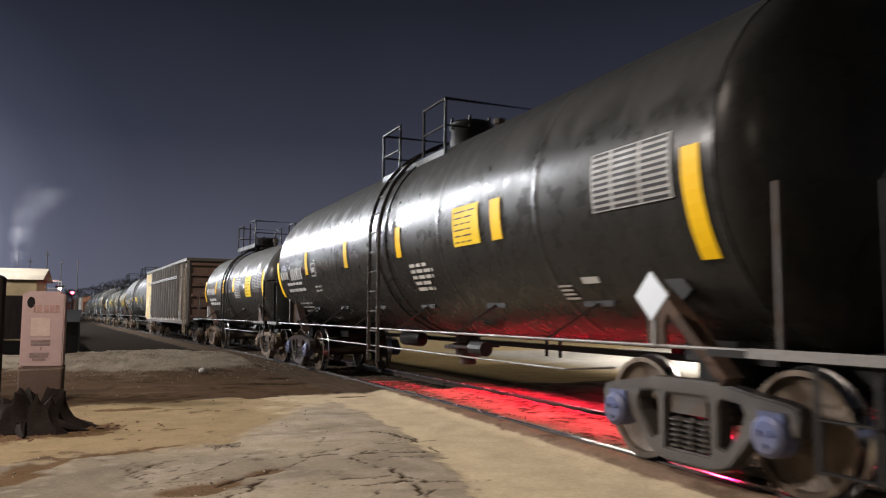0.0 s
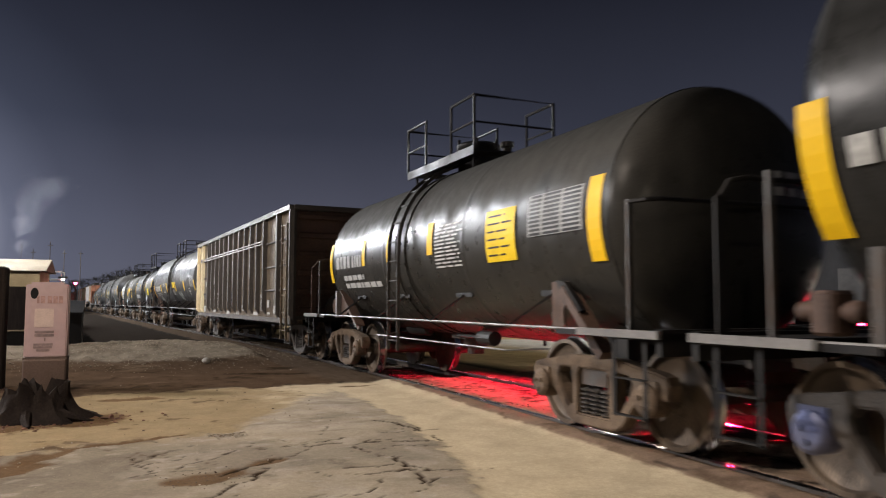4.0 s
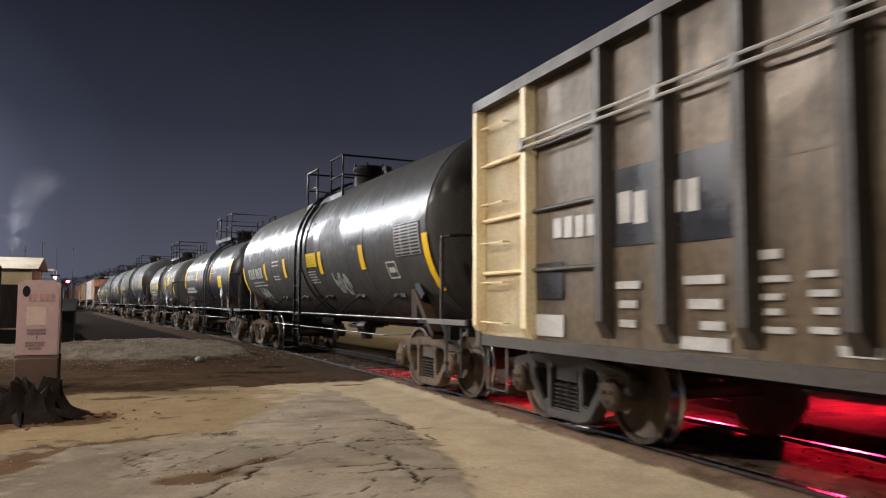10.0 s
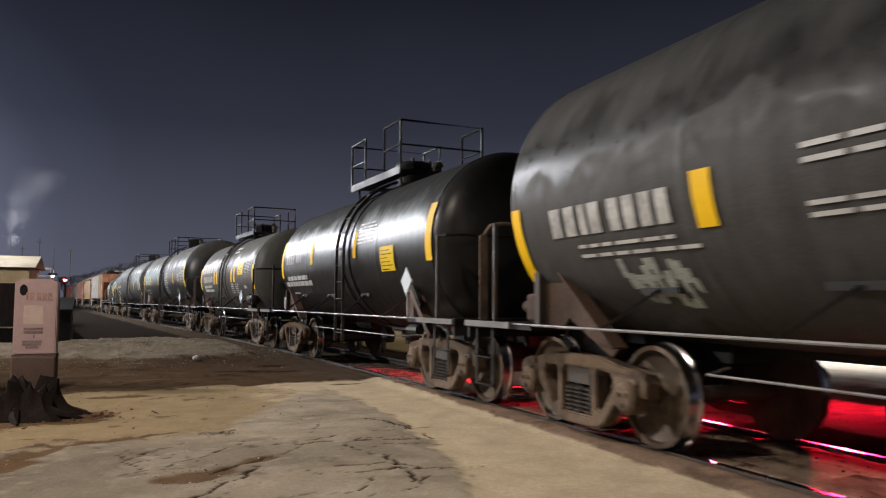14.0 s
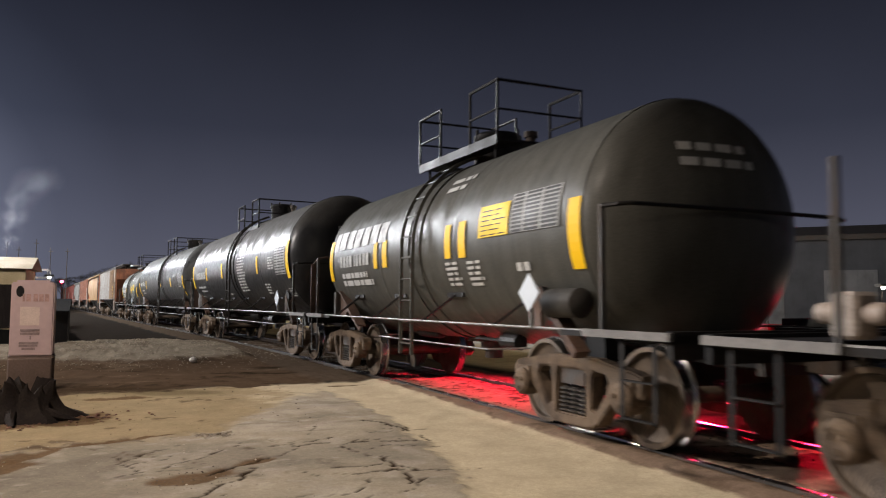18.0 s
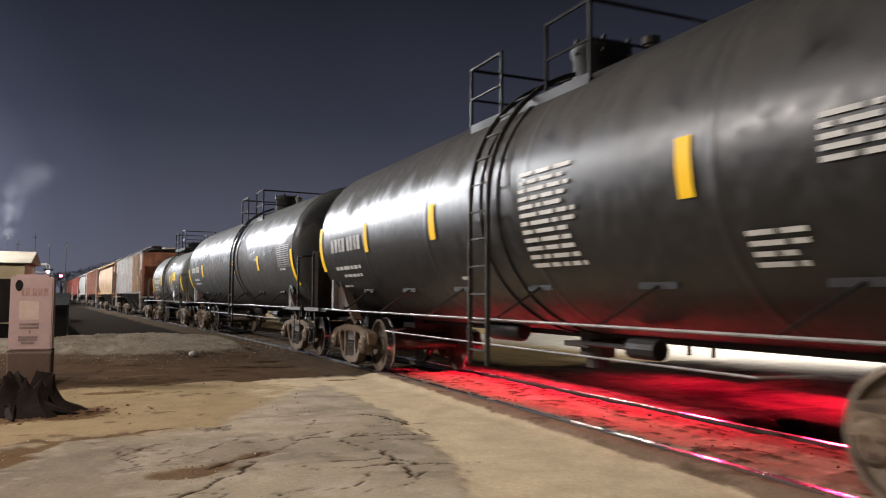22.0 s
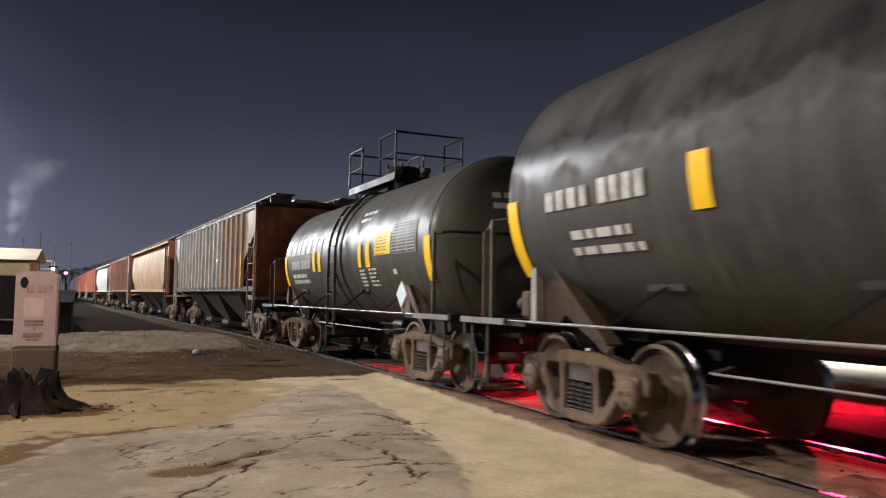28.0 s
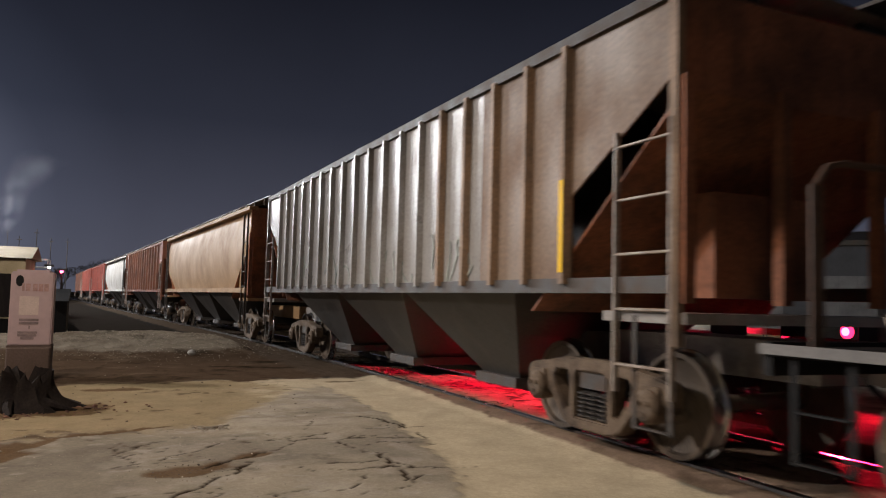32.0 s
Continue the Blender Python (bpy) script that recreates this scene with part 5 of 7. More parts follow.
add_tank(
    centre=47.05, shift=0.20, label="long dusty grey-black tank car with a dark centre band", paint=SHEEN_BLACK, r=1.45, zc=2.35, hl=7.0, front=-8.0, rear=8.55, trucks=(-6.02, 6.50), seed=7, rear_hoop=0.58, shield=(-1.12, -0.10, 1.98), lad=-1.1, braces=6, front_plate=GUSSET_GREY, post_paint=PALE,
         strips=[(-6.7, -6.88, 1.55, 2.34), (-3.62, -3.80, 1.95, 2.32), (-0.67, -0.86, 1.96, 2.30), (7.28, 7.08, 1.52, 2.30), (4.47, 4.26, 1.95, 2.37)], tables=[(-5.61, -6.6, 1.97, 2.46)],
         rows=[(-5.76, -6.31, 1.94, 1, 0.1, 0.04), (6.14, 5.11, 1.92, 1, 0.1, 0.08), (6.17, 5.11, 1.77, 1, 0.1, 0.07)], marks=[(6.5, (0.15, 0.14, 0.16, 0.12), 2.11, 2.33), (5.62, (0.13, 0.13, 0.13, 0.13), 2.10, 2.36)], head_rows=[(-0.45, 0.40, 2.95, 2)])
add_tank(
    centre=60.65, shift=0.45, label="grey weathered tank car with bold white block marks", paint=GREEN_BLACK, r=1.30, zc=2.06, hl=4.15, front=-5.05, rear=6.25, trucks=(-3.0, 4.47), seed=8, rear_hoop=0.50, pale_valve=True, lad=0.5, rings=3, saddle_paint=RUST_END, hoop_paint=RUST_END, ladder_paint=GREEN_BLACK, **SHORT,
         strips=[(-3.60, -3.80, 1.52, 2.15), (4.62, 4.42, 1.52, 2.18), (2.21, 2.02, 1.79, 2.21), (1.80, 1.61, 1.78, 2.20), (-0.73, -0.90, 1.79, 2.20), (-1.13, -1.33, 1.78, 2.21)], panels=[(-1.57, -2.29, 1.96, 2.31)], tables=[(-2.34, -3.3, 1.95, 2.43)], placards=[(-3.29, 1.33)],
         rows=[(-0.75, -1.08, 1.75, 5, 0.062, 0.035), (-1.21, -1.60, 1.76, 5, 0.065, 0.035), (3.92, 2.51, 1.76, 2, 0.12, 0.08), (-2.33, -2.6, 1.72, 1, 0.1, 0.08), (-0.58, -1.3, 2.76, 2, 0.12, 0.06)],
         marks=[(4.42, (0.30,), 2.17, 2.58), (4.02, (0.36, 0.36, 0.36, 0.36, 0.36, 0.36), 2.15, 2.53), (3.94, (0.14, 0.14, 0.14, 0.14, -0.05, 0.08, 0.13, 0.13, 0.13, 0.13), 1.85, 2.07)], head_rows=[(-0.55, 0.25, 2.75, 2)])
add_car(gondola_car(6.57, 3.46, 0.92, -7.23, 7.37), -22.57, 5.8)
HOP_BAY = mat("near_black_bay_steel", (0.030, 0.027, 0.024), 0.6, vary=0.4, scale=6, bump=0.1, fine=25, dark=(0.06, 0.05, 0.04))
HOP_WARM = mat("rusty_grey_sheet_paint", (0.22, 0.155, 0.105), 0.6, vary=0.4, scale=6, bump=0.1, fine=25, dark=(0.16, 0.09, 0.05), streak=0.5)
HOP_GREY = mat("grey_hopper_paint", (0.37, 0.36, 0.345), 0.36, 0.2, vary=0.30, scale=5, bump=0.1, fine=25, dark=(0.20, 0.165, 0.13), streak=0.4)
HOP_BROWN = mat("brown_hopper_paint", (0.22, 0.075, 0.035), 0.6, vary=0.35, scale=5, bump=0.1, fine=25, dark=(0.08, 0.04, 0.03), streak=0.4)
HOP_END = mat("dark_rust_end_paint", (0.30, 0.105, 0.045), 0.7, vary=0.4, scale=5, bump=0.15, fine=25, dark=(0.05, 0.025, 0.018), streak=0.4)
HOP_TAN = mat("tan_hopper_paint", (0.36, 0.22, 0.10), 0.6, vary=0.3, scale=5, bump=0.08, fine=25, dark=(0.2, 0.11, 0.05), streak=0.4)
HOP_RED = mat("red_hopper_paint", (0.30, 0.055, 0.03), 0.6, vary=0.3, scale=5, bump=0.08, fine=25, dark=(0.14, 0.04, 0.03), streak=0.4)
HOP_PALE = mat("pale_grey_hopper_paint", (0.50, 0.48, 0.44), 0.55, vary=0.3, scale=5, bump=0.08, fine=25, dark=(0.3, 0.24, 0.18), streak=0.4)
add_car(hopper_car(7.07, 3.74, 1.47, -7.6, 8.4, HOP_GREY, HOP_GREY, HOP_END, "grey ribbed covered hopper car with rusty brown ends", 18, scrawls=((4.6, 1.85, 1.6, 0.45), (2.4, 1.8, 1.9, 0.5), (-0.4, 1.75, 1.6, 0.4), (-2.6, 1.8, 1.2, 0.4))), 74.5, 6.4)
add_car(hopper_car(7.5, 3.76, 1.46, -8.55, 8.15, HOP_TAN, HOP_TAN, HOP_END, "tan smooth-sided covered hopper car", 0, True), 91.3, 6.4)
add_car(hopper_car(7.5, 3.76, 1.46, -8.05, 8.05, HOP_BROWN, HOP_BROWN, HOP_BROWN, "red-brown ribbed covered hopper car", 14, False, False), 107.5, 6.4)
add_car(hopper_car(7.5, 3.76, 1.46, -8.15, 8.15, HOP_PALE, HOP_PALE, HOP_BROWN, "pale grey smooth covered hopper car", 0, True, False), 123.8, 6.4)
for c, m, lb in ((140.1, HOP_RED, "red-brown covered hopper car"), (156.4, HOP_RED, "red-brown covered hopper car"), (172.7, HOP_BROWN, "brown covered hopper car")):
    add_car(hopper_car(7.5, 3.76, 1.46, -8.15, 8.15, m, m, m, lb, 12, False, False), c, 6.4)

# ---- track ----
def rail_mesh(off):
    prof = [(-0.036, 0.0), (0.036, 0.0), (0.036, -0.035), (0.010, -0.05), (0.010, -0.13), (0.070, -0.15), (0.070, -0.165), (-0.070, -0.165), (-0.070, -0.15), (-0.010, -0.13), (-0.010, -0.05), (-0.036, -0.035)]
    bm = bmesh.new()
    rings = []
    s = -45.0
    while s < 260:
        x, y, a = line_at(s, off)
        rings.append([bm.verts.new((x + px * math.cos(a), y + px * math.sin(a), pz)) for px, pz in prof])
        s += 1.5 if s < 60 else 6
    for a, b in zip(rings, rings[1:]):
        for i in range(len(prof)):
            j = (i + 1) % len(prof)
            f = bm.faces.new((a[i], a[j], b[j], b[i]))
            f.material_index = 1 if i == 0 else 0
    bmesh.ops.recalc_face_normals(bm, faces=bm.faces)
    return bm


track = empty("railway_track", "railway track with two worn steel rails on wooden sleepers", "railway track")
tagged(track, kind="structure")
for off in (-0.7525, 0.7525):
    r_ob = part("rail", rail_mesh(off), IRON, track, "steel rail with a shiny running face")
    r_ob.data.materials.append(BRIGHT)


# ---- the ground: one sheet ----
GROUND_Z = -0.06
CRACKS = [
    (0.030, [(0.89, 6.47), (1.08, 6.63), (1.26, 6.75), (1.5, 7.09), (1.71, 7.18), (1.93, 7.06), (2.18, 7.14), (2.39, 7.1), (2.64, 7.04)]),
    (0.035, [(0.93, 7.9), (0.98, 7.6), (0.99, 7.33)]), (0.035, [(1.03, 6.35), (0.89, 6.04), (0.72, 5.88), (0.53, 5.57), (0.3, 5.2)]),
    (0.04, [(0.62, 6.32), (0.89, 6.43)]), (0.035, [(2.54, 8.48), (2.73, 8.21), (2.79, 7.83), (2.8, 7.63)]), (0.03, [(2.83, 7.36), (2.79, 7.14), (2.82, 7.05)]),
    (0.016, [(1.51, 5.89), (1.74, 5.87), (1.93, 5.88), (2.1, 5.89)]), (0.03, [(2.15, 6.34), (2.1, 6.1), (2.12, 5.7), (2.0, 5.3)]), (0.02, [(1.31, 6.02), (1.37, 5.89)]),
    (0.02, [(1.78, 8.77), (1.95, 8.7)]), (0.012, [(1.5, 7.09), (1.3, 7.6), (1.0, 7.7)]), (0.012, [(1.93, 7.06), (2.0, 6.5), (2.15, 6.34)])]
ROUGH_DIRT = [  # brown patches: x, y, half sizes, turn
    (1.05, 6.60, 0.20, 0.10, 0.6), (0.47, 6.15, 0.30, 0.22, 0.5), (-0.75, 7.5, 0.30, 0.14, 0.9), (-0.2, 7.97, 0.40, 0.09, 0.35), (0.25, 8.2, 0.30, 0.07, 0.45), (-1.0, 6.9, 0.35, 0.2, 0.8),
    (0.0, 11.6, 0.5, 0.15, 0.1), (-0.9, 9.7, 0.9, 0.5, 0.1), (3.35, 12.2, 0.35, 0.12, 0.2), (0.86, 8.05, 0.14, 0.12, 0.0)]


def seg_dist(x, y, pts):
    d = np.full(x.shape, 99.0)
    for (ax, ay), (bx, by) in zip(pts, pts[1:]):
        vx, vy = bx - ax, by - ay
        t = np.clip(((x - ax) * vx + (y - ay) * vy) / (vx * vx + vy * vy), 0, 1)
        d = np.minimum(d, np.hypot(x - ax - t * vx, y - ay - t * vy))
    return d


def rough_noise(x, y, scale, seed):
    """Smooth value noise in about -1..1, with three octaves."""
    out = np.zeros_like(x)
    amp = 0.6
    for k in range(3):
        rs = np.random.RandomState(seed * 7 + k)
        table = rs.rand(256, 256) * 2 - 1
        u, v = x / scale * (2 ** k) + 31.7 * k, y / scale * (2 ** k) + 17.3 * k
        iu, iv = np.floor(u).astype(int), np.floor(v).astype(int)
        fu, fv = u - iu, v - iv
        fu, fv = fu * fu * (3 - 2 * fu), fv * fv * (3 - 2 * fv)
        g = lambda a, b: table[a % 256, b % 256]
        out += amp * (g(iu, iv) * (1 - fu) * (1 - fv) + g(iu + 1, iv) * fu * (1 - fv) + g(iu, iv + 1) * (1 - fu) * fv + g(iu + 1, iv + 1) * fu * fv)
        amp *= 0.55
    return out


def smooth(a, lo, hi):
    t = np.clip((a - lo) / (hi - lo), 0, 1)
    return t * t * (3 - 2 * t)


def axis_steps(parts):
    out = []
    for a, b, step in parts:
        n = max(1, round((b - a) / step))
        out += [a + (b - a) * k / n for k in range(n)]
    return out + [parts[-1][1]]


xs = np.array(axis_steps([(-1500, -200, 325), (-200, -40, 20), (-40, -12, 2), (-12, -2.4, 0.25), (-2.4, 4.3, 0.034), (4.3, 7.2, 0.05), (7.2, 16, 0.3), (16, 60, 3), (60, 1500, 240)]))
ys = np.array(axis_steps([(-300, -40, 40), (-40, 0, 2), (0, 4.2, 0.1), (4.2, 13.4, 0.034), (13.4, 34, 0.14), (34, 90, 1.4), (90, 300, 14), (300, 2500, 220)]))
gx, gy = np.meshgrid(xs, ys)
track_x = np.array([line_at(v)[0] for v in ys])[:, None]
off = gx - track_x
n_big, n_mid, n_small = rough_noise(gx, gy, 1.7, 1), rough_noise(gx, gy, 0.45, 2), rough_noise(gx, gy, 0.12, 3)
n_edge = rough_noise(gx, gy, 0.30, 4) * 0.16
lumps = rough_noise(gx, gy, 6.0, 5)

# base colours of the surfaces; the near-black one stands for unlit ground
C_ASPHALT, C_SAND, C_DIRT, C_GRAVEL = (0.285, 0.247, 0.188), (0.43, 0.362, 0.252), (0.066, 0.044, 0.029), (0.19, 0.16, 0.122)
C_BALLAST, C_CROSS, C_UNLIT, C_FAR = (0.068, 0.050, 0.036), (0.19, 0.140, 0.105), (0.004, 0.0035, 0.003), (0.022, 0.020, 0.018)
col = np.empty(gx.shape + (3,))
col[:] = C_FAR
hgt = np.full(gx.shape, GROUND_Z) + 0.012 * n_mid + 0.02 * lumps * smooth(np.hypot(gx, gy), 14, 40)


def lay(mask, colour):
    global col
    m = np.clip(mask, 0, 1)[..., None]
    col = col * (1 - m) + np.array(colour) * m


near = off < -0.95
# ground beyond the mound: the lack of light put in as near-black
lay(smooth(gy + n_edge * 6, 25, 27) * (off < -3.0), C_UNLIT)
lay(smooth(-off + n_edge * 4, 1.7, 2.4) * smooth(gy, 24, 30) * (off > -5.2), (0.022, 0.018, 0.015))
# yellow sandy ground on the near side
lay(smooth(13.0 + n_edge * 2 - gy, 0, 0.5) * (gx < 4.25), C_SAND)
lay(smooth(13.0 + n_edge * 2 - gy, 0, 0.5) * smooth(2.6 - gx + n_edge * 3, 0, 1.2), (0.245, 0.19, 0.115))
# dark brown dirt band
band = smooth(gy + n_edge * 2.2 - 0.12 * (gx - 1.5), 12.35, 12.75) * smooth(25.5 + n_edge * 5 - gy, 0, 1.5) * (off < -0.8)
lay(band, C_DIRT)
lay(band * smooth(rough_noise(gx * 0.35, gy, 0.5, 6), 0.05, 0.5) * 0.6, (0.115, 0.083, 0.056))
clumps = rough_noise(gx * 0.6, gy * 1.3, 0.8, 31)
lay(band * smooth(clumps + 0.5 * n_mid, 0.05, 0.45) * smooth(gx, -0.5, 2.0) * 0.9, (0.022, 0.015, 0.010))
lay(band * smooth(clumps + 0.7 * n_small, 0.35, 0.7) * 0.7, (0.028, 0.019, 0.012))
hgt += band * (0.018 * n_mid + 0.012 * n_small)
# gravel mound
mound = np.exp(-(((gx - 0.2) / 3.3) ** 2 + ((gy - 21.6) / 3.6) ** 2) ** 1.5)
wide = np.exp(-(((gx + 5.5) / 5.0) ** 2 + ((gy - 22.0) / 3.2) ** 2) ** 1.5)
mound = np.maximum(mound, wide * 0.8) * (off < -1.3)
hgt += 0.30 * mound * (1 + 0.10 * n_mid) + 0.02 * mound * n_small
lay(smooth(mound + n_edge * 0.6, 0.22, 0.42), C_GRAVEL)
lay(smooth(mound + n_edge * 0.6, 0.22, 0.42) * smooth(n_mid, 0.0, 0.5) * 0.6, (0.115, 0.09, 0.066))
# asphalt, with a ragged edge
edge_right = np.interp(gy, [0, 3.5, 5.04, 5.6, 6.46, 7.5, 8.57, 10.0, 11.9], [1.9, 2.2, 2.39, 2.55, 2.75, 2.8, 2.95, 2.95, 2.9]) + n_edge * 0.7
edge_far = np.interp(gx, [-40, -3, -1.0, -0.2, 0.5, 0.9, 1.1, 1.34, 2.0, 2.75, 3.2], [7.6, 7.7, 7.75, 8.05, 8.2, 8.3, 8.8, 9.2, 10.5, 11.6, 11.9]) + n_edge
asph = smooth(edge_right - gx + 0.10 * n_small, 0, 0.16) * smooth(edge_far - gy + 0.22 * n_mid + 0.12 * n_small, -0.22, 0.34)
asph *= 1 - 0.75 * smooth(rough_noise(gx, gy, 0.9, 8), 0.35, 0.7) * smooth(gy, 8.0, 9.5)
lay(asph, C_ASPHALT)
hgt += 0.018 * asph
lay(asph * smooth(n_big + 0.4 * n_mid, 0.15, 0.8) * 0.55, (0.165, 0.145, 0.118))
lay(asph * smooth(1.2 - gx + n_big * 0.5, 0, 1.8) * 0.55, (0.115, 0.098, 0.078))
lay(asph * smooth(-n_big + 0.5 * n_mid, 0.1, 0.8) * 0.55, (0.325, 0.287, 0.236))
lay(asph * smooth(rough_noise(gx, gy, 0.8, 33) + 0.3 * n_small, 0.10, 0.55) * 0.5, (0.19, 0.16, 0.125))
lay(asph * smooth(rough_noise(gx * 1.3, gy * 0.8, 0.35, 34), 0.25, 0.6) * 0.30, (0.36, 0.325, 0.275))
# crumbled brown rim along the asphalt's far edge, and dark flecks on it
rim = np.exp(-((gy - edge_far) / 0.16) ** 2) * (gx < 1.6) * (gx > -12)
lay(rim * smooth(n_mid + 0.7 * n_small, -0.1, 0.45) * 0.85, (0.075, 0.048, 0.028))
hgt += 0.012 * rim * n_small
lay(asph * smooth(n_small + 0.5 * n_mid, 0.52, 0.72) * 0.6 * smooth(2.0 - gx + n_big, 0, 2.0), (0.085, 0.062, 0.042))
lay(asph * smooth(rough_noise(gx * 0.8, gy * 2.2, 0.5, 14), 0.30, 0.55) * 0.35, (0.12, 0.10, 0.08))
lay(asph * smooth(rough_noise(gx * 1.2, gy * 2.0, 0.25, 15), 0.42, 0.6) * 0.4, (0.34, 0.31, 0.27))
# sand blown over the yellow strip and worn streaks in it
sand = (1 - asph) * (gy < 12.9) * (gx < 4.25)
lay(sand * smooth(n_big + n_mid * 0.5, 0.1, 0.8) * 0.45 * smooth(2.8 - gx, 0, 0.6), (0.26, 0.18, 0.095))
lay(sand * smooth(n_small + n_mid, 0.55, 0.9) * 0.6 * smooth(2.9 - gx, 0, 0.4), C_DIRT)
for px, py, ra, rb, turn in ROUGH_DIRT:
    dx, dy = gx - px, gy - py
    u, v = dx * math.cos(turn) + dy * math.sin(turn), -dx * math.sin(turn) + dy * math.cos(turn)
    m = smooth(1.15 + n_mid * 0.55 + n_small * 0.3 - np.hypot(u / ra, v / rb), 0, 0.35)
    lay(m * 0.9, (0.105, 0.066, 0.036))
    hgt += -0.012 * m + 0.012 * m * n_small
crack_rng = random.Random(41)
for k in range(22):
    # fine wandering cracks over the plates
    px, py, turn = crack_rng.uniform(-0.2, 2.7), crack_rng.uniform(4.6, 8.2), crack_rng.uniform(-0.6, 0.6)
    pts = [(px, py)]
    for step in range(crack_rng.randint(3, 7)):
        turn += crack_rng.gauss(0, 0.5)
        px, py = px + 0.16 * math.cos(turn), py + 0.16 * math.sin(turn)
        pts.append((px, py))
    CRACKS.append((crack_rng.uniform(0.010, 0.020), pts))
for w, pts in CRACKS:
    d = seg_dist(gx + n_mid * 0.11 + n_small * 0.05, gy + n_edge * 0.6 + n_small * 0.03, pts)
    m = smooth(w * (0.35 + 0.7 * n_mid + 0.5 * n_small) - d, -0.010, 0.006)
    lay(m, (0.030, 0.020, 0.013))
    hgt -= 0.010 * m
# edge of the yard along the rail, then the crossing
verge = smooth(gx + n_edge * 0.30, 4.00, 4.035) * (gy < 12.9) * (off < 0.9)
lay(verge, (0.19, 0.135, 0.098))
lay(verge * smooth(n_mid + n_small * 0.6, 0.1, 0.6) * 0.7, (0.085, 0.058, 0.040))
lay(verge * smooth(rough_noise(gx * 4.0, gy * 0.5, 0.5, 21), 0.1, 0.5) * 0.6, (0.17, 0.125, 0.085))
hgt = np.where((gy < 12.75) & (off > -1.3) & (off < -0.79), hgt * (1 - smooth(off, -1.25, -0.95)) + smooth(off, -1.25, -0.95) * (-0.014 + 0.005 * n_mid), hgt)
cross = (np.abs(off) < 0.64) & (gy < 12.75)
crossf = cross * (1.0)
lay(crossf, C_CROSS)
lay(crossf * smooth(n_mid + n_small * 0.8, 0.15, 0.6) * 0.7, (0.10, 0.072, 0.052))
streak = rough_noise(gx * 6.0, gy * 0.5, 0.5, 12)
lay(crossf * smooth(streak, 0.10, 0.45) * 0.65, (0.12, 0.088, 0.064))
lay(crossf * smooth(n_small + 0.7 * streak, 0.28, 0.55) * 0.85, (0.035, 0.026, 0.02))
lay(crossf * smooth(-n_small + 0.5 * streak, 0.45, 0.7) * 0.5, (0.30, 0.24, 0.19))
hgt = np.where(cross, -0.022 + 0.012 * n_small + 0.010 * n_mid + 0.006 * streak, hgt)
gap = ((np.abs(off) >= 0.64) & (np.abs(off) < 0.79)) & (gy < 12.75)
hgt = np.where(gap, -0.10, hgt)
lay(gap * 1.0, (0.05, 0.036, 0.03))
# far side of the crossing: worn asphalt, a sunken near-black strip, then the road's edge
farside = smooth(off, 0.78, 0.84) * (gy < 13.2 + n_edge * 2)
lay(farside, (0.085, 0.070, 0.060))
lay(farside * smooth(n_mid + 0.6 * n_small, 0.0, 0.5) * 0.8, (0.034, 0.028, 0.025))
lay(farside * smooth(rough_noise(gx * 2.2, gy * 0.7, 0.5, 23), 0.15, 0.5) * 0.6, (0.15, 0.12, 0.10))
hgt = np.where(farside > 0.5, -0.03 + 0.014 * n_mid + 0.010 * n_small, hgt)
low_strip = smooth(off + n_edge * 0.4, 0.92, 1.02) * smooth(1.78 + n_edge * 0.5 - off, 0, 0.12) * smooth(6.9 + n_edge * 2 - gy, 0, 0.9)
lay(low_strip, (0.012, 0.010, 0.009))
hgt -= 0.22 * low_strip
lay(smooth(off, 2.0, 2.6) * (gy >= 13.2) * smooth(40 - off, 0, 8), (0.33, 0.25, 0.14))
lay(smooth(off + n_edge * 3, 5.2, 7.4) * (gy < 26), (0.36, 0.34, 0.31))
# ballast under the open track
bed = smooth(1.95 + n_edge - np.abs(off), 0, 0.25) * smooth(gy + n_edge * 1.5, 12.6, 12.9)
lay(bed, C_BALLAST)
hgt = hgt * (1 - bed) + bed * (np.where(np.abs(off) > 0.80, -0.045, -0.112) + 0.018 * n_small + 0.012 * n_mid)

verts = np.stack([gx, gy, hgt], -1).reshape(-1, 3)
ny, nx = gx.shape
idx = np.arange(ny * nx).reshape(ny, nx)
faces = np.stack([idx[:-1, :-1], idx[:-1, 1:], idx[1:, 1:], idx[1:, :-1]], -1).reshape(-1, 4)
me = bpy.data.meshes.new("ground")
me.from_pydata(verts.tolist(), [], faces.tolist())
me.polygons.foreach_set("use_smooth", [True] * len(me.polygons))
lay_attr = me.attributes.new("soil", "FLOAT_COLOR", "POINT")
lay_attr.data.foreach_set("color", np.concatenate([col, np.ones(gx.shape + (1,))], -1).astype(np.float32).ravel())


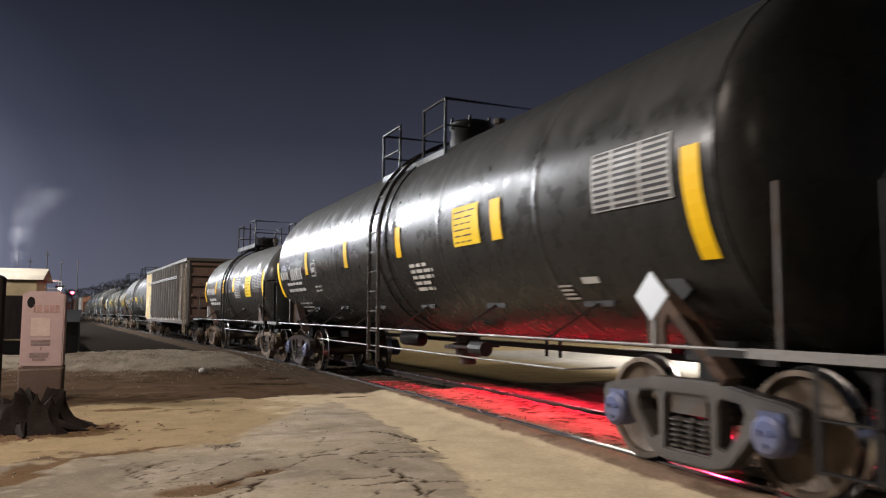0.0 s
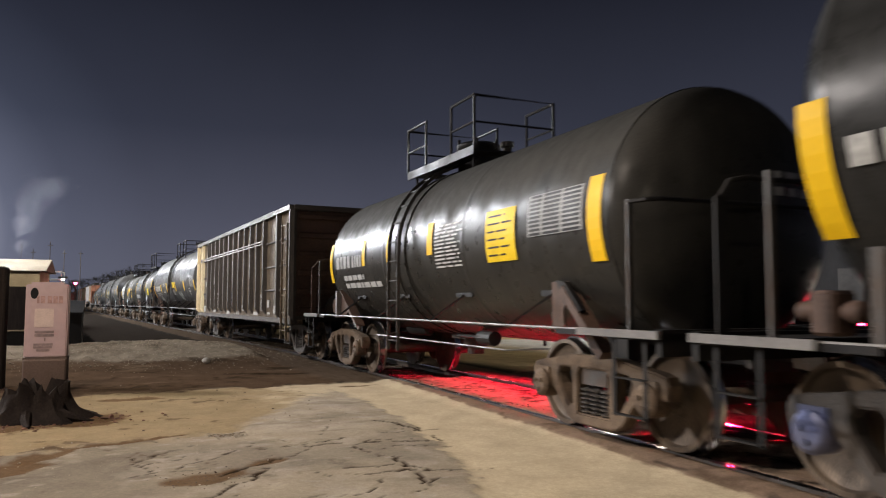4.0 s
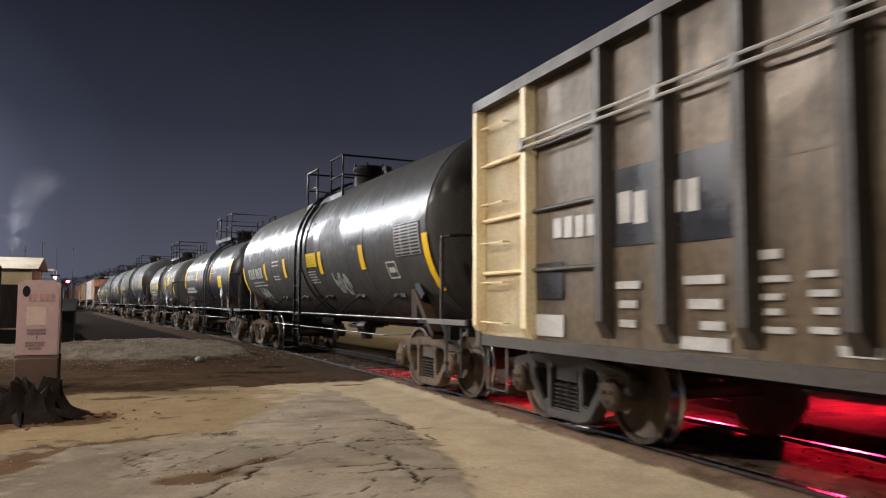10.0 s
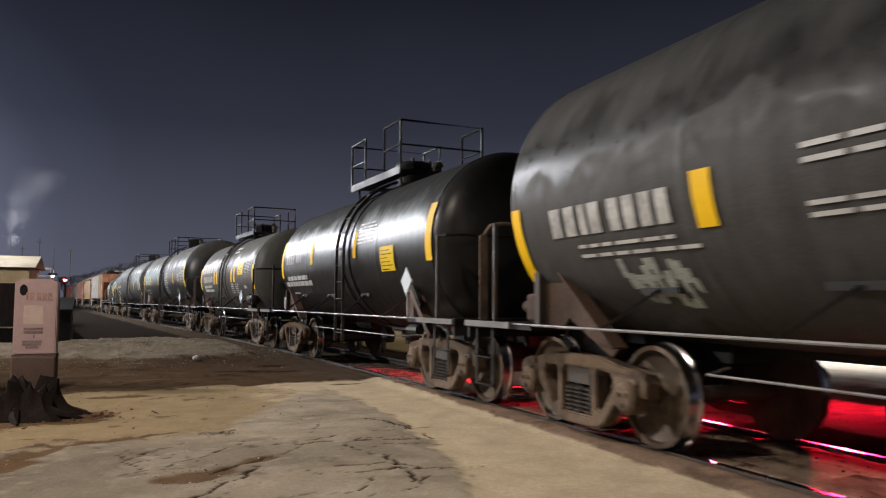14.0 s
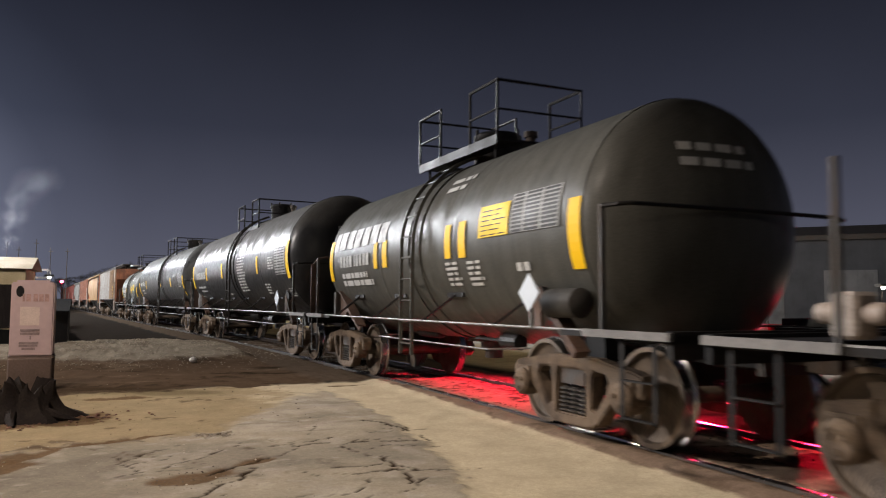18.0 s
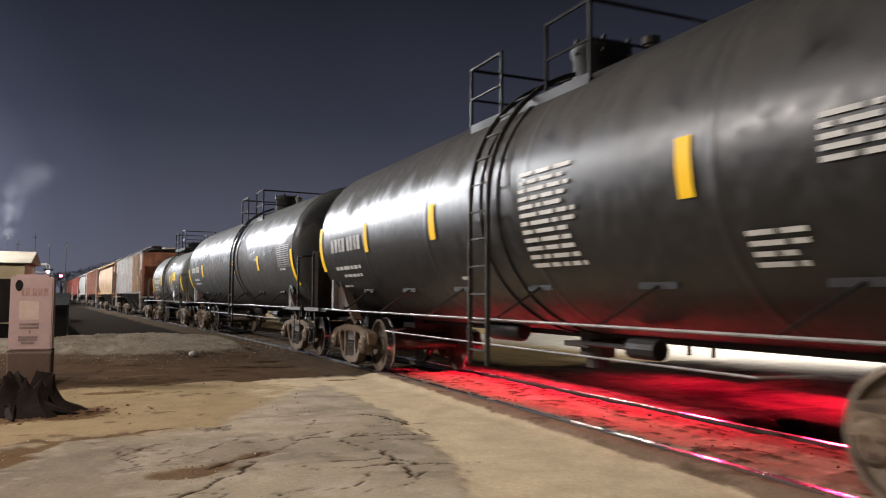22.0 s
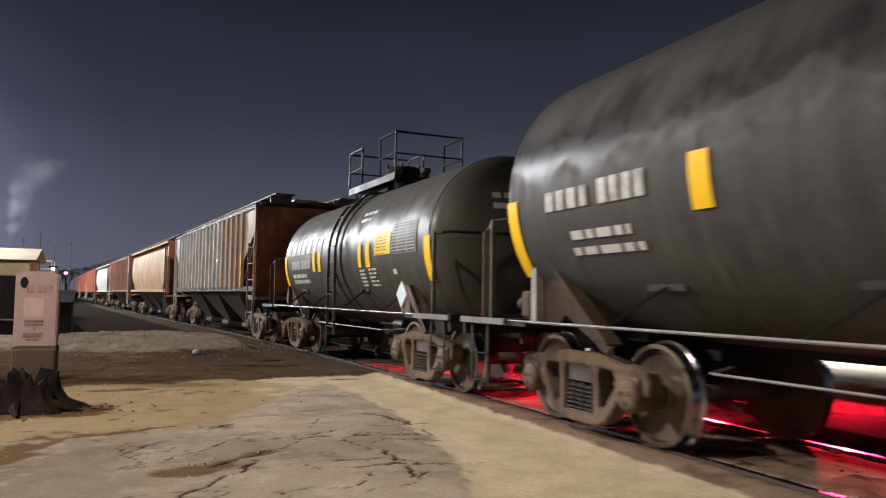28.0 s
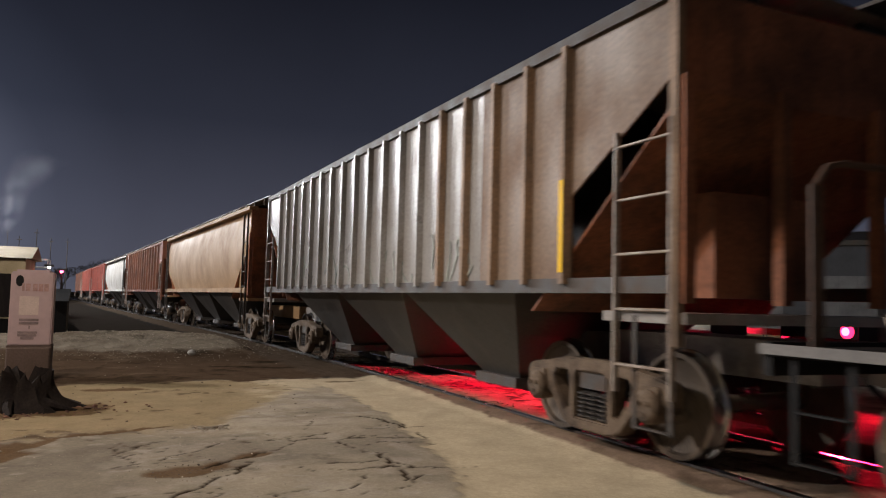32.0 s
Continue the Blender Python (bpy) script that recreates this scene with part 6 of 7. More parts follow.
def ground_material():
    m = bpy.data.materials.new("yard_ground")
    m.use_nodes = True
    nt = m.node_tree
    b = nt.nodes["Principled BSDF"]
    at = nt.nodes.new("ShaderNodeAttribute")
    at.attribute_name = "soil"
    tc = nt.nodes.new("ShaderNodeTexCoord")
    n1 = nt.nodes.new("ShaderNodeTexNoise")
    n1.inputs["Scale"].default_value, n1.inputs["Detail"].default_value, n1.inputs["Roughness"].default_value = 22, 8, 0.7
    n2 = nt.nodes.new("ShaderNodeTexVoronoi")
    n2.inputs["Scale"].default_value = 55
    n4 = nt.nodes.new("ShaderNodeTexNoise")
    n4.inputs["Scale"].default_value, n4.inputs["Detail"].default_value = 2.5, 6
    for n in (n1, n2, n4):
        nt.links.new(tc.outputs["Object"], n.inputs["Vector"])
    r1 = nt.nodes.new("ShaderNodeMapRange")
    r1.inputs[1].default_value, r1.inputs[2].default_value, r1.inputs[3].default_value, r1.inputs[4].default_value = 0.3, 0.7, 0.86, 1.13
    nt.links.new(n1.outputs[0], r1.inputs[0])
    r4 = nt.nodes.new("ShaderNodeMapRange")
    r4.inputs[1].default_value, r4.inputs[2].default_value, r4.inputs[3].default_value, r4.inputs[4].default_value = 0.3, 0.7, 0.88, 1.12
    nt.links.new(n4.outputs[0], r4.inputs[0])
    r2 = nt.nodes.new("ShaderNodeMapRange")
    r2.inputs[1].default_value, r2.inputs[2].default_value, r2.inputs[3].default_value, r2.inputs[4].default_value = 0.0, 0.6, 1.05, 0.94
    nt.links.new(n2.outputs["Distance"], r2.inputs[0])
    a = nt.nodes.new("ShaderNodeMath")
    a.operation = "MULTIPLY"
    nt.links.new(r1.outputs[0], a.inputs[0])
    nt.links.new(r2.outputs[0], a.inputs[1])
    a2 = nt.nodes.new("ShaderNodeMath")
    a2.operation = "MULTIPLY"
    nt.links.new(a.outputs[0], a2.inputs[0])
    nt.links.new(r4.outputs[0], a2.inputs[1])
    sc = nt.nodes.new("ShaderNodeVectorMath")
    sc.operation = "SCALE"
    nt.links.new(at.outputs["Color"], sc.inputs[0])
    nt.links.new(a2.outputs[0], sc.inputs["Scale"])
    nt.links.new(sc.outputs[0], b.inputs["Base Color"])
    b.inputs["Roughness"].default_value = 0.85
    b.inputs["Specular IOR Level"].default_value = 0.0
    bp = nt.nodes.new("ShaderNodeBump")
    bp.inputs["Strength"].default_value, bp.inputs["Distance"].default_value = 0.30, 0.02
    nt.links.new(n1.outputs[0], bp.inputs["Height"])
    nt.links.new(bp.outputs[0], b.inputs["Normal"])
    return m


me.materials.append(ground_material())
ground = tagged(new("ground", me), "cracked pale asphalt, yellow sand, brown dirt and gravel beside the railway", kind="structure")

# ---- sleepers and loose stones ----
WOOD = mat("weathered_sleeper_wood", (0.075, 0.055, 0.042), 0.9, vary=0.4, scale=12, bump=0.5, fine=40, dark=(0.035, 0.028, 0.022), island="object", stretch=(1, 6, 6))
bm = bmesh.new()
box(bm, -1.28, 1.28, -0.115, 0.115, -0.34, -0.135)
bmesh.ops.bevel(bm, geom=list(bm.edges), offset=0.012, segments=1, affect="EDGES")
tie = bpy.data.meshes.new("sleeper")
bm.to_mesh(tie)
bm.free()
tie.materials.append(WOOD)
rng = random.Random(11)
for k in range(150):
    s = 13.1 + k * 0.53
    x, y, a = line_at(s)
    share("sleeper", tie, track, pose(x + rng.uniform(-0.04, 0.04), y, rng.uniform(0.014, 0.032), 0, 0, math.degrees(a) + rng.uniform(-1.5, 1.5)))

STONE = mat("pale_loose_stone", (0.27, 0.23, 0.175), 0.9, vary=0.3, scale=30, bump=0.4, fine=60, island=True)
CLOD = mat("dark_earth_clod", (0.075, 0.048, 0.03), 0.95, vary=0.3, scale=30, bump=0.5, fine=60, island=True)


def scatter(name, count, area, size, material, label, seed):
    """Many small stones, each a lump of a few faces."""
    rng = random.Random(seed)
    v, f = [], []
    for k in range(count):
        x, y, z = area(rng)
        r = size[0] * (size[1] / size[0]) ** (rng.random() ** 2.2)
        base = len(v)
        ring = 5
        a0 = rng.random() * 6.28
        v.append((x, y, z + r * rng.uniform(0.5, 0.9)))
        for i in range(ring):
            a = a0 + 6.283 * i / ring
            q = r * rng.uniform(0.7, 1.25)
            v.append((x + q * math.cos(a), y + q * math.sin(a), z + r * rng.uniform(0.15, 0.4)))
        for i in range(ring):
            a = a0 + 6.283 * i / ring
            v.append((x + r * 0.8 * math.cos(a), y + r * 0.8 * math.sin(a), z - r * 0.5))
        for i in range(ring):
            j = (i + 1) % ring
            f.append((base, base + 1 + i, base + 1 + j))
            f.append((base + 1 + i, base + 6 + i, base + 6 + j, base + 1 + j))
    m = bpy.data.meshes.new(name)
    m.from_pydata(v, [], f)
    m.materials.append(material)
    return tagged(new(name, m), label, kind="stuff")


def height_at(x, y):
    i, j = min(max(int(np.searchsorted(ys, y)), 1), len(ys) - 1), min(max(int(np.searchsorted(xs, x)), 1), len(xs) - 1)
    return float(hgt[i, j])


def on(x, y):
    return x, y, height_at(x, y)


scatter("gravel", 5000, lambda g: on(g.gauss(0.2, 1.9), g.gauss(20.5, 1.9)), (0.006, 0.020), STONE, "pale loose gravel on a low mound", 3)
scatter("clods", 170, lambda g: on(g.uniform(-2.2, 2.6), g.uniform(8.3, 12.8)), (0.004, 0.020), CLOD, "dark crumbs of earth and leaves on the sand", 4)
scatter("clods", 150, lambda g: on(g.gauss(0.5, 0.2), g.gauss(6.15, 0.2)), (0.003, 0.011), CLOD, "dark earth crumbs in the broken asphalt", 5)
scatter("pebbles", 220, lambda g: on(g.uniform(-1.2, 1.4), g.uniform(5.0, 8.4)), (0.003, 0.011), STONE, "small pale pebbles on the asphalt", 6)
scatter("pebbles", 130, lambda g: on(g.gauss(0.86, 0.09), g.gauss(8.06, 0.09)), (0.008, 0.028), STONE, "broken pale asphalt crumbs", 7)
scatter("ballast_stones", 5200, lambda g: (lambda s, o: (*line_at(s, o)[:2], -0.115))(12.9 + 30 * g.random() ** 1.4, g.uniform(-1.9, 1.9)), (0.014, 0.045), mat("dark_ballast_stone", (0.105, 0.080, 0.060), 0.9, vary=0.4, scale=30, bump=0.3, fine=60, island=True), "dark ballast stones round the sleepers", 8)
scatter("rubble", 160, lambda g: (lambda s, o: (*line_at(s, o)[:2], -0.022))(g.uniform(2.5, 12.7), g.uniform(-0.6, 0.6)), (0.006, 0.022), CLOD, "crumbs of asphalt and dirt between the rails", 9)

bm = bmesh.new()
bmesh.ops.create_icosphere(bm, subdivisions=2, radius=0.085)
for v in bm.verts:
    v.co *= 1 + 0.25 * noise.noise(v.co * 14)
    v.co.z *= 0.75
white_stone = part("white_stone", bm, mat("white_stone_face", (0.68, 0.66, 0.62), 0.8, vary=0.2, scale=20, bump=0.3, fine=50), None)
white_stone.location = (1.36, 17.2, height_at(1.36, 17.2) + 0.05)
tagged(white_stone, "single whitish stone on the dirt by the gravel", "stone")

# ---- by the yard: sign pillar, post, stump, bin ----
PINK = mat("pale_pinkish_painted_metal", (0.44, 0.325, 0.335), 0.6, vary=0.09, scale=8, bump=0.05, fine=12, dark=(0.46, 0.33, 0.30), streak=0.25)
PLINTH = mat("brown_stained_concrete", (0.115, 0.078, 0.064), 0.85, vary=0.25, scale=8, bump=0.2, fine=40, dark=(0.08, 0.055, 0.04))
DARKWOOD = mat("dark_weathered_wood", (0.015, 0.011, 0.010), 0.85, vary=0.4, scale=10, bump=0.4, fine=40, dark=(0.03, 0.024, 0.02), stretch=(4, 4, 0.5), spec=0.1)
REDPAINT = mat("faded_red_paint", (0.47, 0.29, 0.27), 0.6, vary=0.3, scale=20, bump=0.0, fine=40)
GREYINK = mat("faded_grey_print", (0.27, 0.20, 0.20), 0.7, vary=0.3, scale=20, bump=0.0, fine=40)

pillar = empty("sign_pillar", "pale pinkish metal sign cabinet on a brown concrete plinth", "sign")
pillar.location = (-1.31, 13.15, 0)
bm = bmesh.new()
box(bm, -0.29, 0.29, -0.21, 0.21, 0.46, 1.57)
bmesh.ops.bevel(bm, geom=[e for e in bm.edges], offset=0.018, segments=2, affect="EDGES")
box(bm, -0.22, 0.22, -0.18, 0.18, 1.56, 1.60)
face = part("cabinet", bm, PINK, pillar)
bm = bmesh.new()
box(bm, -0.30, 0.30, -0.215, 0.26, 0.43, 0.465)
part("cabinet_ledge", bm, PLINTH, pillar)
bm = bmesh.new()
box(bm, -0.295, 0.295, -0.25, 0.28, -0.10, 0.435)
bmesh.ops.bevel(bm, geom=[e for e in bm.edges], offset=0.02, segments=1, affect="EDGES")
part("plinth", bm, PLINTH, pillar)
bm = bmesh.new()
for k in range(12):
    a, b = 6.283 * k / 12, 6.283 * (k + 1) / 12
    bm.faces.new([bm.verts.new(p) for p in ((-0.17, -0.214, 1.43), (-0.17 + 0.055 * math.cos(a), -0.214, 1.43 + 0.085 * math.sin(a)), (-0.17 + 0.055 * math.cos(b), -0.214, 1.43 + 0.085 * math.sin(b)))])
part("emblem", bm, BLACKPART, face, "round dark emblem")
bm = bmesh.new()
for x0, w in ((-0.135, 0.035), (-0.085, 0.06), (0.01, 0.06), (0.085, 0.06), (0.16, 0.06)):
    box(bm, x0, x0 + w, -0.2155, -0.2125, 1.28, 1.39)
part("number_bars", bm, REDPAINT, face, "row of faded red bars")
bm = bmesh.new()
for z, x0, x1 in ((0.85, -0.15, 0.11), (0.80, -0.15, 0.11), (0.66, -0.16, 0.10), (0.62, -0.16, 0.09), (0.575, -0.12, 0.06)):
    box(bm, x0, x1, -0.2155, -0.2125, z - 0.02, z + 0.015)
box(bm, -0.02, 0.0, -0.2155, -0.2125, 0.71, 0.76)
part("notice_lines", bm, GREYINK, face, "faded grey notice lines")
bm = bmesh.new()
box(bm, -0.16, 0.10, -0.2145, -0.2125, 0.92, 1.20)
part("notice_sheet", bm, mat("bleached_paper", (0.60, 0.48, 0.44), 0.8, vary=0.15, scale=20, bump=0.0), face)

bm = bmesh.new()
box(bm, -0.24, 0.24, -0.20, 0.20, -0.12, 1.86)
bmesh.ops.bevel(bm, geom=[e for e in bm.edges], offset=0.025, segments=1, affect="EDGES")
post = part("timber_post", bm, DARKWOOD, None)
post.location = (-2.22, 13.9, 0)
tagged(post, "thick dark weathered timber post on the dirt", "post")

# jagged stump with roots
bm = bmesh.new()
rs = random.Random(5)
rings = []
for k, (z, r0) in enumerate(((-0.10, 0.50), (-0.02, 0.40), (0.08, 0.31), (0.20, 0.27), (0.32, 0.25))):
    ring = []
    for i in range(28):
        a = 6.283 * i / 28
        lobe = 1 + 0.22 * math.sin(a * 5 + 0.6) * (1 - k / 6) + 0.10 * math.sin(a * 11 + k)
        top = (rs.uniform(-0.12, 0.10) if k == 4 else 0)
        ring.append(bm.verts.new((1.25 * r0 * lobe * math.cos(a), 0.95 * r0 * lobe * math.sin(a), z + top)))
    rings.append(ring)
for a, b in zip(rings, rings[1:]):
    for i in range(28):
        j = (i + 1) % 28
        bm.faces.new((a[i], a[j], b[j], b[i]))
mid = bm.verts.new((0.05, 0, 0.12))
for i in range(28):
    bm.faces.new((rings[-1][i], rings[-1][(i + 1) % 28], mid))
stump = empty("tree_stump", "dark rotten tree stump with jagged top in the dirt", "tree stump")
stump.location = (-1.08, 10.0, 0)
bmesh.ops.subdivide_edges(bm, edges=list(bm.edges), cuts=1, use_grid_fill=True)
for v in bm.verts:
    v.co += Vector((1, 1, 0.6)) * 0.035 * noise.noise(Vector((v.co.x * 9, v.co.y * 9, v.co.z * 4)))
bmesh.ops.recalc_face_normals(bm, faces=bm.faces)
part("stump_wood", bm, DARKWOOD, stump, smooth=True)
for k in range(6):
    a = k * 1.05 + 0.3
    bm = bmesh.new()
    q = [(0.34 * math.cos(a), 0.28 * math.sin(a), 0.02), (0.52 * math.cos(a + 0.1), 0.42 * math.sin(a + 0.1), -0.03), (0.72 * math.cos(a + 0.2), 0.6 * math.sin(a + 0.2), -0.07)]
    rod(bm, q[0], q[1], 0.07, 8, 0.05)
    rod(bm, q[1], q[2], 0.05, 8, 0.02)
    part("root", bm, DARKWOOD, stump)
scatter("litter", 420, lambda g: on(-1.08 + g.gauss(0, 0.5), 9.8 + g.gauss(0, 0.28)), (0.008, 0.04), mat("red_brown_leaf_litter", (0.115, 0.05, 0.03), 0.95, vary=0.3, scale=30, bump=0.4, fine=60, island=True), "red-brown bark and leaf litter round the stump", 12)

bin_ob = empty("slant_top_bin", "dark slant-topped bin on the dirt", "bin")
bin_ob.location = (-1.62, 22.0, 0)
bm = bmesh.new()
slab(bm, [(-0.35, -0.1), (0.35, -0.1), (0.35, 1.30), (-0.35, 1.02)], -0.24, 0.24)
part("bin_body", bm, BLACKPART, bin_ob)
bm = bmesh.new()
slab(bm, [(-0.40, 1.00), (0.38, 1.31), (0.38, 1.35), (-0.40, 1.04)], -0.27, 0.27)
part("bin_lid", bm, BLACKPART, bin_ob)

# ---- beyond the yard: shed, poles, lights, trees, plume ----
WALLY = mat("cream_board_wall", (0.42, 0.33, 0.19), 0.8, vary=0.2, scale=4, bump=0.2, fine=20)
ROOF = mat("tan_sheet_roof", (0.34, 0.27, 0.17), 0.7, vary=0.25, scale=3, bump=0.2, fine=15)
shed = empty("shed", "low cream board shed with a tan sheet roof", "shed")
shed.location = (-9.4, 41.0, 0)
bm = bmesh.new()
box(bm, -4.6, 4.9, 0, 4, -0.2, 2.85)
part("wall", bm, WALLY, shed)
bm = bmesh.new()
slab(bm, [(-0.4, 2.80), (4.4, 2.80), (2.0, 3.45)], -4.9, 5.2)
part("roof", bm, ROOF, shed)
for x in (-3, 0.2, 3.2):
    bm = bmesh.new()
    box(bm, x, x + 1.2, -0.06, 0.02, 0.0 if x > 0 else 0.9, 2.05)
    part("door" if x > 0 else "shutter", bm, DARKWOOD, shed)
STEEL = mat("galvanised_steel", (0.45, 0.45, 0.45), 0.45, 0.6, vary=0.2, scale=20, bump=0.05, fine=60)

deck = empty("railed_deck", "raised steel deck with pale pipe railings", "platform")
deck.location = (-5.0, 46.0, -0.35)
for x in (-1.0, 0.0, 1.0):
    for y in (0, 1.6):
        bm = bmesh.new()
        rod(bm, (x, y, -0.2), (x, y, 3.35), 0.035, 8)
        part("post", bm, STEEL, deck)
bm = bmesh.new()
box(bm, -1.05, 1.05, -0.05, 1.65, 2.38, 2.45)
part("deck_plate", bm, IRON, deck)
for z in (2.9, 3.33):
    bm = bmesh.new()
    pipe(bm, [(-1.0, 0, z), (1.0, 0, z), (1.0, 1.6, z), (-1.0, 1.6, z), (-1.0, 0, z)], 0.03)
    part("railing", bm, STEEL, deck)

GLOW_WHITE = mat("lamp_glow_white", (1.0, 0.93, 0.80), emit=40)
GLOW_RED = mat("lamp_glow_red", (1.0, 0.03, 0.07), emit=55)
GLOW_ROUNDEL = mat("lens_glare_red", (1.0, 0.02, 0.09), emit=6)
GLOW_GATE = mat("gate_lens_glow_red", (1.0, 0.02, 0.06), emit=60)


def light_post(at, top, glow, label, r=0.12, arm=0.0):
    ob = empty("lamp_post", label, "lamp post", "lights beyond the yard")
    ob.location = (at[0], at[1], 0)
    bm = bmesh.new()
    rod(bm, (0, 0, -0.2), (0, 0, top), 0.035, 8, 0.025)
    if arm:
        rod(bm, (0, 0, top), (arm, 0, top + 0.15), 0.035, 8)
    part("pole", bm, IRON, ob)
    bm = bmesh.new()
    box(bm, arm - 0.22, arm + 0.22, -0.15, 0.15, top + 0.16, top + 0.26)
    part("lamp_head", bm, IRON, ob)
    bm = bmesh.new()
    bmesh.ops.create_icosphere(bm, subdivisions=2, radius=r)
    bmesh.ops.translate(bm, verts=bm.verts, vec=(arm, -0.05, top + 0.12))
    part("lens", bm, glow, ob, "glowing lens")
    return ob


light_post((-3.2, 44.6), 2.2, GLOW_RED, "short post with a red signal light", 0.09)
light_post((-4.5, 45.0), 2.9, GLOW_RED, "short post with a small red light", 0.07)
light_post((-3.85, 45.2), 2.42, GLOW_WHITE, "short post with a white lamp", 0.08)
light_post((-5.0, 62.0), 1.2, GLOW_WHITE, "low white lamp far along the line", 0.10)
light_post((20.4, 22.9), 4.0, GLOW_WHITE, "street lamp across the railway", 0.11, -0.5)
light_post((24.5, 23.9), 5.0, GLOW_WHITE, "street lamp across the railway", 0.09, -0.5)
light_post((29.0, 28.5), 2.0, GLOW_WHITE, "low lamp across the railway", 0.09)
light_post((27.5, 21.0), 1.9, GLOW_WHITE, "low lamp across the railway", 0.08)
for x, y, h in ((-7.3, 62, 5.2), (-6.0, 60, 5.6), (-5.6, 66, 5.4), (-4.3, 64, 5.3), (-13.0, 100, 8.2)):
    ob = empty("utility_pole", "thin pale utility pole in the distance", "pole", "poles beyond the yard")
    ob.location = (x, y, 0)
    bm = bmesh.new()
    rod(bm, (0, 0, -0.2), (0, 0, h), 0.04, 8, 0.025)
    part("pole", bm, IRON, ob)
    bm = bmesh.new()
    box(bm, -0.16, 0.16, -0.03, 0.03, h - 0.30, h - 0.25)
    part("crossarm", bm, IRON, ob)

BARK = mat("grey_bark", (0.06, 0.052, 0.045), 0.9, vary=0.3, scale=10, bump=0.3, fine=30)


def bare_tree(at, height, seed):
    g = random.Random(seed)
    ob = empty("bare_tree", "leafless winter tree, dark against the sky", "tree", "trees along the line")
    ob.location = at
    bm = bmesh.new()
    rod(bm, (0, 0, -0.3), (0.1, 0, height * 0.4), 0.22, 8, 0.14)
    part("trunk", bm, BARK, ob)
    v, f = [], []

    def twig(p, d, length, r, level):
        q = p + d * length
        side = d.cross(Vector((0.3, 0.9, 0.1))).normalized()
        up = d.cross(side).normalized()
        n = len(v)
        for c, rr in ((p, r), (q, r * 0.6)):
            for k in range(3):
                a = k * 2.094
                v.append(tuple(c + side * rr * math.cos(a) + up * rr * math.sin(a)))
        for k in range(3):
            f.append((n + k, n + (k + 1) % 3, n + 3 + (k + 1) % 3, n + 3 + k))
        if level < 5:
            for k in range(3 if level < 4 else 4):
                nd = (d + Vector((g.gauss(0, 0.5), g.gauss(0, 0.5), g.gauss(0.12, 0.35)))).normalized()
                twig(p.lerp(q, g.uniform(0.6, 1.0)), nd, length * g.uniform(0.62, 0.82), max(r * 0.58, 0.022), level + 1)

    for k in range(5):
        a = k * 1.257 + g.random()
        twig(Vector((0.1, 0, height * g.uniform(0.28, 0.4))), Vector((math.cos(a) * 0.6, math.sin(a) * 0.6, 0.9)).normalized(), height * 0.22, 0.11, 1)
    m = bpy.data.meshes.new("crown")
    m.from_pydata(v, [], f)
    m.materials.append(BARK)
    c = new("crown", m)
    c.parent = ob


for k, (x, y, h) in enumerate(((-6.5, 152, 7.6), (-3.0, 158, 9.2), (0.5, 150, 9.6), (3.5, 160, 9.0), (7.5, 152, 7.5), (-12, 170, 7.2), (12, 165, 7.8), (18, 170, 7.5), (-18, 120, 6.8))):
    bare_tree((x, y, -0.1), h, 20 + k)

# ---- across the railway: gate, far building ----
gate = empty("crossing_gate", "lowered crossing gate with red and white arm and two red lights", "crossing gate")
gate.location = (9.2, 0, 0)
bm = bmesh.new()
rod(bm, (0.15, 3.2, -0.1), (0.15, 3.2, 3.6), 0.07, 12)
box(bm, -0.05, 0.35, 3.0, 3.4, -0.1, 0.06)
part("mast", bm, STEEL, gate)
WHITEP = mat("white_gate_paint", (0.72, 0.72, 0.70), 0.5, vary=0.15, scale=10, bump=0.0)
REDP = mat("red_gate_paint", (0.45, 0.02, 0.02), 0.5, vary=0.15, scale=10, bump=0.0)
for k in range(16):
    bm = bmesh.new()
    box(bm, 0.13, 0.17, 3.1 + k * 0.5, 3.6 + k * 0.5, 0.90, 1.0)
    part("arm_section", bm, REDP if k % 2 else WHITEP, gate)
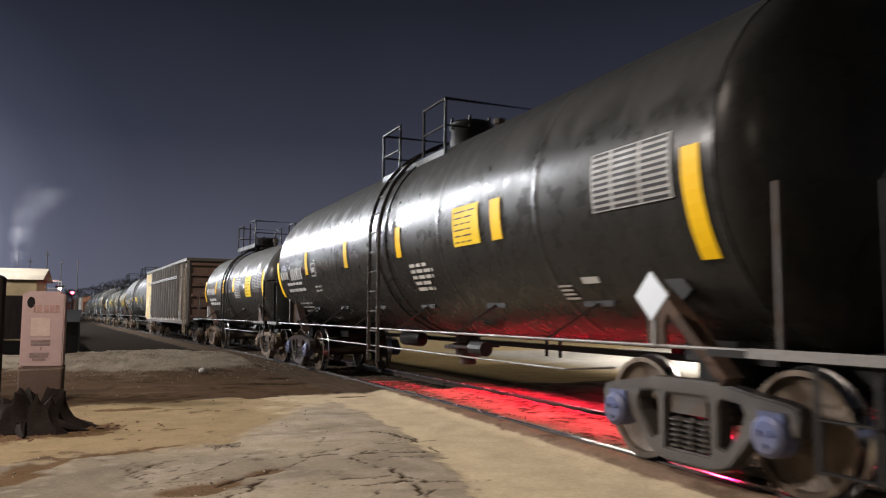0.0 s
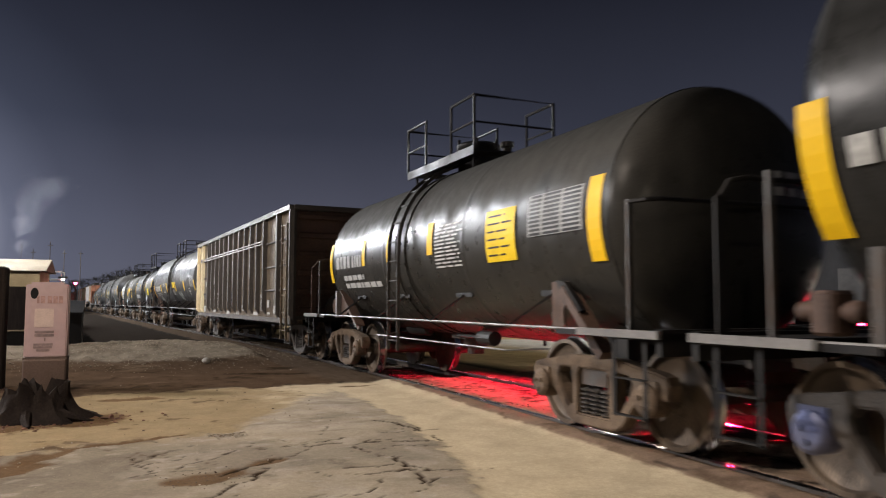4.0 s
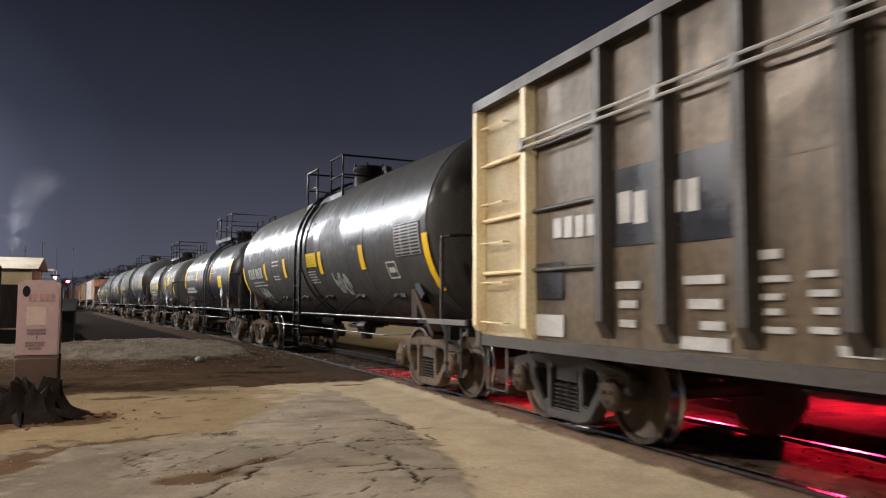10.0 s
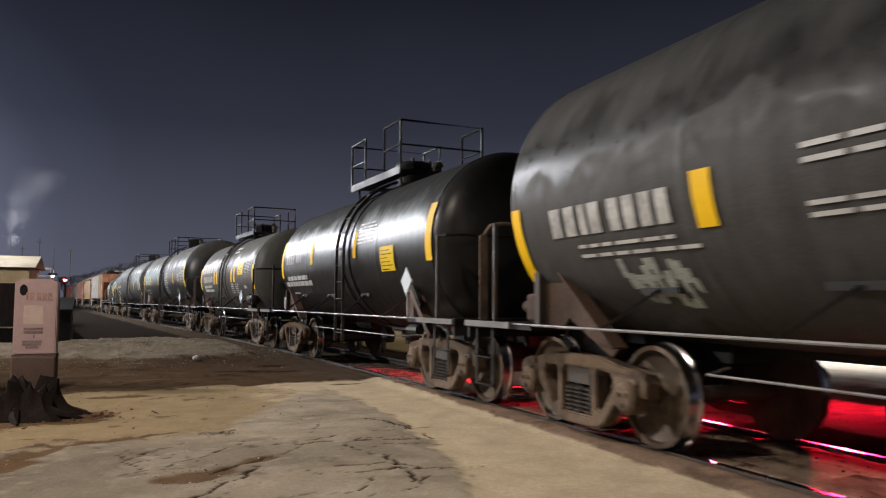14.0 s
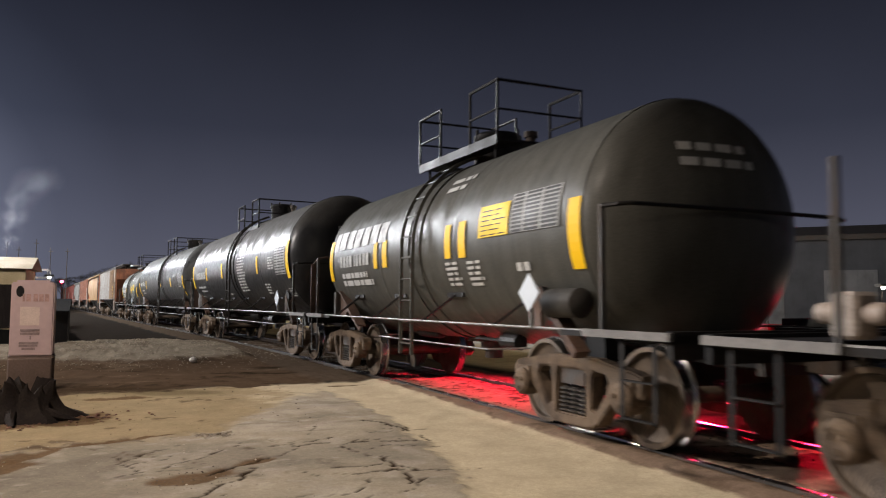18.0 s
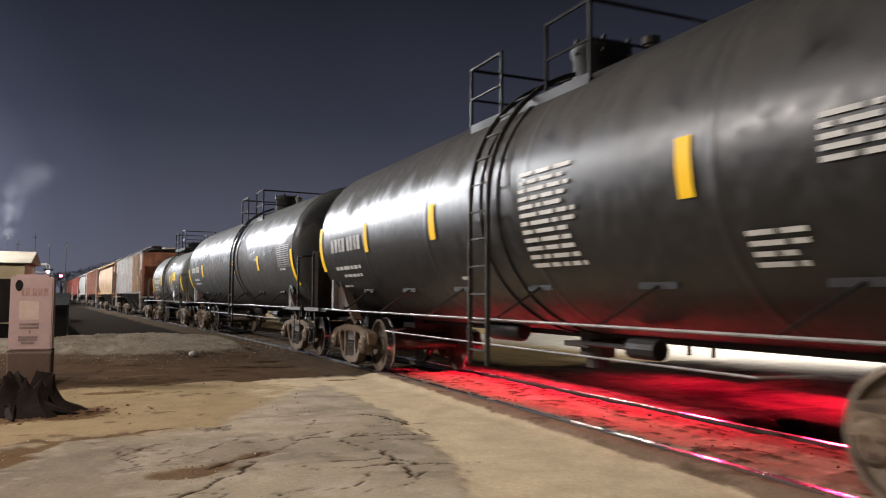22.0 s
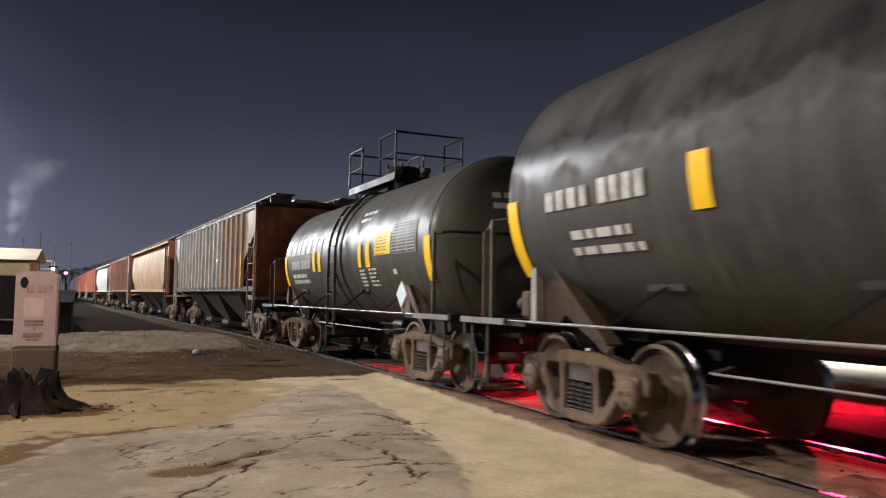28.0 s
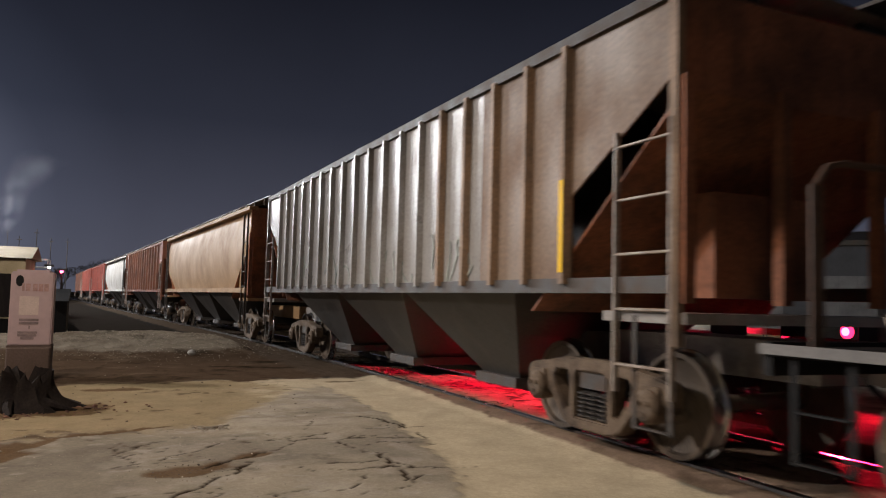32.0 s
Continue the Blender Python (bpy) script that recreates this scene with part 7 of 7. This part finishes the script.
for x, y, z in GATE_LIGHTS:
    bm = bmesh.new()
    rod(bm, (x - 9.2 + 0.06, y, z), (x - 9.2 + 0.30, y, z), 0.06, 12)
    hood = part("light_housing", bm, BLACKPART, gate)
    # added slanting plate over the lens and bars round it, to cut red spill
    bm = bmesh.new()
    lens_x = x - 9.2
    slab(bm, [(-0.60, 0.0), (0.60, 0.0), (0.60, 0.008), (-0.60, 0.008)], -0.24, 0.24)
    bmesh.ops.rotate(bm, verts=bm.verts, cent=(0, 0, 0), matrix=Matrix.Rotation(radians(-19.3), 3, "Y"))
    bmesh.ops.translate(bm, verts=bm.verts, vec=(lens_x - 0.345, y, z - 0.03))
    box(bm, lens_x - 0.372, lens_x - 0.358, y - 0.62, y + 0.62, z - 0.45, z - 0.10)
    box(bm, lens_x - 0.372, lens_x + 0.10, y - 0.62, y + 0.62, z - 0.46, z - 0.45)
    for dy in (-0.61, 0.61):
        box(bm, lens_x - 0.58, lens_x + 0.15, y + dy - 0.005, y + dy + 0.005, z - 0.46, z + 0.07)
    part("beam_blocker", bm, BLACKPART, hood)
    bm = bmesh.new()
    rod(bm, (x - 9.2 - 0.0, y, z), (x - 9.2 + 0.06, y, z), 0.045, 14)
    part("lens", bm, GLOW_GATE, hood, "glowing red lens")
    if y < 9:
        # added disc on a short bracket, standing in for the lens and its glare
        cx, cy, cz = x - 9.2 - 0.66, y - 0.50, z + 0.0
        bm = bmesh.new()
        rod(bm, (cx, cy, cz), (cx + 0.04, cy, cz), 0.088, 20)
        roundel = part("glare_disc", bm, GLOW_ROUNDEL, hood, "red disc standing in for the lens glare")
        bm = bmesh.new()
        rod(bm, (cx + 0.03, cy, cz), (cx + 0.04, cy, cz + 0.05), 0.012, 6)
        bar(bm, (cx + 0.035, cy, cz + 0.05), (cx + 0.30, cy, cz + 0.045), 0.02, 0.01)
        part("bracket", bm, BLACKPART, roundel)
        bm = bmesh.new()
        rod(bm, (cx - 0.02, cy, cz), (cx - 0.001, cy, cz), 0.05, 18)
        part("glare_core", bm, GLOW_GATE, roundel, "white core of the added glare disc")

ROLLER = mat("dull_roller_door_paint", (0.16, 0.16, 0.165), 0.6, vary=0.3, scale=4, bump=0.1, fine=20, streak=0.3)
METAL = mat("grey_metal_cladding", (0.055, 0.058, 0.068), 0.55, 0.1, vary=0.2, scale=3, bump=0.1, fine=20, streak=0.2)
hall = empty("metal_hall", "grey metal-clad hall across the railway", "building")
hall.matrix_world = pose(34, 38, 0, 0, 0, -48)
bm = bmesh.new()
box(bm, -16, 16, 0, 12, -0.2, 5.2)
part("wall", bm, METAL, hall)
bm = bmesh.new()
slab(bm, [(-0.3, 5.2), (12.3, 5.2), (12.3, 5.5), (6, 6.6), (-0.3, 5.5)], -16.3, 16.3)
part("roof", bm, IRON, hall)
for x in (-12, -7, -2, 3, 8, 13):
    bm = bmesh.new()
    box(bm, x - 1.4, x + 1.4, -0.05, 0.05, -0.1, 3.4)
    part("door", bm, ROLLER, hall, "dull grey roller door")

# faint plume over the plant: a drift of fine droplets
STEAM = mat("white_steam_droplets", (0.80, 0.82, 0.86), 0.9, vary=0.0, scale=1, bump=0.0)
g = random.Random(9)
v, f = [], []
for k in range(70000):
    u = g.random() ** 0.8
    spread = 0.35 + 1.15 * u
    c = Vector((-16.0 + 3.6 * u ** 1.6 + g.gauss(0, spread) + 0.5 * math.sin(u * 9), 119 + g.gauss(0, spread), 8.6 + 10.0 * u + g.gauss(0, 0.5)))
    if noise.noise(c * 0.55) < -0.15:
        continue
    n = len(v)
    for q in range(3):
        v.append(tuple(c + Vector((g.gauss(0, 1), g.gauss(0, 1), g.gauss(0, 1))).normalized() * 0.0155))
    f.append((n, n + 1, n + 2))
me = bpy.data.meshes.new("steam_plume")
me.from_pydata(v, [], f)
me.materials.append(STEAM)
plume = tagged(new("steam_plume", me), "thin pale steam plume over the distant plant", kind="stuff")
# added lamp without a known source, to brighten the plume
lamp("plume_fill", (-22, 112, 6), 9000, (0.9, 0.94, 1.0), 0.6)


def motions():
    """The train rolls past; wheels turn by the way it has run."""
    times = [k * 1.0 for k in range(33)]
    for car, centre, hb in CARS:
        rows = []
        for t in times:
            s = centre - gone(t)
            xa, ya, _ = line_at(s - hb)
            xb, yb, _ = line_at(s + hb)
            rows.append((t, pose((xa + xb) / 2, (ya + yb) / 2, 0, 0, 0, math.degrees(math.atan2(-(xb - xa), yb - ya)))))
        walk(car, rows)
    walk(plume, [(0, pose(0, 0, 0)), (16, pose(0.5, 0, 0.6)), (32, pose(0.2, 0, 1.2))])
    steps = [k * 32.0 / 220 for k in range(221)]
    turns = [(t, math.degrees((gone(t) - gone(0)) / WHEEL_R)) for t in steps]
    for w, d in SPINNING:
        walk(w, [(t, pose(0, d, WHEEL_R, a % 360.0, 0, 0)) for t, a in turns])


motions()
